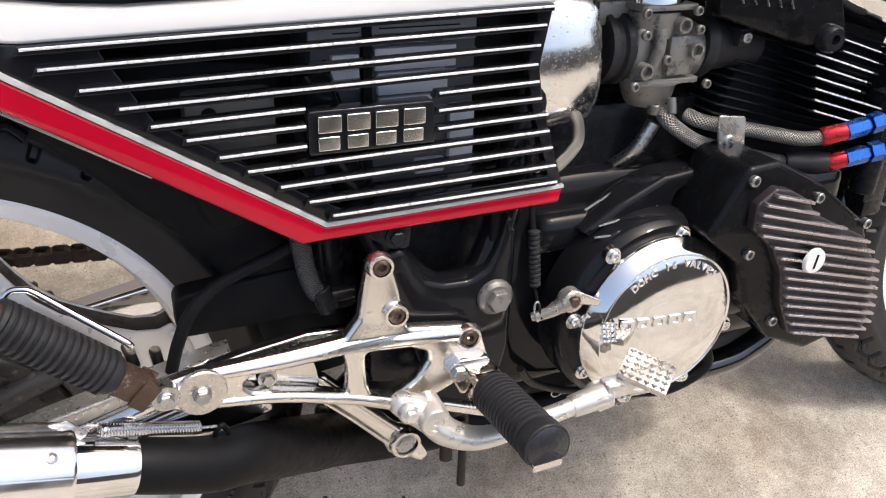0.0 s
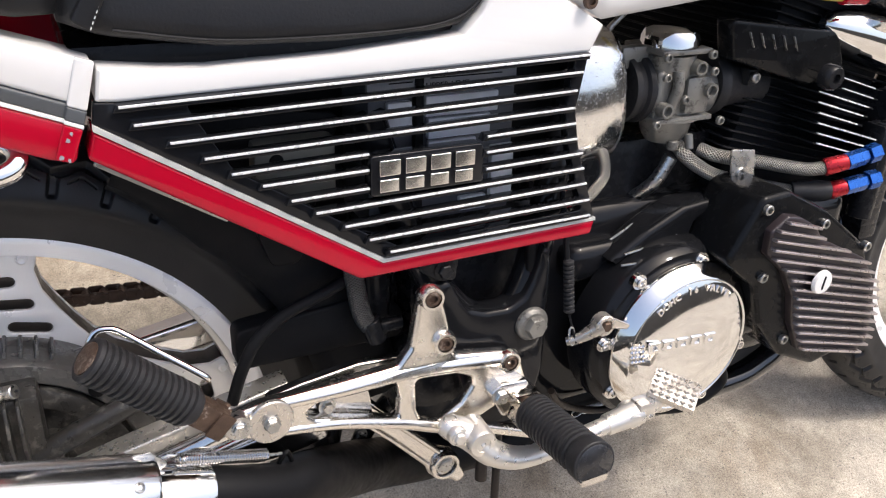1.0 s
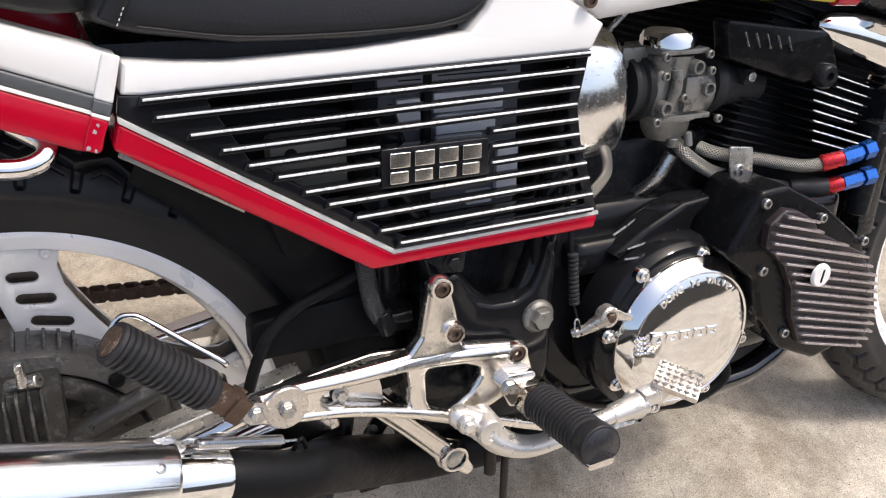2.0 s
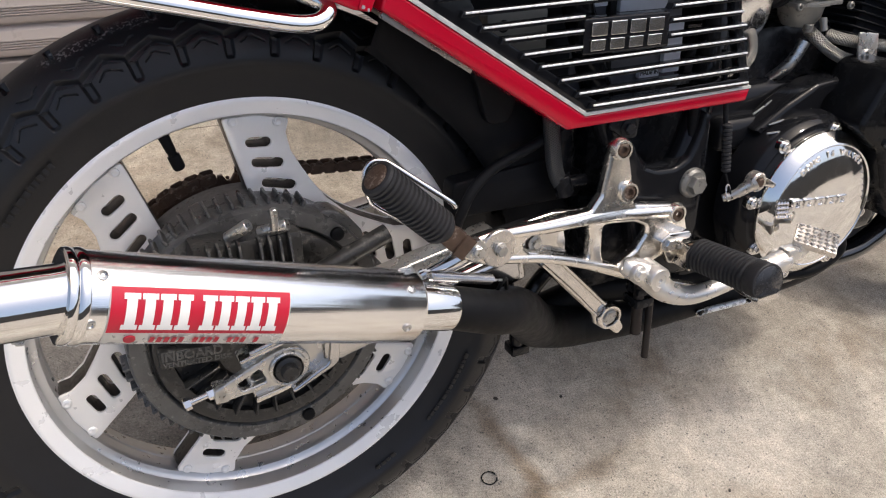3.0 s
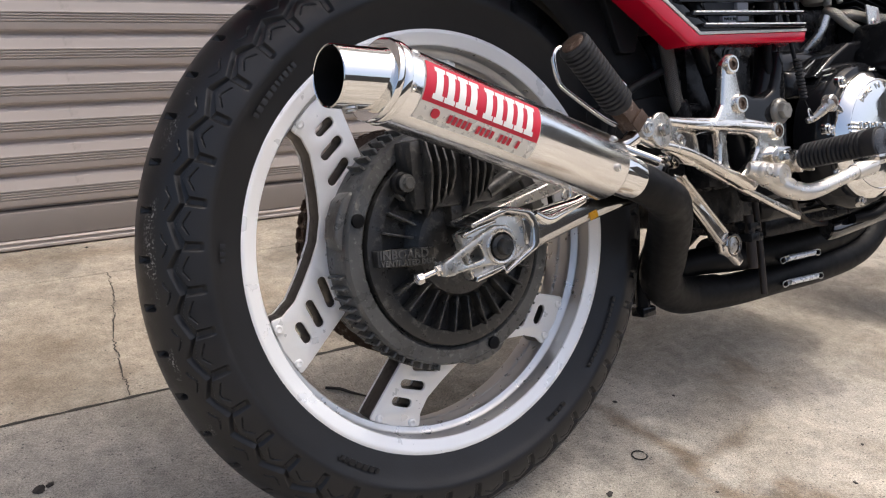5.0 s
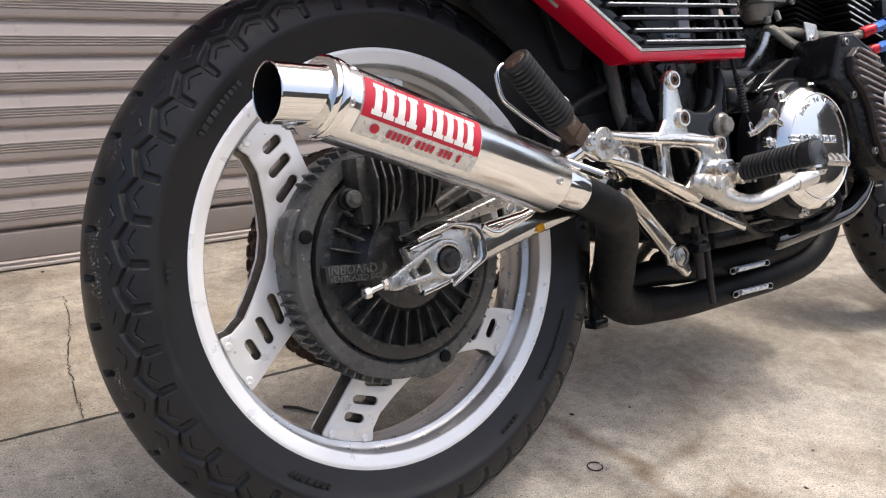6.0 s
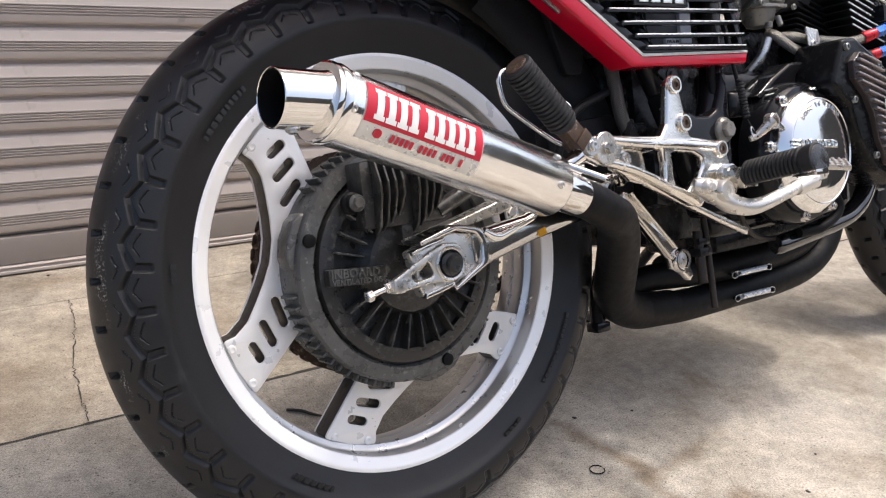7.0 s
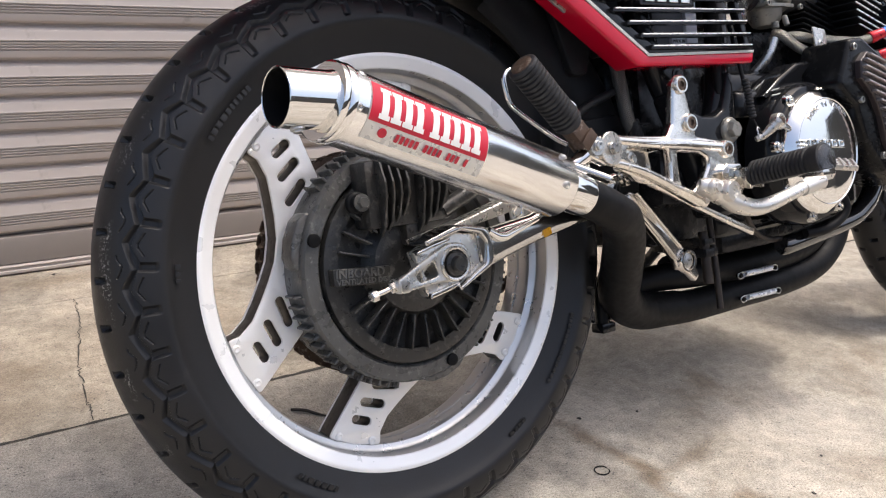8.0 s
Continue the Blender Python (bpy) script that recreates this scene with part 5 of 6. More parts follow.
# exhaust stay from the footplate, and the small rods under it
stay = part("exhaust_stay", join(plate(rounded([(0.300, 0.050), (0.322, 0.044), (0.394, -0.034), (0.412, -0.043), (0.415, -0.056), (0.4265, -0.078), (0.417, -0.086), (0.399, -0.070), (0.383, -0.064), (0.377, -0.048), (0.296, 0.036)], 0.005), -0.106, -0.094, 0.003), tube([(0.312, -0.107, 0.047), (0.352, -0.1065, 0.006), (0.392, -0.1065, -0.036)], 0.0026, 10), tube([(0.300, -0.107, 0.036), (0.340, -0.1065, -0.004), (0.380, -0.1065, -0.048)], 0.0026, 10)), CHROME_WORN, bike, "cast aluminium exhaust stay with a forked end")
part("stay_eye", spin([(0, 0), (0, 0.0172), (0.006, 0.0164), (0.008, 0.0150), (0.008, 0.0125), (0.003, 0.0120), (0.003, 0)], (0.399, -0.1040, -0.0540), NEAR, 28), CHROME_WORN, stay)
part("stay_bolt", hex_bolt((0.399, -0.1075, -0.0540), NEAR, 0.0088, 0.004, 1.2), CAST, stay)
rod1 = part("stand_rod", tube([(0.468, -0.095, 0.00), (0.4670, -0.100, -0.058), (0.4641, -0.1056, -0.1310)], 0.0046, 12), ROD_BROWN, bike, "thin dark hanging rod")
part("rod_clamp", block(0.440, 0.466, -0.108, -0.080, -0.056, -0.044, 0.002), CASE_BLACK, rod1)
part("rod_clamp", block(0.442, 0.464, -0.106, -0.080, -0.040, -0.030, 0.002), CASE_BLACK, rod1)
part("stand_rod", rod((0.449, -0.098, -0.02), (0.4465, -0.1030, -0.093), 0.0068), ROD_BROWN, bike, "short thick dark brown hanging rod")

# ---- side cover with its louvres ----
cover = part("side_cover", plate(rounded([(0.1165, 0.3905), (0.155, 0.3862), (0.189, 0.3842), (0.283, 0.3872), (0.385, 0.3962), (0.400, 0.4120), (0.414, 0.436), (0.430, 0.450), (0.456, 0.450), (0.476, 0.4215), (0.5175, 0.3975), (0.5060, 0.3755), (0.1265, 0.3665), (0.1125, 0.3680)], 0.002), -0.1430, -0.1100, 0.0025), WHITE_PAINT, bike, "white, black and red side cover with bright louvres")
part("lower_band", plate(rounded([(0.1085, 0.3490), (0.1030, 0.3295, 0.004), (0.2965, 0.2010, 0.006), (0.5270, 0.2035, 0.004), (0.5300, 0.2185), (0.3165, 0.2140)], 0.0015), -0.1436, -0.1050, 0.003), RED_PAINT, cover, "glossy red lower band")
part("cover_flange", plate([(0.108, 0.3265), (0.195, 0.2690), (0.193, 0.2655), (0.106, 0.3215)], -0.1330, -0.1290, 0.0006), CAST, cover, "dull turned-in lower flange")
part("stripe", plate([(0.1088, 0.3535), (0.1085, 0.3488), (0.3160, 0.2132), (0.5300, 0.2178), (0.5296, 0.2210), (0.3172, 0.2170)], -0.1442, -0.1380, 0.0003), STRIPE_GREY, cover, "thin silver-grey stripe")
louvre_frame = [(0.1115, 0.3675), (0.1265, 0.3662), (0.5050, 0.3752), (0.4965, 0.3260), (0.5035, 0.2920), (0.5290, 0.2215), (0.3172, 0.2172), (0.1090, 0.3530)]
opening = [(0.1700, 0.3610), (0.4920, 0.3690), (0.4860, 0.3270), (0.4930, 0.2930), (0.5140, 0.2300), (0.3300, 0.2260), (0.3000, 0.2430), (0.2000, 0.3090)]
part("louvre_panel", plate(rounded(louvre_frame, 0.001), -0.1425, -0.1310, 0.001, [rounded(opening, 0.003)]), GLOSS_BLACK, cover, "gloss black louvre surround")
FIN_L = [(0.126, 0.3650), (0.134, 0.3520), (0.156, 0.3370), (0.178, 0.3230), (0.196, 0.3090), (0.218, 0.2970), (0.239, 0.2820), (0.258, 0.2690), (0.281, 0.2540), (0.302, 0.2390), (0.320, 0.2250)]
FIN_R = [(0.5020, 0.3750), (0.4955, 0.3610), (0.4915, 0.3455), (0.4905, 0.3305), (0.4930, 0.3165), (0.4965, 0.3025), (0.5035, 0.2885), (0.5065, 0.2740), (0.5110, 0.2590), (0.5160, 0.2425), (0.5190, 0.2270)]


def fin_piece(a, b):
    d = (b - a).normalized()
    up = Vector((-d.y, d.x))
    body = plate([a - d * 0.004 - up * 0.0040, b - up * 0.0040, b + up * 0.0014, a - d * 0.001 + up * 0.0014], -0.1490, -0.1390, 0.0008)
    strip = plate([a - up * 0.0010, b - up * 0.0010, b + up * 0.0009, a + up * 0.0009], -0.1510, -0.1486, 0.0008)
    return body, strip


for k, (a, b) in enumerate(zip(FIN_L, FIN_R)):
    a, b = Vector(a), Vector(b)
    spans = [(a, b)]
    if k in (4, 5, 6):
        t0, t1 = (0.302 - a.x) / (b.x - a.x), (0.4065 - a.x) / (b.x - a.x)
        spans = [(a, a.lerp(b, t0)), (a.lerp(b, t1), b)]
    for p, q in spans:
        body, strip = fin_piece(p, q)
        part("louvre", body, GLOSS_BLACK, cover)
        part("bright_edge", strip, BRIGHT, cover, "bright polished louvre edge")
part("badge", plate(rounded([(0.304, 0.3085), (0.4035, 0.3085), (0.4055, 0.2745), (0.304, 0.2745)], 0.003), -0.1478, -0.1330, 0.0012), GLOSS_BLACK, cover, "black badge plate")
for k in range(4):  # plain bright shapes where the maker's name stands
    x = 0.3105 + 0.0222 * k
    for z0, z1, x1 in ((0.2920, 0.3050, 0.0180), (0.2785, 0.2890, 0.0165)):
        part("badge_mark", plate(rounded([(x, z1), (x + x1, z1), (x + x1, z0), (x, z0)], 0.0010), -0.1510, -0.1470, 0.0006), POLISHED, cover, "plain bright block")
part("fixing_post", rod((0.478, -0.120, 0.205), (0.478, -0.120, 0.165), 0.006), DARK, cover)

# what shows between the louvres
# shade inside the cover is put into the battery body's dark colour
battery = part("battery", block(0.318, 0.457, -0.105, -0.04, 0.228, 0.374, 0.004), BATTERY_SHADE, bike, "battery behind the louvres, its body coloured dark as in shade")
for x0, x1, z0, z1 in ((0.3682, 0.4375, 0.3236, 0.3413), (0.3709, 0.4307, 0.3040, 0.3220), (0.3719, 0.4173, 0.2951, 0.3020), (0.3337, 0.3557, 0.3298, 0.3384), (0.3269, 0.3560, 0.3111, 0.3270), (0.4338, 0.4563, 0.2364, 0.2914), (0.3320, 0.3545, 0.2330, 0.2468), (0.4035, 0.4300, 0.2337, 0.2467)):
    part("battery_panel", block(x0, x1, -0.1105, -0.102, z0, z1, 0.0015), BATTERY_WHITE, battery, "pale moulded panel")
part("battery_cover", block(0.316, 0.455, -0.1095, -0.104, 0.3440, 0.3740, 0.002), BATTERY_TOP, battery, "mid-grey battery lid")
part("battery_strap", block(0.358, 0.366, -0.112, -0.100, 0.228, 0.376, 0.002), DARK, battery)
part("battery_text", words("UPPER LEVEL", 0.0075, Matrix.Translation((0.3680, -0.1098, 0.3475)) @ flat, 0.0003), DARK, battery, "small dark lettering")
part("battery_text", words("MADE IN", 0.0060, Matrix.Translation((0.4045, -0.1108, 0.2370)) @ flat, 0.0003), DARK, battery, "small dark lettering")
for x0, x1, z in ((0.372, 0.440, 0.3560), (0.335, 0.356, 0.3540), (0.372, 0.425, 0.3450)):
    part("level_line", block(x0, x1, -0.1100, -0.1090, z, z + 0.0010, 0), DARK, battery)
for x in (0.386, 0.402):
    part("battery_dot", block(x, x + 0.0022, -0.1110, -0.1100, 0.2972, 0.3002, 0), DARK, battery)
tagged_box = part("electrics_box", block(0.222, 0.290, -0.108, -0.05, 0.266, 0.316, 0.006), TAN_BOX, bike, "yellowed plastic electrics box")
part("box_dot", rod((0.240, -0.109, 0.300), (0.240, -0.106, 0.300), 0.006), DARK, tagged_box)
part("inner_panel", plate(rounded([(0.11, 0.38), (0.52, 0.385), (0.53, 0.20), (0.31, 0.20), (0.105, 0.335)], 0.004), -0.04, 0.04, 0.002), DARK, bike, "dark inner panel behind the side cover")

# ---- tail, seat, tank, mudguard ----


tail = part("tail_cover", plate(rounded([(0.1145, 0.3945), (0.064, 0.4115), (-0.10, 0.471), (-0.34, 0.560), (-0.36, 0.53), (-0.10, 0.4470), (0.000, 0.4070), (0.0950, 0.3690), (0.1060, 0.3640)], 0.003), -0.1420, -0.1000, 0.004), WHITE_PAINT, bike, "white, grey and red tail cover")
part("grey_band", plate(rounded([(0.1060, 0.3640), (0.0950, 0.3690), (0.000, 0.4070), (-0.10, 0.4470), (-0.36, 0.545), (-0.36, 0.532), (-0.10, 0.4385), (0.000, 0.3970), (0.0945, 0.3578), (0.1035, 0.3540)], 0.001), -0.1416, -0.1000, 0.002), STRIPE_DARK, tail, "dark grey stripe")
part("red_band", plate(rounded([(0.1025, 0.3517), (0.0945, 0.3550), (0.000, 0.3942), (-0.10, 0.4357), (-0.36, 0.530), (-0.36, 0.490), (-0.10, 0.4080), (-0.018, 0.3740), (0.080, 0.3310, 0.006), (0.0960, 0.3275, 0.004)], 0.001), -0.1416, -0.0950, 0.003), RED_PAINT, tail, "glossy red lower band")
part("white_line", plate([(0.1033, 0.3543), (0.0945, 0.3578), (0.000, 0.3970), (-0.10, 0.4385), (-0.36, 0.533), (-0.36, 0.530), (-0.10, 0.4357), (0.000, 0.3942), (0.0945, 0.3550), (0.1025, 0.3515)], -0.1420, -0.1300, 0.0003), LABEL_WHITE, tail)
# a folded collar along the tail cover's front end, over all three colours
part("collar", plate(rounded([(0.1160, 0.3945), (0.1045, 0.3985), (0.0950, 0.3672), (0.1072, 0.3625)], 0.002), -0.1445, -0.1380, 0.0016, res=3), WHITE_PAINT, tail, "folded white collar")
part("collar", plate(rounded([(0.1072, 0.3625), (0.0950, 0.3672), (0.0925, 0.3582), (0.1040, 0.3534)], 0.001), -0.1445, -0.1380, 0.0012), STRIPE_DARK, tail, "dark grey stretch of the collar")
part("collar", plate(rounded([(0.1040, 0.3534), (0.0925, 0.3582), (0.0918, 0.3558), (0.1032, 0.3508)], 0.0006), -0.1447, -0.1380, 0.0006), LABEL_WHITE, tail, "white line on the collar")
part("collar", plate(rounded([(0.1032, 0.3508), (0.0918, 0.3558), (0.0874, 0.3440), (0.0830, 0.3318), (0.0940, 0.3285)], 0.002), -0.1445, -0.1380, 0.0014, res=3), RED_PAINT, tail, "red foot of the collar")
rnd = random.Random(12)
for x, z, k in ((0.0955, 0.3490, 0.7), (0.0930, 0.3445, 1.0), (0.0872, 0.3335, 1.0), (0.0918, 0.3308, 0.8)):
    part("paint_chip", plate([(x + k * 0.0017 * math.cos(a) * rnd.uniform(0.5, 1.2), z + k * 0.0019 * math.sin(a) * rnd.uniform(0.5, 1.3)) for a in np.linspace(0, 5.4, 9)], -0.1450, -0.1440, 0.0), BATTERY_TOP, tail, "bare chip in the paint")
part("far_side", plate(rounded([(0.1145, 0.3945), (0.064, 0.4115), (-0.34, 0.555), (-0.36, 0.49), (-0.10, 0.408), (0.080, 0.331), (0.096, 0.328)], 0.003), 0.10, 0.142, 0.004), RED_PAINT, tail)
part("grab_rail", tube([(0.042, -0.108, 0.344), (0.0600, -0.128, 0.3350), (0.0570, -0.137, 0.3265), (0.0380, -0.140, 0.3228), (-0.005, -0.140, 0.3310), (-0.055, -0.140, 0.3430), (-0.20, -0.140, 0.378), (-0.33, -0.12, 0.410)], 0.0073, 18), CHROME, tail, "chromed grab rail below the tail")


def seat_body(x0, x1, z_of, top, y0, y1, n=30, lip=0.012):
    bm = bmesh.new()
    rings = []
    for i in range(n + 1):
        t = i / n
        x = x0 + (x1 - x0) * t
        zb, zt = z_of(x), top(x)
        end = min(1.0, min(t, 1 - t) / 0.06 + 0.25)
        m = (y0 + y1) / 2
        hw = (y1 - y0) / 2 * (0.86 + 0.14 * end)
        prof = [(-0.93, 0.0), (-0.985, 0.02), (-1.0, 0.06), (-1.0, 0.16), (-0.985, 0.35), (-0.94, 0.60), (-0.84, 0.82), (-0.65, 0.96), (-0.3, 1.0), (0.3, 1.0), (0.65, 0.96), (0.84, 0.82), (0.94, 0.6), (1.0, 0.16), (0.93, 0.0)]
        rings.append([bm.verts.new((x, m + a * hw, zb + (zt - zb) * b * end)) for a, b in prof])
    for p, q in zip(rings, rings[1:]):
        for k in range(len(p) - 1):
            bm.faces.new((p[k], q[k], q[k + 1], p[k + 1]))
    bm.faces.new(rings[0])
    bm.faces.new(rings[-1][::-1])
    return bm


def seat_low(x):
    return float(np.interp(x, [0.09, 0.125, 0.20, 0.287, 0.36, 0.385, 0.402, 0.42], [0.4195, 0.4075, 0.3965, 0.3950, 0.3985, 0.4030, 0.4150, 0.4500]))


seat = part("seat", seat_body(0.098, 0.428, seat_low, lambda x: 0.50 + 0.02 * math.cos(x * 9), -0.137, 0.14), VINYL, bike, "black vinyl seat with stitched seams", angle=60)
part("seat_rear", seat_body(-0.34, 0.104, lambda x: 0.4215 + max(0, 0.07 - x) * 0.24, lambda x: 0.525 + max(0, -x) * 0.2, -0.133, 0.135), VINYL, seat, "raised black vinyl rear seat", 60)
part("seat_strap", plate(rounded([(0.1050, 0.4200), (0.1170, 0.4130), (0.1310, 0.4400), (0.1440, 0.4760), (0.1330, 0.4800), (0.1200, 0.4450)], 0.003), -0.1432, -0.1300, 0.002, res=3), VINYL, seat)
for k in range(16):
    part("stitch", rod((0.1165 + 0.00165 * k, -0.1435 + 0.0002 * k, 0.4145 + 0.0034 * k), (0.1173 + 0.00165 * k, -0.1435 + 0.0002 * k, 0.4164 + 0.0034 * k), 0.00042, seg=6, bevel=0.0001), LABEL_WHITE, seat, "white stitch")
part("seat_piping", tube([(0.13, -0.1375, seat_low(0.13) + 0.006), (0.20, -0.138, seat_low(0.20) + 0.006), (0.287, -0.138, seat_low(0.287) + 0.006), (0.36, -0.138, seat_low(0.36) + 0.006), (0.395, -0.137, seat_low(0.395) + 0.007), (0.412, -0.136, 0.446)], 0.0010, 8), VINYL, seat)
part("seat_rail", block(0.10, 0.42, -0.118, 0.118, 0.375, 0.4, 0.006), CASE_DEEP, bike, "black frame rail under the seat")


def tank_low(x):
    return float(np.interp(x, [0.44, 0.476, 0.5175, 0.555, 0.63, 0.75, 0.95, 1.05], [0.452, 0.4235, 0.4010, 0.4050, 0.4130, 0.4330, 0.47, 0.55]))


part("fuel_tank", seat_body(0.442, 1.05, tank_low, lambda x: 0.66, -0.146, 0.146, 40), WHITE_PAINT, bike, "white fuel tank", 60)
part("tank_bolt", socket_bolt((0.497, -0.1465, 0.4185), NEAR, 0.0065, 0.004), RUSTY, bike)

guard = bmesh.new()
prev = None
for i in range(41):
    a = radians(8 + 58 * i / 40)
    cs = []
    for y, r in ((-0.078, 0.335), (-0.080, 0.352), (-0.070, 0.364), (-0.03, 0.369), (0.05, 0.369), (0.09, 0.364), (0.100, 0.352), (0.098, 0.335)):
        cs.append(guard.verts.new((r * math.cos(a), y, r * math.sin(a))))
    if prev:
        for k in range(len(cs) - 1):
            guard.faces.new((prev[k], cs[k], cs[k + 1], prev[k + 1]))
    prev = cs
mud = part("rear_mudguard", guard, DARK, bike, "black plastic inner mudguard", 60)
skirt = bmesh.new()
prev = None
for i in range(37):
    a = radians(6 + 62 * i / 36)
    cs = [skirt.verts.new((r * math.cos(a), y, r * math.sin(a))) for y, r in ((-0.070, 0.284 + 0.02 * max(0, i - 26) / 10), (-0.078, 0.290 + 0.02 * max(0, i - 26) / 10), (-0.081, 0.310), (-0.081, 0.345), (-0.076, 0.356))]
    if prev:
        for k in range(4):
            skirt.faces.new((prev[k], cs[k], cs[k + 1], prev[k + 1]))
    prev = cs
part("guard_skirt", skirt, DARK, mud, "smooth black side skirt", 60)
part("guard_brace", plate(rounded([(0.26, 0.20), (0.30, 0.33), (0.17, 0.345), (0.16, 0.315), (0.21, 0.28), (0.235, 0.20)], 0.01), -0.092, -0.080, 0.002), DARK, mud)

# ---- frame ----
fr = part("frame_tube", tube([(0.315, -0.110, 0.33), (0.345, -0.112, 0.24), (0.380, -0.112, 0.165), (0.425, -0.112, 0.118), (0.462, -0.112, 0.122), (0.486, -0.110, 0.17), (0.508, -0.10, 0.25), (0.54, -0.08, 0.36)], 0.016, 18), CAST_GLOSS, bike, "gloss black frame tubes and gusset")
part("frame_gusset", plate(rounded([(0.355, 0.165), (0.384, 0.182), (0.397, 0.156, 0.01), (0.407, 0.1435, 0.012), (0.424, 0.1370, 0.02), (0.449, 0.1358, 0.02), (0.466, 0.1445, 0.012), (0.4735, 0.159, 0.012), (0.479, 0.175), (0.4835, 0.1965, 0.002), (0.4925, 0.178), (0.4935, 0.150), (0.4935, 0.06), (0.480, 0.0), (0.42, 0.0), (0.395, 0.08)], 0.012), -0.1350, -0.105, 0.006), CAST_GLOSS, fr, "gloss black frame gusset")
part("pivot_bolt", join(spin([(0, 0), (0, 0.0175), (0.004, 0.0175), (0.006, 0.016), (0.008, 0.0135), (0.008, 0)], (0.4735, -0.134, 0.1150), NEAR, 32), spin([(0.006, 0), (0.006, 0.0115), (0.013, 0.0115), (0.015, 0.010), (0.015, 0)], (0.4735, -0.134, 0.1150), NEAR, 6)), CARB, fr, "dull grey pivot bolt")
part("frame_bolt", join(hex_bolt((0.378, -0.134, 0.190), NEAR, 0.007, 0.006), plate(rounded([(0.350, 0.196), (0.372, 0.206), (0.392, 0.200), (0.390, 0.178), (0.372, 0.180)], 0.004), -0.134, -0.128, 0.001)), CASE_BLACK, fr)
part("lower_tube", tube([(0.632, -0.098, -0.064), (0.640, -0.100, -0.0640), (0.684, -0.105, -0.0585), (0.732, -0.110, -0.0520), (0.790, -0.118, -0.0420), (0.818, -0.120, -0.0310), (0.840, -0.122, -0.0150), (0.875, -0.118, 0.022), (0.93, -0.10, 0.09), (1.00, -0.07, 0.30)], 0.0148, 18), TUBE_GLOSS, fr, "gloss black lower frame tube")
part("tube_end", spin([(0, 0), (0, 0.0130), (0.004, 0.0135), (0.012, 0.0130), (0.014, 0.011), (0.014, 0)], (0.630, -0.098, -0.0645), (1, -0.05, 0.06), 18), CASE_BLACK, fr)
part("stand_wire", tube([(0.635, -0.097, -0.054), (0.600, -0.097, -0.050), (0.565, -0.100, -0.035), (0.535, -0.110, -0.012), (0.520, -0.115, 0.010)], 0.0042, 10), ROD_BROWN, fr, "dark twisted wire under the engine")
part("lower_lug", join(hex_bolt((0.868, -0.130, 0.012), NEAR, 0.008, 0.008), block(0.850, 0.886, -0.130, -0.105, -0.006, 0.03, 0.004)), CASE_BLACK, fr)
shock = part("shock_absorber", join(rod((0.338, -0.060, 0.10), (0.350, -0.030, 0.30), 0.024), rod((0.335, -0.075, 0.185), (0.337, -0.075, 0.125), 0.014)), CASE_BLACK, bike, "black rear shock absorber")
part("shock_hose", tube([(0.300, -0.100, 0.235), (0.304, -0.104, 0.185), (0.311, -0.104, 0.145), (0.322, -0.102, 0.125)], 0.0088, 14), BRAID_DARK, shock, "dark braided hose")
part("hose_union", join(rod((0.314, -0.104, 0.128), (0.350, -0.104, 0.128), 0.0068), rod((0.318, -0.104, 0.138), (0.326, -0.104, 0.115), 0.010)), CASE_BLACK, shock)
part("breather_hose", tube([(0.190, -0.100, 0.080), (0.1985, -0.104, 0.110), (0.2130, -0.104, 0.138), (0.240, -0.102, 0.158), (0.290, -0.098, 0.175), (0.33, -0.09, 0.19)], 0.0055, 12), DARK, bike, "black rubber hose")
part("linkage_cover", join(plate(rounded([(0.205, 0.0900), (0.245, 0.0985), (0.300, 0.1060), (0.345, 0.1030), (0.346, 0.096), (0.26, 0.088)], 0.006), -0.124, -0.112, 0.003)), POLISHED, bike, "chromed swinging arm top plate")
part("chain_guard", plate(rounded([(0.20, 0.140), (0.31, 0.150), (0.36, 0.13), (0.36, 0.10), (0.20, 0.10)], 0.01), -0.085, -0.06, 0.003), DARK, bike, "dark plate behind the shock linkage")
part("engine_rear_mass", join(block(0.37, 0.52, -0.075, 0.10, -0.035, 0.22, 0.02), block(0.36, 0.46, -0.11, 0.1, 0.02, 0.10, 0.02)), CASE_BLACK, bike, "dark frame lugs behind the engine")

# ---- engine ----
CC = (0.642, 0.0712)
engine = part("engine", join(block(0.50, 0.88, -0.088, 0.16, -0.040, 0.205, 0.024, 3), block(0.53, 0.74, -0.112, -0.07, 0.13, 0.172, 0.016, 3), block(0.70, 0.86, -0.160, -0.10, 0.045, 0.205, 0.018, 3)), CAST_GLOSS, bike, "gloss black four-cylinder engine with chromed covers")
part("clutch_case", spin([(0.0, 0.0), (0.0, 0.106), (0.028, 0.105), (0.038, 0.102), (0.044, 0.097), (0.046, 0.085), (0.046, 0)], (CC[0], -0.112, CC[1]), NEAR, 72), CAST_GLOSS, engine, "gloss black clutch case")
bm = spin([(0.0, 0.0), (0.0, 0.0885), (0.005, 0.0900), (0.009, 0.0888), (0.0190, 0.0775), (0.0200, 0.0762), (0.0200, 0.0752), (0.0192, 0.0744), (0.0198, 0.0730), (0.0232, 0.0580), (0.0250, 0.0440), (0.0258, 0.030), (0.0261, 0.012), (0.0261, 0.0)], (CC[0], -0.157, CC[1]), NEAR, 128)
clutch = part("clutch_cover", bm, CHROME, engine, "polished round clutch cover", 50)
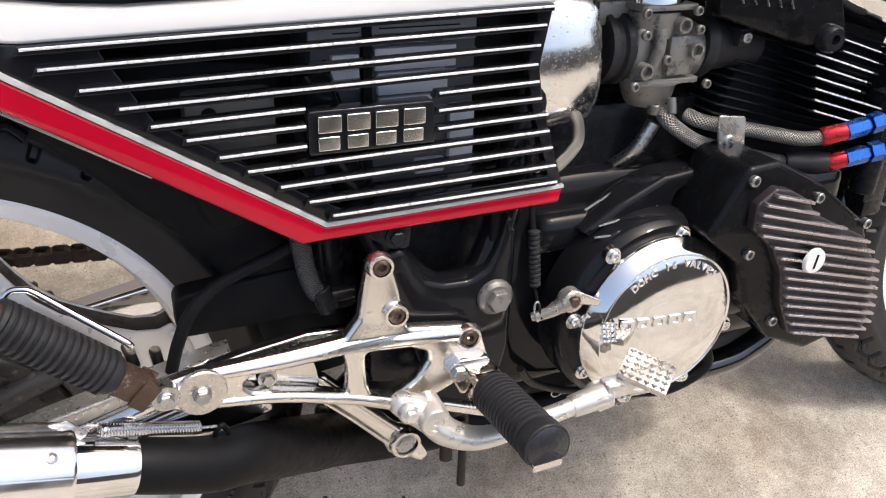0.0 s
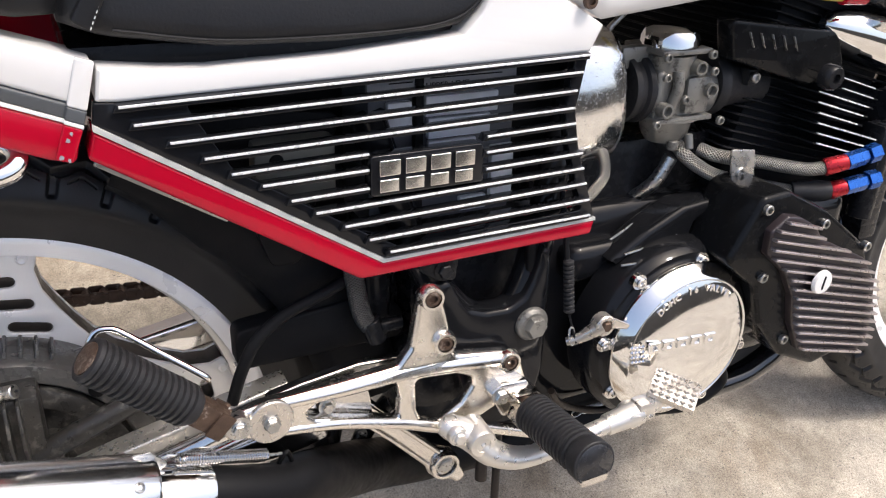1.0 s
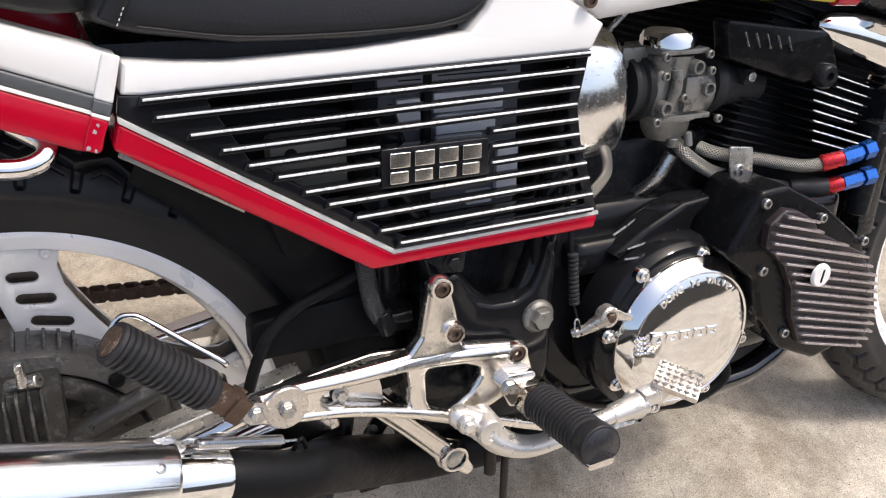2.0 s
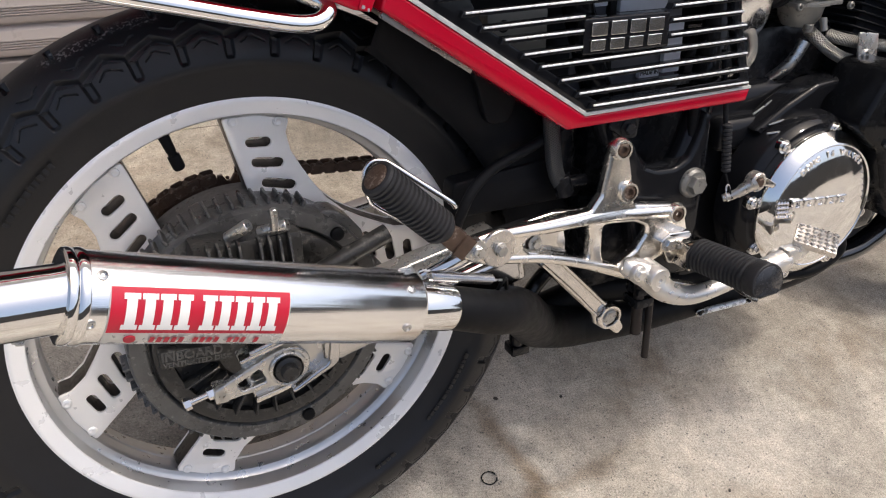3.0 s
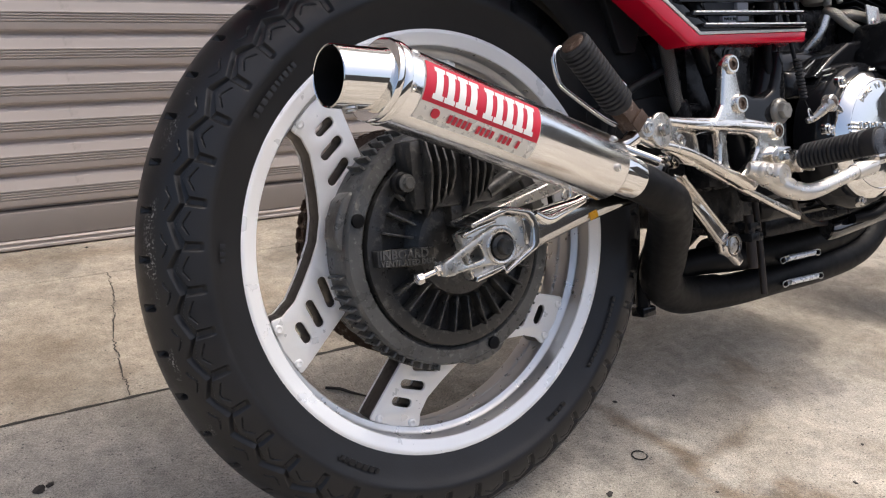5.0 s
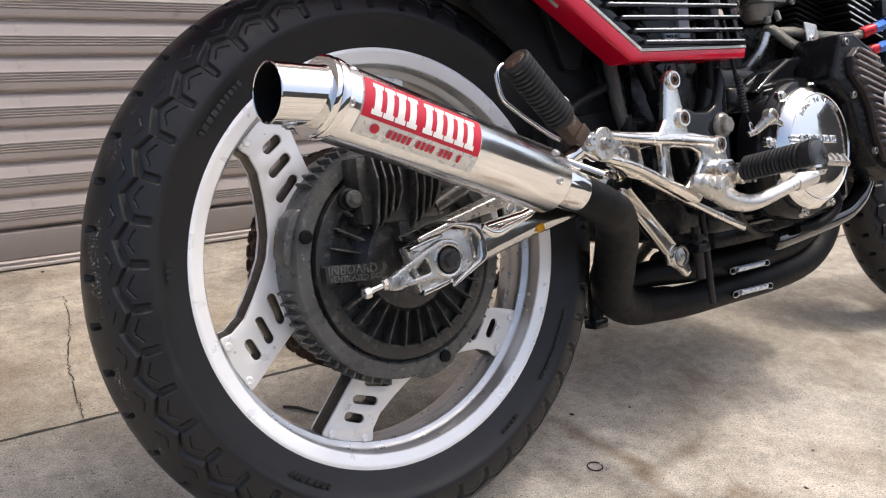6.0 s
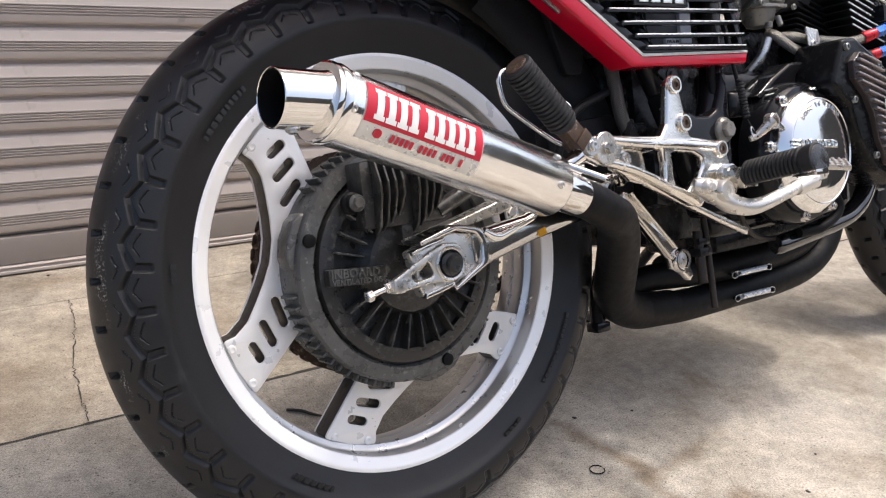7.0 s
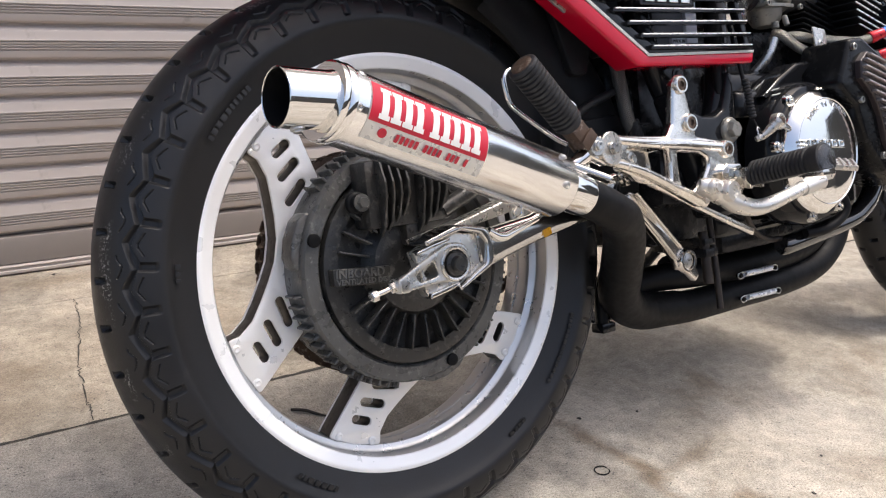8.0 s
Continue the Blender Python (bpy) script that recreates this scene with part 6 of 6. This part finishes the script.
for x, z in ((0.5825, 0.1480), (0.5472, 0.0852), (0.5651, 0.0235), (0.6212, -0.0204), (0.6918, -0.0127), (0.7356, 0.0411), (0.6598, 0.1584), (0.7300, 0.1080)):
    part("cover_screw", join(spin([(0, 0), (0, 0.0088), (0.006, 0.0082), (0.006, 0)], (x, -0.152, z), NEAR, 20), socket_bolt((x, -0.158, z), NEAR, 0.0058, 0.0045)), POLISHED, engine, "socket-head cover screw")


def arc_words(text, radius, a0, a1, size, y):
    out = []
    for k, ch in enumerate(text):
        if ch == " ":
            continue
        a = radians(a0 + (a1 - a0) * k / (len(text) - 1))
        m = Matrix.Translation((CC[0] + radius * math.cos(a), y, CC[1] + radius * math.sin(a))) @ Matrix.Rotation(-(a - math.pi / 2), 4, "Y") @ flat
        out.append(words(ch, size, m, 0.0008, "CENTER", 0.0003))
    return join(*out)


part("cover_lettering", arc_words("DOHC 16 VALVES", 0.0640, 132, 48, 0.0098, -0.1782), POLISHED, clutch, "raised curved lettering")
for k in range(5):  # plain raised shapes where the maker's name stands
    x, dz = 0.5830 + 0.0182 * k, -0.0014 * k
    part("raised_mark", plate(rounded([(x, 0.0915 + dz), (x + 0.0150, 0.0905 + dz), (x + 0.0150, 0.0790 + dz), (x, 0.0800 + dz)], 0.002), -0.1850, -0.1815, 0.0009, [rounded([(x + 0.0046, 0.0882 + dz), (x + 0.0106, 0.0878 + dz), (x + 0.0106, 0.0826 + dz), (x + 0.0046, 0.0830 + dz)], 0.001)]), CHROME, clutch, "plain raised bar")
for i in range(4):
    for j in range(4):
        part("raised_stud", spin([(0, 0.0026), (0.0016, 0.001), (0.0016, 0)], (0.5632 + 0.0046 * i + 0.0010 * j, -0.1820, 0.0905 - 0.0058 * j - 0.0006 * i), NEAR, 4), CHROME, clutch)
part("clutch_lever", join(tube([(0.5025, -0.156, 0.0985), (0.512, -0.162, 0.1030), (0.523, -0.169, 0.1130), (0.531, -0.174, 0.1195)], [0.0040, 0.0052, 0.0072, 0.0090], 12), spin([(0, 0), (0, 0.0112), (0.010, 0.0112), (0.0115, 0.0100), (0.0115, 0.0072), (0.0095, 0.0066), (0.0095, 0)], (0.5317, -0.166, 0.1195), NEAR, 28)), PAD, engine, "short worn clutch arm")
part("lever_boss", spin([(0, 0), (0, 0.0060), (0.004, 0.0058), (0.005, 0.0045), (0.005, 0)], (0.5317, -0.1750, 0.1195), NEAR, 6), RUSTY, engine, "dark lever pivot bolt")
part("lever_nose", plate(rounded([(0.530, 0.1290), (0.542, 0.1245), (0.5690, 0.1090), (0.5640, 0.1050), (0.545, 0.1105), (0.530, 0.1130)], 0.002), -0.1700, -0.1640, 0.0012), CHROME_WORN, engine, "bright bracket at the lever")
part("clutch_cable", join(tube([(0.497, -0.130, 0.260), (0.5025, -0.138, 0.205), (0.5045, -0.146, 0.16), (0.5055, -0.152, 0.128)], 0.0028, 10), tube([(0.5055, -0.152, 0.126), (0.507, -0.158, 0.112), (0.508, -0.165, 0.100)], 0.0012, 8)), DARK, engine)
rows = []
for k in range(12):
    rows += [(0.0045 * k, 0.0038), (0.0045 * k + 0.0012, 0.0054), (0.0045 * k + 0.0034, 0.0054), (0.0045 * k + 0.0044, 0.0038)]
part("cable_boot", spin([(0, 0)] + rows + [(0.055, 0.0)], (0.5055, -0.1515, 0.128), (-0.04, 0.12, 1), 16), RUBBER, engine, "ribbed black cable boot")
part("cable_clevis", tube([(0.5035, -0.158, 0.113), (0.5030, -0.161, 0.101), (0.5055, -0.162, 0.097), (0.5080, -0.161, 0.101), (0.5075, -0.158, 0.113)], 0.0011, 8, closed=True), STEEL, engine)
part("starter_cover", plate(rounded([(0.566, 0.158), (0.612, 0.186), (0.655, 0.2055), (0.706, 0.2100, 0.004), (0.692, 0.197), (0.672, 0.186), (0.667, 0.170), (0.655, 0.170), (0.640, 0.171), (0.61, 0.164), (0.58, 0.156)], 0.005), -0.128, -0.09, 0.006, res=4), CAST_GLOSS, engine, "gloss black upper case fairing")
# thin case ridges in pale metal stand in for highlights along the edges
part("case_ridge", tube([(0.583, -0.104, 0.1715), (0.625, -0.102, 0.190), (0.666, -0.100, 0.2050)], 0.0013, 8), CAST, engine)
part("case_ridge", tube([(0.583, -0.129, 0.1655), (0.615, -0.130, 0.170), (0.640, -0.129, 0.172), (0.652, -0.126, 0.178)], 0.0013, 8), CAST, engine)
part("case_ridge", tube([(0.575, -0.136, 0.158), (0.615, -0.150, 0.163), (0.650, -0.152, 0.164)], 0.0014, 8), CAST, engine)

# ribbed pulse cover
gen_loop = [(0.7080, 0.1960), (0.7280, 0.2100), (0.7460, 0.2060), (0.7720, 0.1920), (0.7840, 0.1760), (0.8600, 0.1400), (0.8880, 0.1060), (0.9000, 0.0600), (0.9020, 0.0290), (0.8860, 0.0140), (0.7900, 0.0390), (0.7680, 0.0770), (0.7580, 0.1150), (0.7400, 0.1450), (0.7090, 0.1710)]
gen = part("pulse_cover", plate(rounded(gen_loop, 0.004), -0.1960, -0.155, 0.003), RIB_BROWN, engine, "dark ribbed cover with worn bright ribs")


def span_at(loop, along, across, level):
    """Where a line at that level crosses an outline, as distances along it."""
    hits = []
    for i in range(len(loop)):
        a, b = Vector(loop[i - 1]), Vector(loop[i])
        da, db = a.dot(across) - level, b.dot(across) - level
        if da * db < 0:
            hits.append((a + (b - a) * (da / (da - db))).dot(along))
    return sorted(hits)


along = Vector((0.9635, -0.268))
across = Vector((0.268, 0.9635))
lv = [Vector(p).dot(across) for p in gen_loop]
k = 0
level = min(lv) + 0.005
while level < max(lv) - 0.003:
    h = span_at(gen_loop, along, across, level)
    if len(h) >= 2 and h[-1] - h[0] > 0.012:
        a, b = along * (h[0] + 0.001) + across * level, along * (h[-1] - 0.001) + across * level
        w = across * 0.0014
        part("rib", plate([a - w, b - w, b + w, a + w], -0.2035, -0.1950, 0.0012), RIB_EDGE, gen, "worn bright rib")
    level += 0.0098
part("inspection_cap", join(spin([(0, 0), (0, 0.0135), (0.003, 0.0130), (0.004, 0.0120), (0.004, 0)], (0.7870, -0.2030, 0.1295), NEAR, 32)), LABEL_WHITE, gen, "pale round screw cap")
part("cap_slot", moved(block(-0.0011, 0.0011, -0.0005, 0.0005, -0.0075, 0.0075, 0), Matrix.Translation((0.7870, -0.2072, 0.1295)) @ Matrix.Rotation(radians(8), 4, "Y")), DARK, gen)
part("pulse_case", plate(rounded([(0.665, 0.165), (0.700, 0.230), (0.735, 0.232), (0.80, 0.20), (0.87, 0.15), (0.90, 0.09), (0.90, 0.02), (0.83, 0.005), (0.775, 0.03), (0.73, 0.08), (0.71, 0.13)], 0.012), -0.186, -0.11, 0.006), CASE_DEEP, engine, "black outer case")
for x, z in ((0.7050, 0.2176), (0.7920, 0.1890), (0.7172, 0.1408), (0.7690, 0.0552), (0.868, 0.150)):
    part("case_screw", socket_bolt((x, -0.184, z), NEAR, 0.0055, 0.007), CAST, engine, "dull socket-head screw")
part("radiator_hose", tube([(0.720, -0.135, 0.02), (0.74, -0.14, -0.02), (0.70, -0.135, -0.045), (0.66, -0.12, -0.05)], 0.008, 12), DARK, engine)
part("oil_hose", tube([(0.700, -0.150, 0.055), (0.722, -0.155, 0.035), (0.715, -0.150, 0.005), (0.69, -0.14, -0.01)], 0.005, 12), BRAID, engine)
part("sump", join(block(0.56, 0.83, -0.045, 0.10, -0.070, -0.035, 0.012), block(0.60, 0.70, 0.02, 0.10, -0.085, -0.06, 0.008)), CASE_BLACK, engine, "black sump")

# cylinders: a stack of tilted fins
cyl_tilt = Matrix.Translation((0.80, 0, 0.195)) @ Matrix.Rotation(radians(15), 4, "Y")
part("cylinder_block", moved(block(-0.075, 0.115, -0.092, 0.20, -0.02, 0.235, 0.01), cyl_tilt), FIN_BLACK, engine, "black cylinder block")
for k in range(20):
    z = 0.026 + 0.0090 * k
    part("cooling_fin", moved(block(-0.090, 0.130, -0.100, 0.21, z, z + 0.0026, 0.001, 1), cyl_tilt), FIN_BLACK, engine)
for k in range(-2, 6):  # outer fins with polished edges
    xa, za = 0.794 + 0.0026 * k + (0.036 if k < 0 else 0), 0.3175 - 0.01125 * k - (0.0107 if k < 0 else 0)
    xb = (0.8743, 0.869, 0.8634, 0.900, 0.900, 0.900)[k] if k >= 0 else 0.878
    zb = za - 0.298 * (xb - xa)
    w = 0.0009 if k >= 0 else 0.0007
    part("cooling_fin", plate([(xa - 0.004, za - w), (xb + 0.01, zb - 0.003 - w), (xb + 0.01, zb - 0.003 + w), (xa - 0.004, za + w)], -0.1435, -0.095, 0.0005), FIN_BLACK, engine)
    part("fin_edge", plate([(xa, za - w), (xb, zb - w), (xb, zb + w), (xa, za + w)], -0.1455, -0.1430, 0.0004), BRIGHT, engine, "polished fin edge")
part("head_cover", moved(block(-0.095, 0.135, -0.125, 0.215, 0.215, 0.275, 0.016, 3), cyl_tilt), CASE_BLACK, engine, "black cylinder head")
part("cam_cover", moved(spin([(0, 0), (0, 0.036), (0.004, 0.040), (0.05, 0.040), (0.06, 0.036), (0.06, 0)], (0.115, -0.125, 0.262), NEAR, 40), cyl_tilt), CHROME, engine, "chromed round cam end cover")
part("cam_cover_bar", tube([(0.816, -0.112, 0.3790), (0.826, -0.112, 0.3770), (0.858, -0.110, 0.3690), (0.93, -0.108, 0.3500), (1.00, -0.108, 0.3300)], [0.005, 0.014, 0.023, 0.030, 0.032], 32), CHROME, engine, "chromed cam cover")
part("head_plug", join(spin([(0, 0), (0, 0.0135), (0.010, 0.0130), (0.013, 0.0105), (0.013, 0.0050), (0.008, 0.0045), (0.008, 0)], (0.8020, -0.1420, 0.3320), NEAR, 28)), CASE_BLACK, engine, "black head plug")
part("yellow_lead", tube([(0.62, -0.110, 0.436), (0.66, -0.130, 0.422), (0.70, -0.140, 0.4165), (0.75, -0.142, 0.4155), (0.79, -0.140, 0.4115), (0.81, -0.138, 0.410)], 0.0055, 12), YELLOW, engine, "yellow plug lead")
part("red_cap", rod((0.802, -0.140, 0.4105), (0.833, -0.140, 0.409), 0.0085), RED_PAINT, engine, "red plug cap")
for k in range(5):  # raised slanting ribs on the head, pale to paint their edge highlights
    x, z = 0.7030 + 0.0152 * k, 0.3785 - 0.0019 * k
    part("head_rib", plate([(x, z), (x + 0.0010, z), (x + 0.0090, z - 0.0150), (x + 0.0080, z - 0.0150)], -0.1265, -0.12, 0.0003), CAST, engine, "raised slanting rib, pale for its highlight")
part("head_side", plate(rounded([(0.680, 0.392), (0.830, 0.372), (0.850, 0.330), (0.800, 0.318), (0.690, 0.352)], 0.006), -0.1240, -0.10, 0.003), CASE_DEEP, engine, "deep black head side")

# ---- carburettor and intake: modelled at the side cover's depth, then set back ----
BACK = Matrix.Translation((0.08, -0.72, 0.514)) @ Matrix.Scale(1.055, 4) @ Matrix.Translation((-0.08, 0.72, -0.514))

carb = part("carburettor", join(block(0.588, 0.640, -0.138, -0.090, 0.303, 0.352, 0.006, 3), block(0.618, 0.646, -0.145, -0.095, 0.310, 0.345, 0.004, 2), spin([(0, 0), (0, 0.024), (0.020, 0.0265), (0.022, 0.0265), (0.022, 0)], (0.612, -0.118, 0.342), (0, 0, 1), 28), rod((0.575, -0.112, 0.330), (0.665, -0.112, 0.324), 0.025, seg=32), tube([(0.606, -0.143, 0.352), (0.607, -0.144, 0.335), (0.604, -0.141, 0.318)], 0.0055, 10)), CARB, bike, "dull cast carburettor with a chromed cap")
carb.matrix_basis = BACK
part("float_bowl", moved(join(spin([(0, 0), (0, 0.034), (0.003, 0.034), (0.004, 0.028), (0.020, 0.025), (0.030, 0.019), (0.032, 0.012), (0.032, 0)], (0, 0, 0), (0, 0, -1), 24), block(-0.036, 0.036, -0.030, 0.03, -0.003, 0.003, 0.0015)), Matrix.Translation((0.6200, -0.118, 0.3050)) @ Matrix.Diagonal((0.95, 0.85, 0.85, 1))), CARB, carb, "cast float bowl")
part("drain_screw", join(rod((0.618, -0.135, 0.283), (0.618, -0.135, 0.274), 0.0055), rod((0.630, -0.142, 0.290), (0.630, -0.146, 0.276), 0.004)), CARB, carb)
part("cap_flange", join(block(0.583, 0.641, -0.146, -0.088, 0.3660, 0.3715, 0.0025, 2)), CARB, carb)
part("chrome_cap", spin([(0, 0.0275), (0.008, 0.0272), (0.014, 0.0240), (0.0175, 0.016), (0.0185, 0)], (0.611, -0.120, 0.3715), (0, 0, 1), 36), CHROME, carb, "chromed carburettor cap")
for x, z, r in ((0.594, 0.3170, 0.0070), (0.6270, 0.3540, 0.0070), (0.6440, 0.3320, 0.0072)):
    part("carb_port", spin([(0, 0), (0, r), (0.010, r * 0.95), (0.010, r * 0.68), (0.004, r * 0.62), (0.004, 0)], (x, -0.140, z), NEAR, 22), CARB, carb)
for x, z in ((0.6130, 0.3260), (0.588, 0.3480), (0.583, 0.3050), (0.660, 0.3020), (0.586, 0.3660), (0.638, 0.3660), (0.643, 0.3500)):
    part("carb_screw", socket_bolt((x, -0.1475, z), NEAR, 0.0042, 0.004), CARB, carb)
part("link_rail", block(0.557, 0.60, -0.122, -0.108, 0.352, 0.372, 0.003), CARB, carb)
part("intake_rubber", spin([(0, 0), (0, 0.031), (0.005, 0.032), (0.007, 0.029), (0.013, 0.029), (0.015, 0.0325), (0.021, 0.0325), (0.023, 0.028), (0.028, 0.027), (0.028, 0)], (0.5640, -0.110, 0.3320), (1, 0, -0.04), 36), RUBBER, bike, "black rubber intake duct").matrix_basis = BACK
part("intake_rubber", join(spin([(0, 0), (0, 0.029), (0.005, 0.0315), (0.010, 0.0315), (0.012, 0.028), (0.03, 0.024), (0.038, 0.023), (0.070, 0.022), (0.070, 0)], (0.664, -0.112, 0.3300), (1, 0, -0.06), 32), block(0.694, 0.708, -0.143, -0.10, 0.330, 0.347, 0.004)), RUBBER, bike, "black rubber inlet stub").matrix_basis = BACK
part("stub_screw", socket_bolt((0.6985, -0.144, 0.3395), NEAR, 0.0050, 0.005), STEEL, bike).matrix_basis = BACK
funnel = bmesh.new()
prev = None
for i in range(25):
    a = radians(-100 + 200 * i / 24)
    row = []
    for x0, x1, r in ((0.488, 0.500, 0.056), (0.510, 0.512, 0.0585), (0.556, 0.536, 0.0580), (0.564, 0.545, 0.0535), (0.560, 0.541, 0.046)):
        x = x0 + (x1 - x0) * (i / 24)
        row.append(funnel.verts.new((x, -0.1120 + (0.056 - r) - 0.0290 * math.cos(a), 0.3290 + (r + 0.0050) * math.sin(a))))
    if prev:
        for k in range(4):
            funnel.faces.new((prev[k], row[k], row[k + 1], prev[k + 1]))
    prev = row
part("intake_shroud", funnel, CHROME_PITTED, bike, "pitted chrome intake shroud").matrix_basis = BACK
part("airbox", block(0.46, 0.540, -0.060, 0.08, 0.27, 0.385, 0.01), DARK, bike, "dark air box")
part("drain_hose", tube([(0.628, -0.125, 0.262), (0.615, -0.12, 0.235), (0.60, -0.10, 0.21)], 0.007, 12), STEEL, carb)
part("cable", tube([(0.555, -0.10, 0.385), (0.575, -0.105, 0.41), (0.60, -0.10, 0.45)], 0.003, 10), STEEL, carb)
part("overflow_tube", tube([(0.545, -0.085, 0.290), (0.563, -0.098, 0.268), (0.569, -0.100, 0.247), (0.564, -0.100, 0.233), (0.545, -0.098, 0.215), (0.52, -0.09, 0.20)], 0.0055, 12), BRAID, bike, "pale braided breather tube")
part("engine_top", block(0.50, 0.74, -0.070, 0.12, 0.16, 0.265, 0.015), CASE_BLACK, engine)

# braided oil lines with anodised fittings
HY = -0.138
for pts, tail_pts in ((((0.6990, -0.0900, 0.2510), (0.7040, -0.1050, 0.2490), (0.7270, -0.1120, 0.2440), (0.7550, -0.1220, 0.2400), (0.7800, -0.1350, 0.2360), (0.7990, -0.1460, 0.2340), (0.8160, -0.1560, 0.2370)),
                       ((0.8130, -0.1545, 0.2368), (0.8350, -0.1630, 0.2430), (0.8580, -0.1680, 0.2495), (0.8700, -0.1700, 0.2525))),
                      (((0.6710, -0.0850, 0.2570), (0.6690, -0.1000, 0.2510), (0.6830, -0.1040, 0.2400), (0.7000, -0.1080, 0.2300), (0.7200, -0.1120, 0.2230), (0.7620, -0.1220, 0.2120), (0.7950, -0.1360, 0.2060)),
                       ((0.8290, -0.1550, 0.2085), (0.8450, -0.1610, 0.2130), (0.8700, -0.1660, 0.2180), (0.8820, -0.1690, 0.2205)))):
    line = part("oil_line", tube(pts, 0.0073, 18, 8), BRAID, bike, "steel-braided oil line with red and blue fittings")
    a, b, c, d = [Vector(q) for q in tail_pts]
    part("hose_nut", spin([(0, 0), (0, 0.0085), (0.003, 0.0097), ((b - a).length, 0.0088), ((b - a).length, 0)], a, b - a, 10), RED_ANOD, line, "red anodised hose nut")
    part("hose_fitting", join(spin([(0, 0), (0, 0.0092), ((c - b).length - 0.004, 0.0092), ((c - b).length, 0.0075), ((c - b).length, 0)], b, c - b, 6), spin([(0, 0), (0, 0.0102), ((d - c).length, 0.0102), ((d - c).length, 0)], c + (d - c) * 0.1, d - c, 6)), BLUE_ANOD, line, "blue anodised hexagon fitting")
part("rubber_sleeve", spin([(0, 0), (0, 0.0100), (0.008, 0.0118), (0.030, 0.0115), (0.0412, 0.0100), (0.0412, 0)], (0.792, -0.137, 0.207), (0.037, -0.018, 0.002), 20), RUBBER, bike, "black rubber hose sleeve")
part("hose_clamp", join(plate(rounded([(0.708, 0.26), (0.741, 0.256), (0.751, 0.204), (0.717, 0.21)], 0.003), -0.1255, -0.1225, 0.001), socket_bolt((0.7250, -0.125, 0.2330), NEAR, 0.0062, 0.003)), ADJUSTER, bike, "aluminium hose clamp with one screw")
part("oil_cooler_end", join(rod((0.912, HY, 0.16), (0.918, HY, 0.26), 0.014), block(0.905, 0.935, -0.15, -0.12, 0.15, 0.27, 0.006)), CASE_BLACK, bike, "black oil cooler end tank")
part("oil_cooler", block(0.935, 0.965, -0.13, 0.13, 0.12, 0.30, 0.006), CASE_BLACK, bike, "black oil cooler")

# ---- front wheel, turned a little ----
STEER = pose(1.415, MID, -0.004, 0, 0, -6)
front = part("front_wheel", spin([(-0.028, 0.236), (-0.030, 0.233), (-0.024, 0.214), (-0.02, 0.21), (0.02, 0.21), (0.024, 0.214), (0.030, 0.233), (0.028, 0.236), (0, 0.222), (-0.028, 0.236)], (0, 0, 0), (0, 1, 0), 96), RIM, bike, "silver front wheel with a black tyre")
front.matrix_basis = STEER
add_mesh("tyre", tyre_mesh(0.268, 0.049, 0.050, 2.25, 44, 20, 1.46, 95), front, label="black front tyre")
for a in (30, 150, 270):
    part("spoke", plate(rounded([polar(0.213, a - 14), polar(0.213, a + 14), polar(0.05, a + 30), polar(0.05, a - 30)], 0.005), -0.012, 0.012, 0.003), ALLOY, front)
for y in (-0.09, 0.09):
    part("fork_leg", rod((0, y, -0.01), (-0.16, y, 0.50), 0.020), POLISHED, front, "polished fork leg")
part("axle", rod((0, -0.1, 0), (0, 0.1, 0), 0.010), STEEL, front)
leg = part("centre_stand", tube([(0.420, 0.010, -0.020), (0.372, 0.004, -0.050), (0.342, 0.000, -0.090), (0.338, 0.000, -0.138)], 0.0105, 14), GLOSS_BLACK, bike, "black folded centre stand leg")
part("stand_foot", block(0.326, 0.352, -0.012, 0.012, -0.150, -0.136, 0.003), GLOSS_BLACK, leg)
part("stand_bolt", hex_bolt((0.341, -0.010, -0.066), NEAR, 0.006, 0.006), STEEL, leg)
stand = part("side_stand", tube([(0.60, 0.10, -0.05), (0.64, 0.225, -0.135), (0.688, 0.357, -0.2150)], 0.010, 14), GLOSS_BLACK, bike, "black side stand on the far side")
part("stand_foot", moved(block(-0.03, 0.03, -0.02, 0.02, -0.003, 0.003, 0.0015), Matrix.Translation((0.688, 0.366, -0.2195)) @ Matrix.Rotation(radians(LEAN), 4, "X")), GLOSS_BLACK, stand)
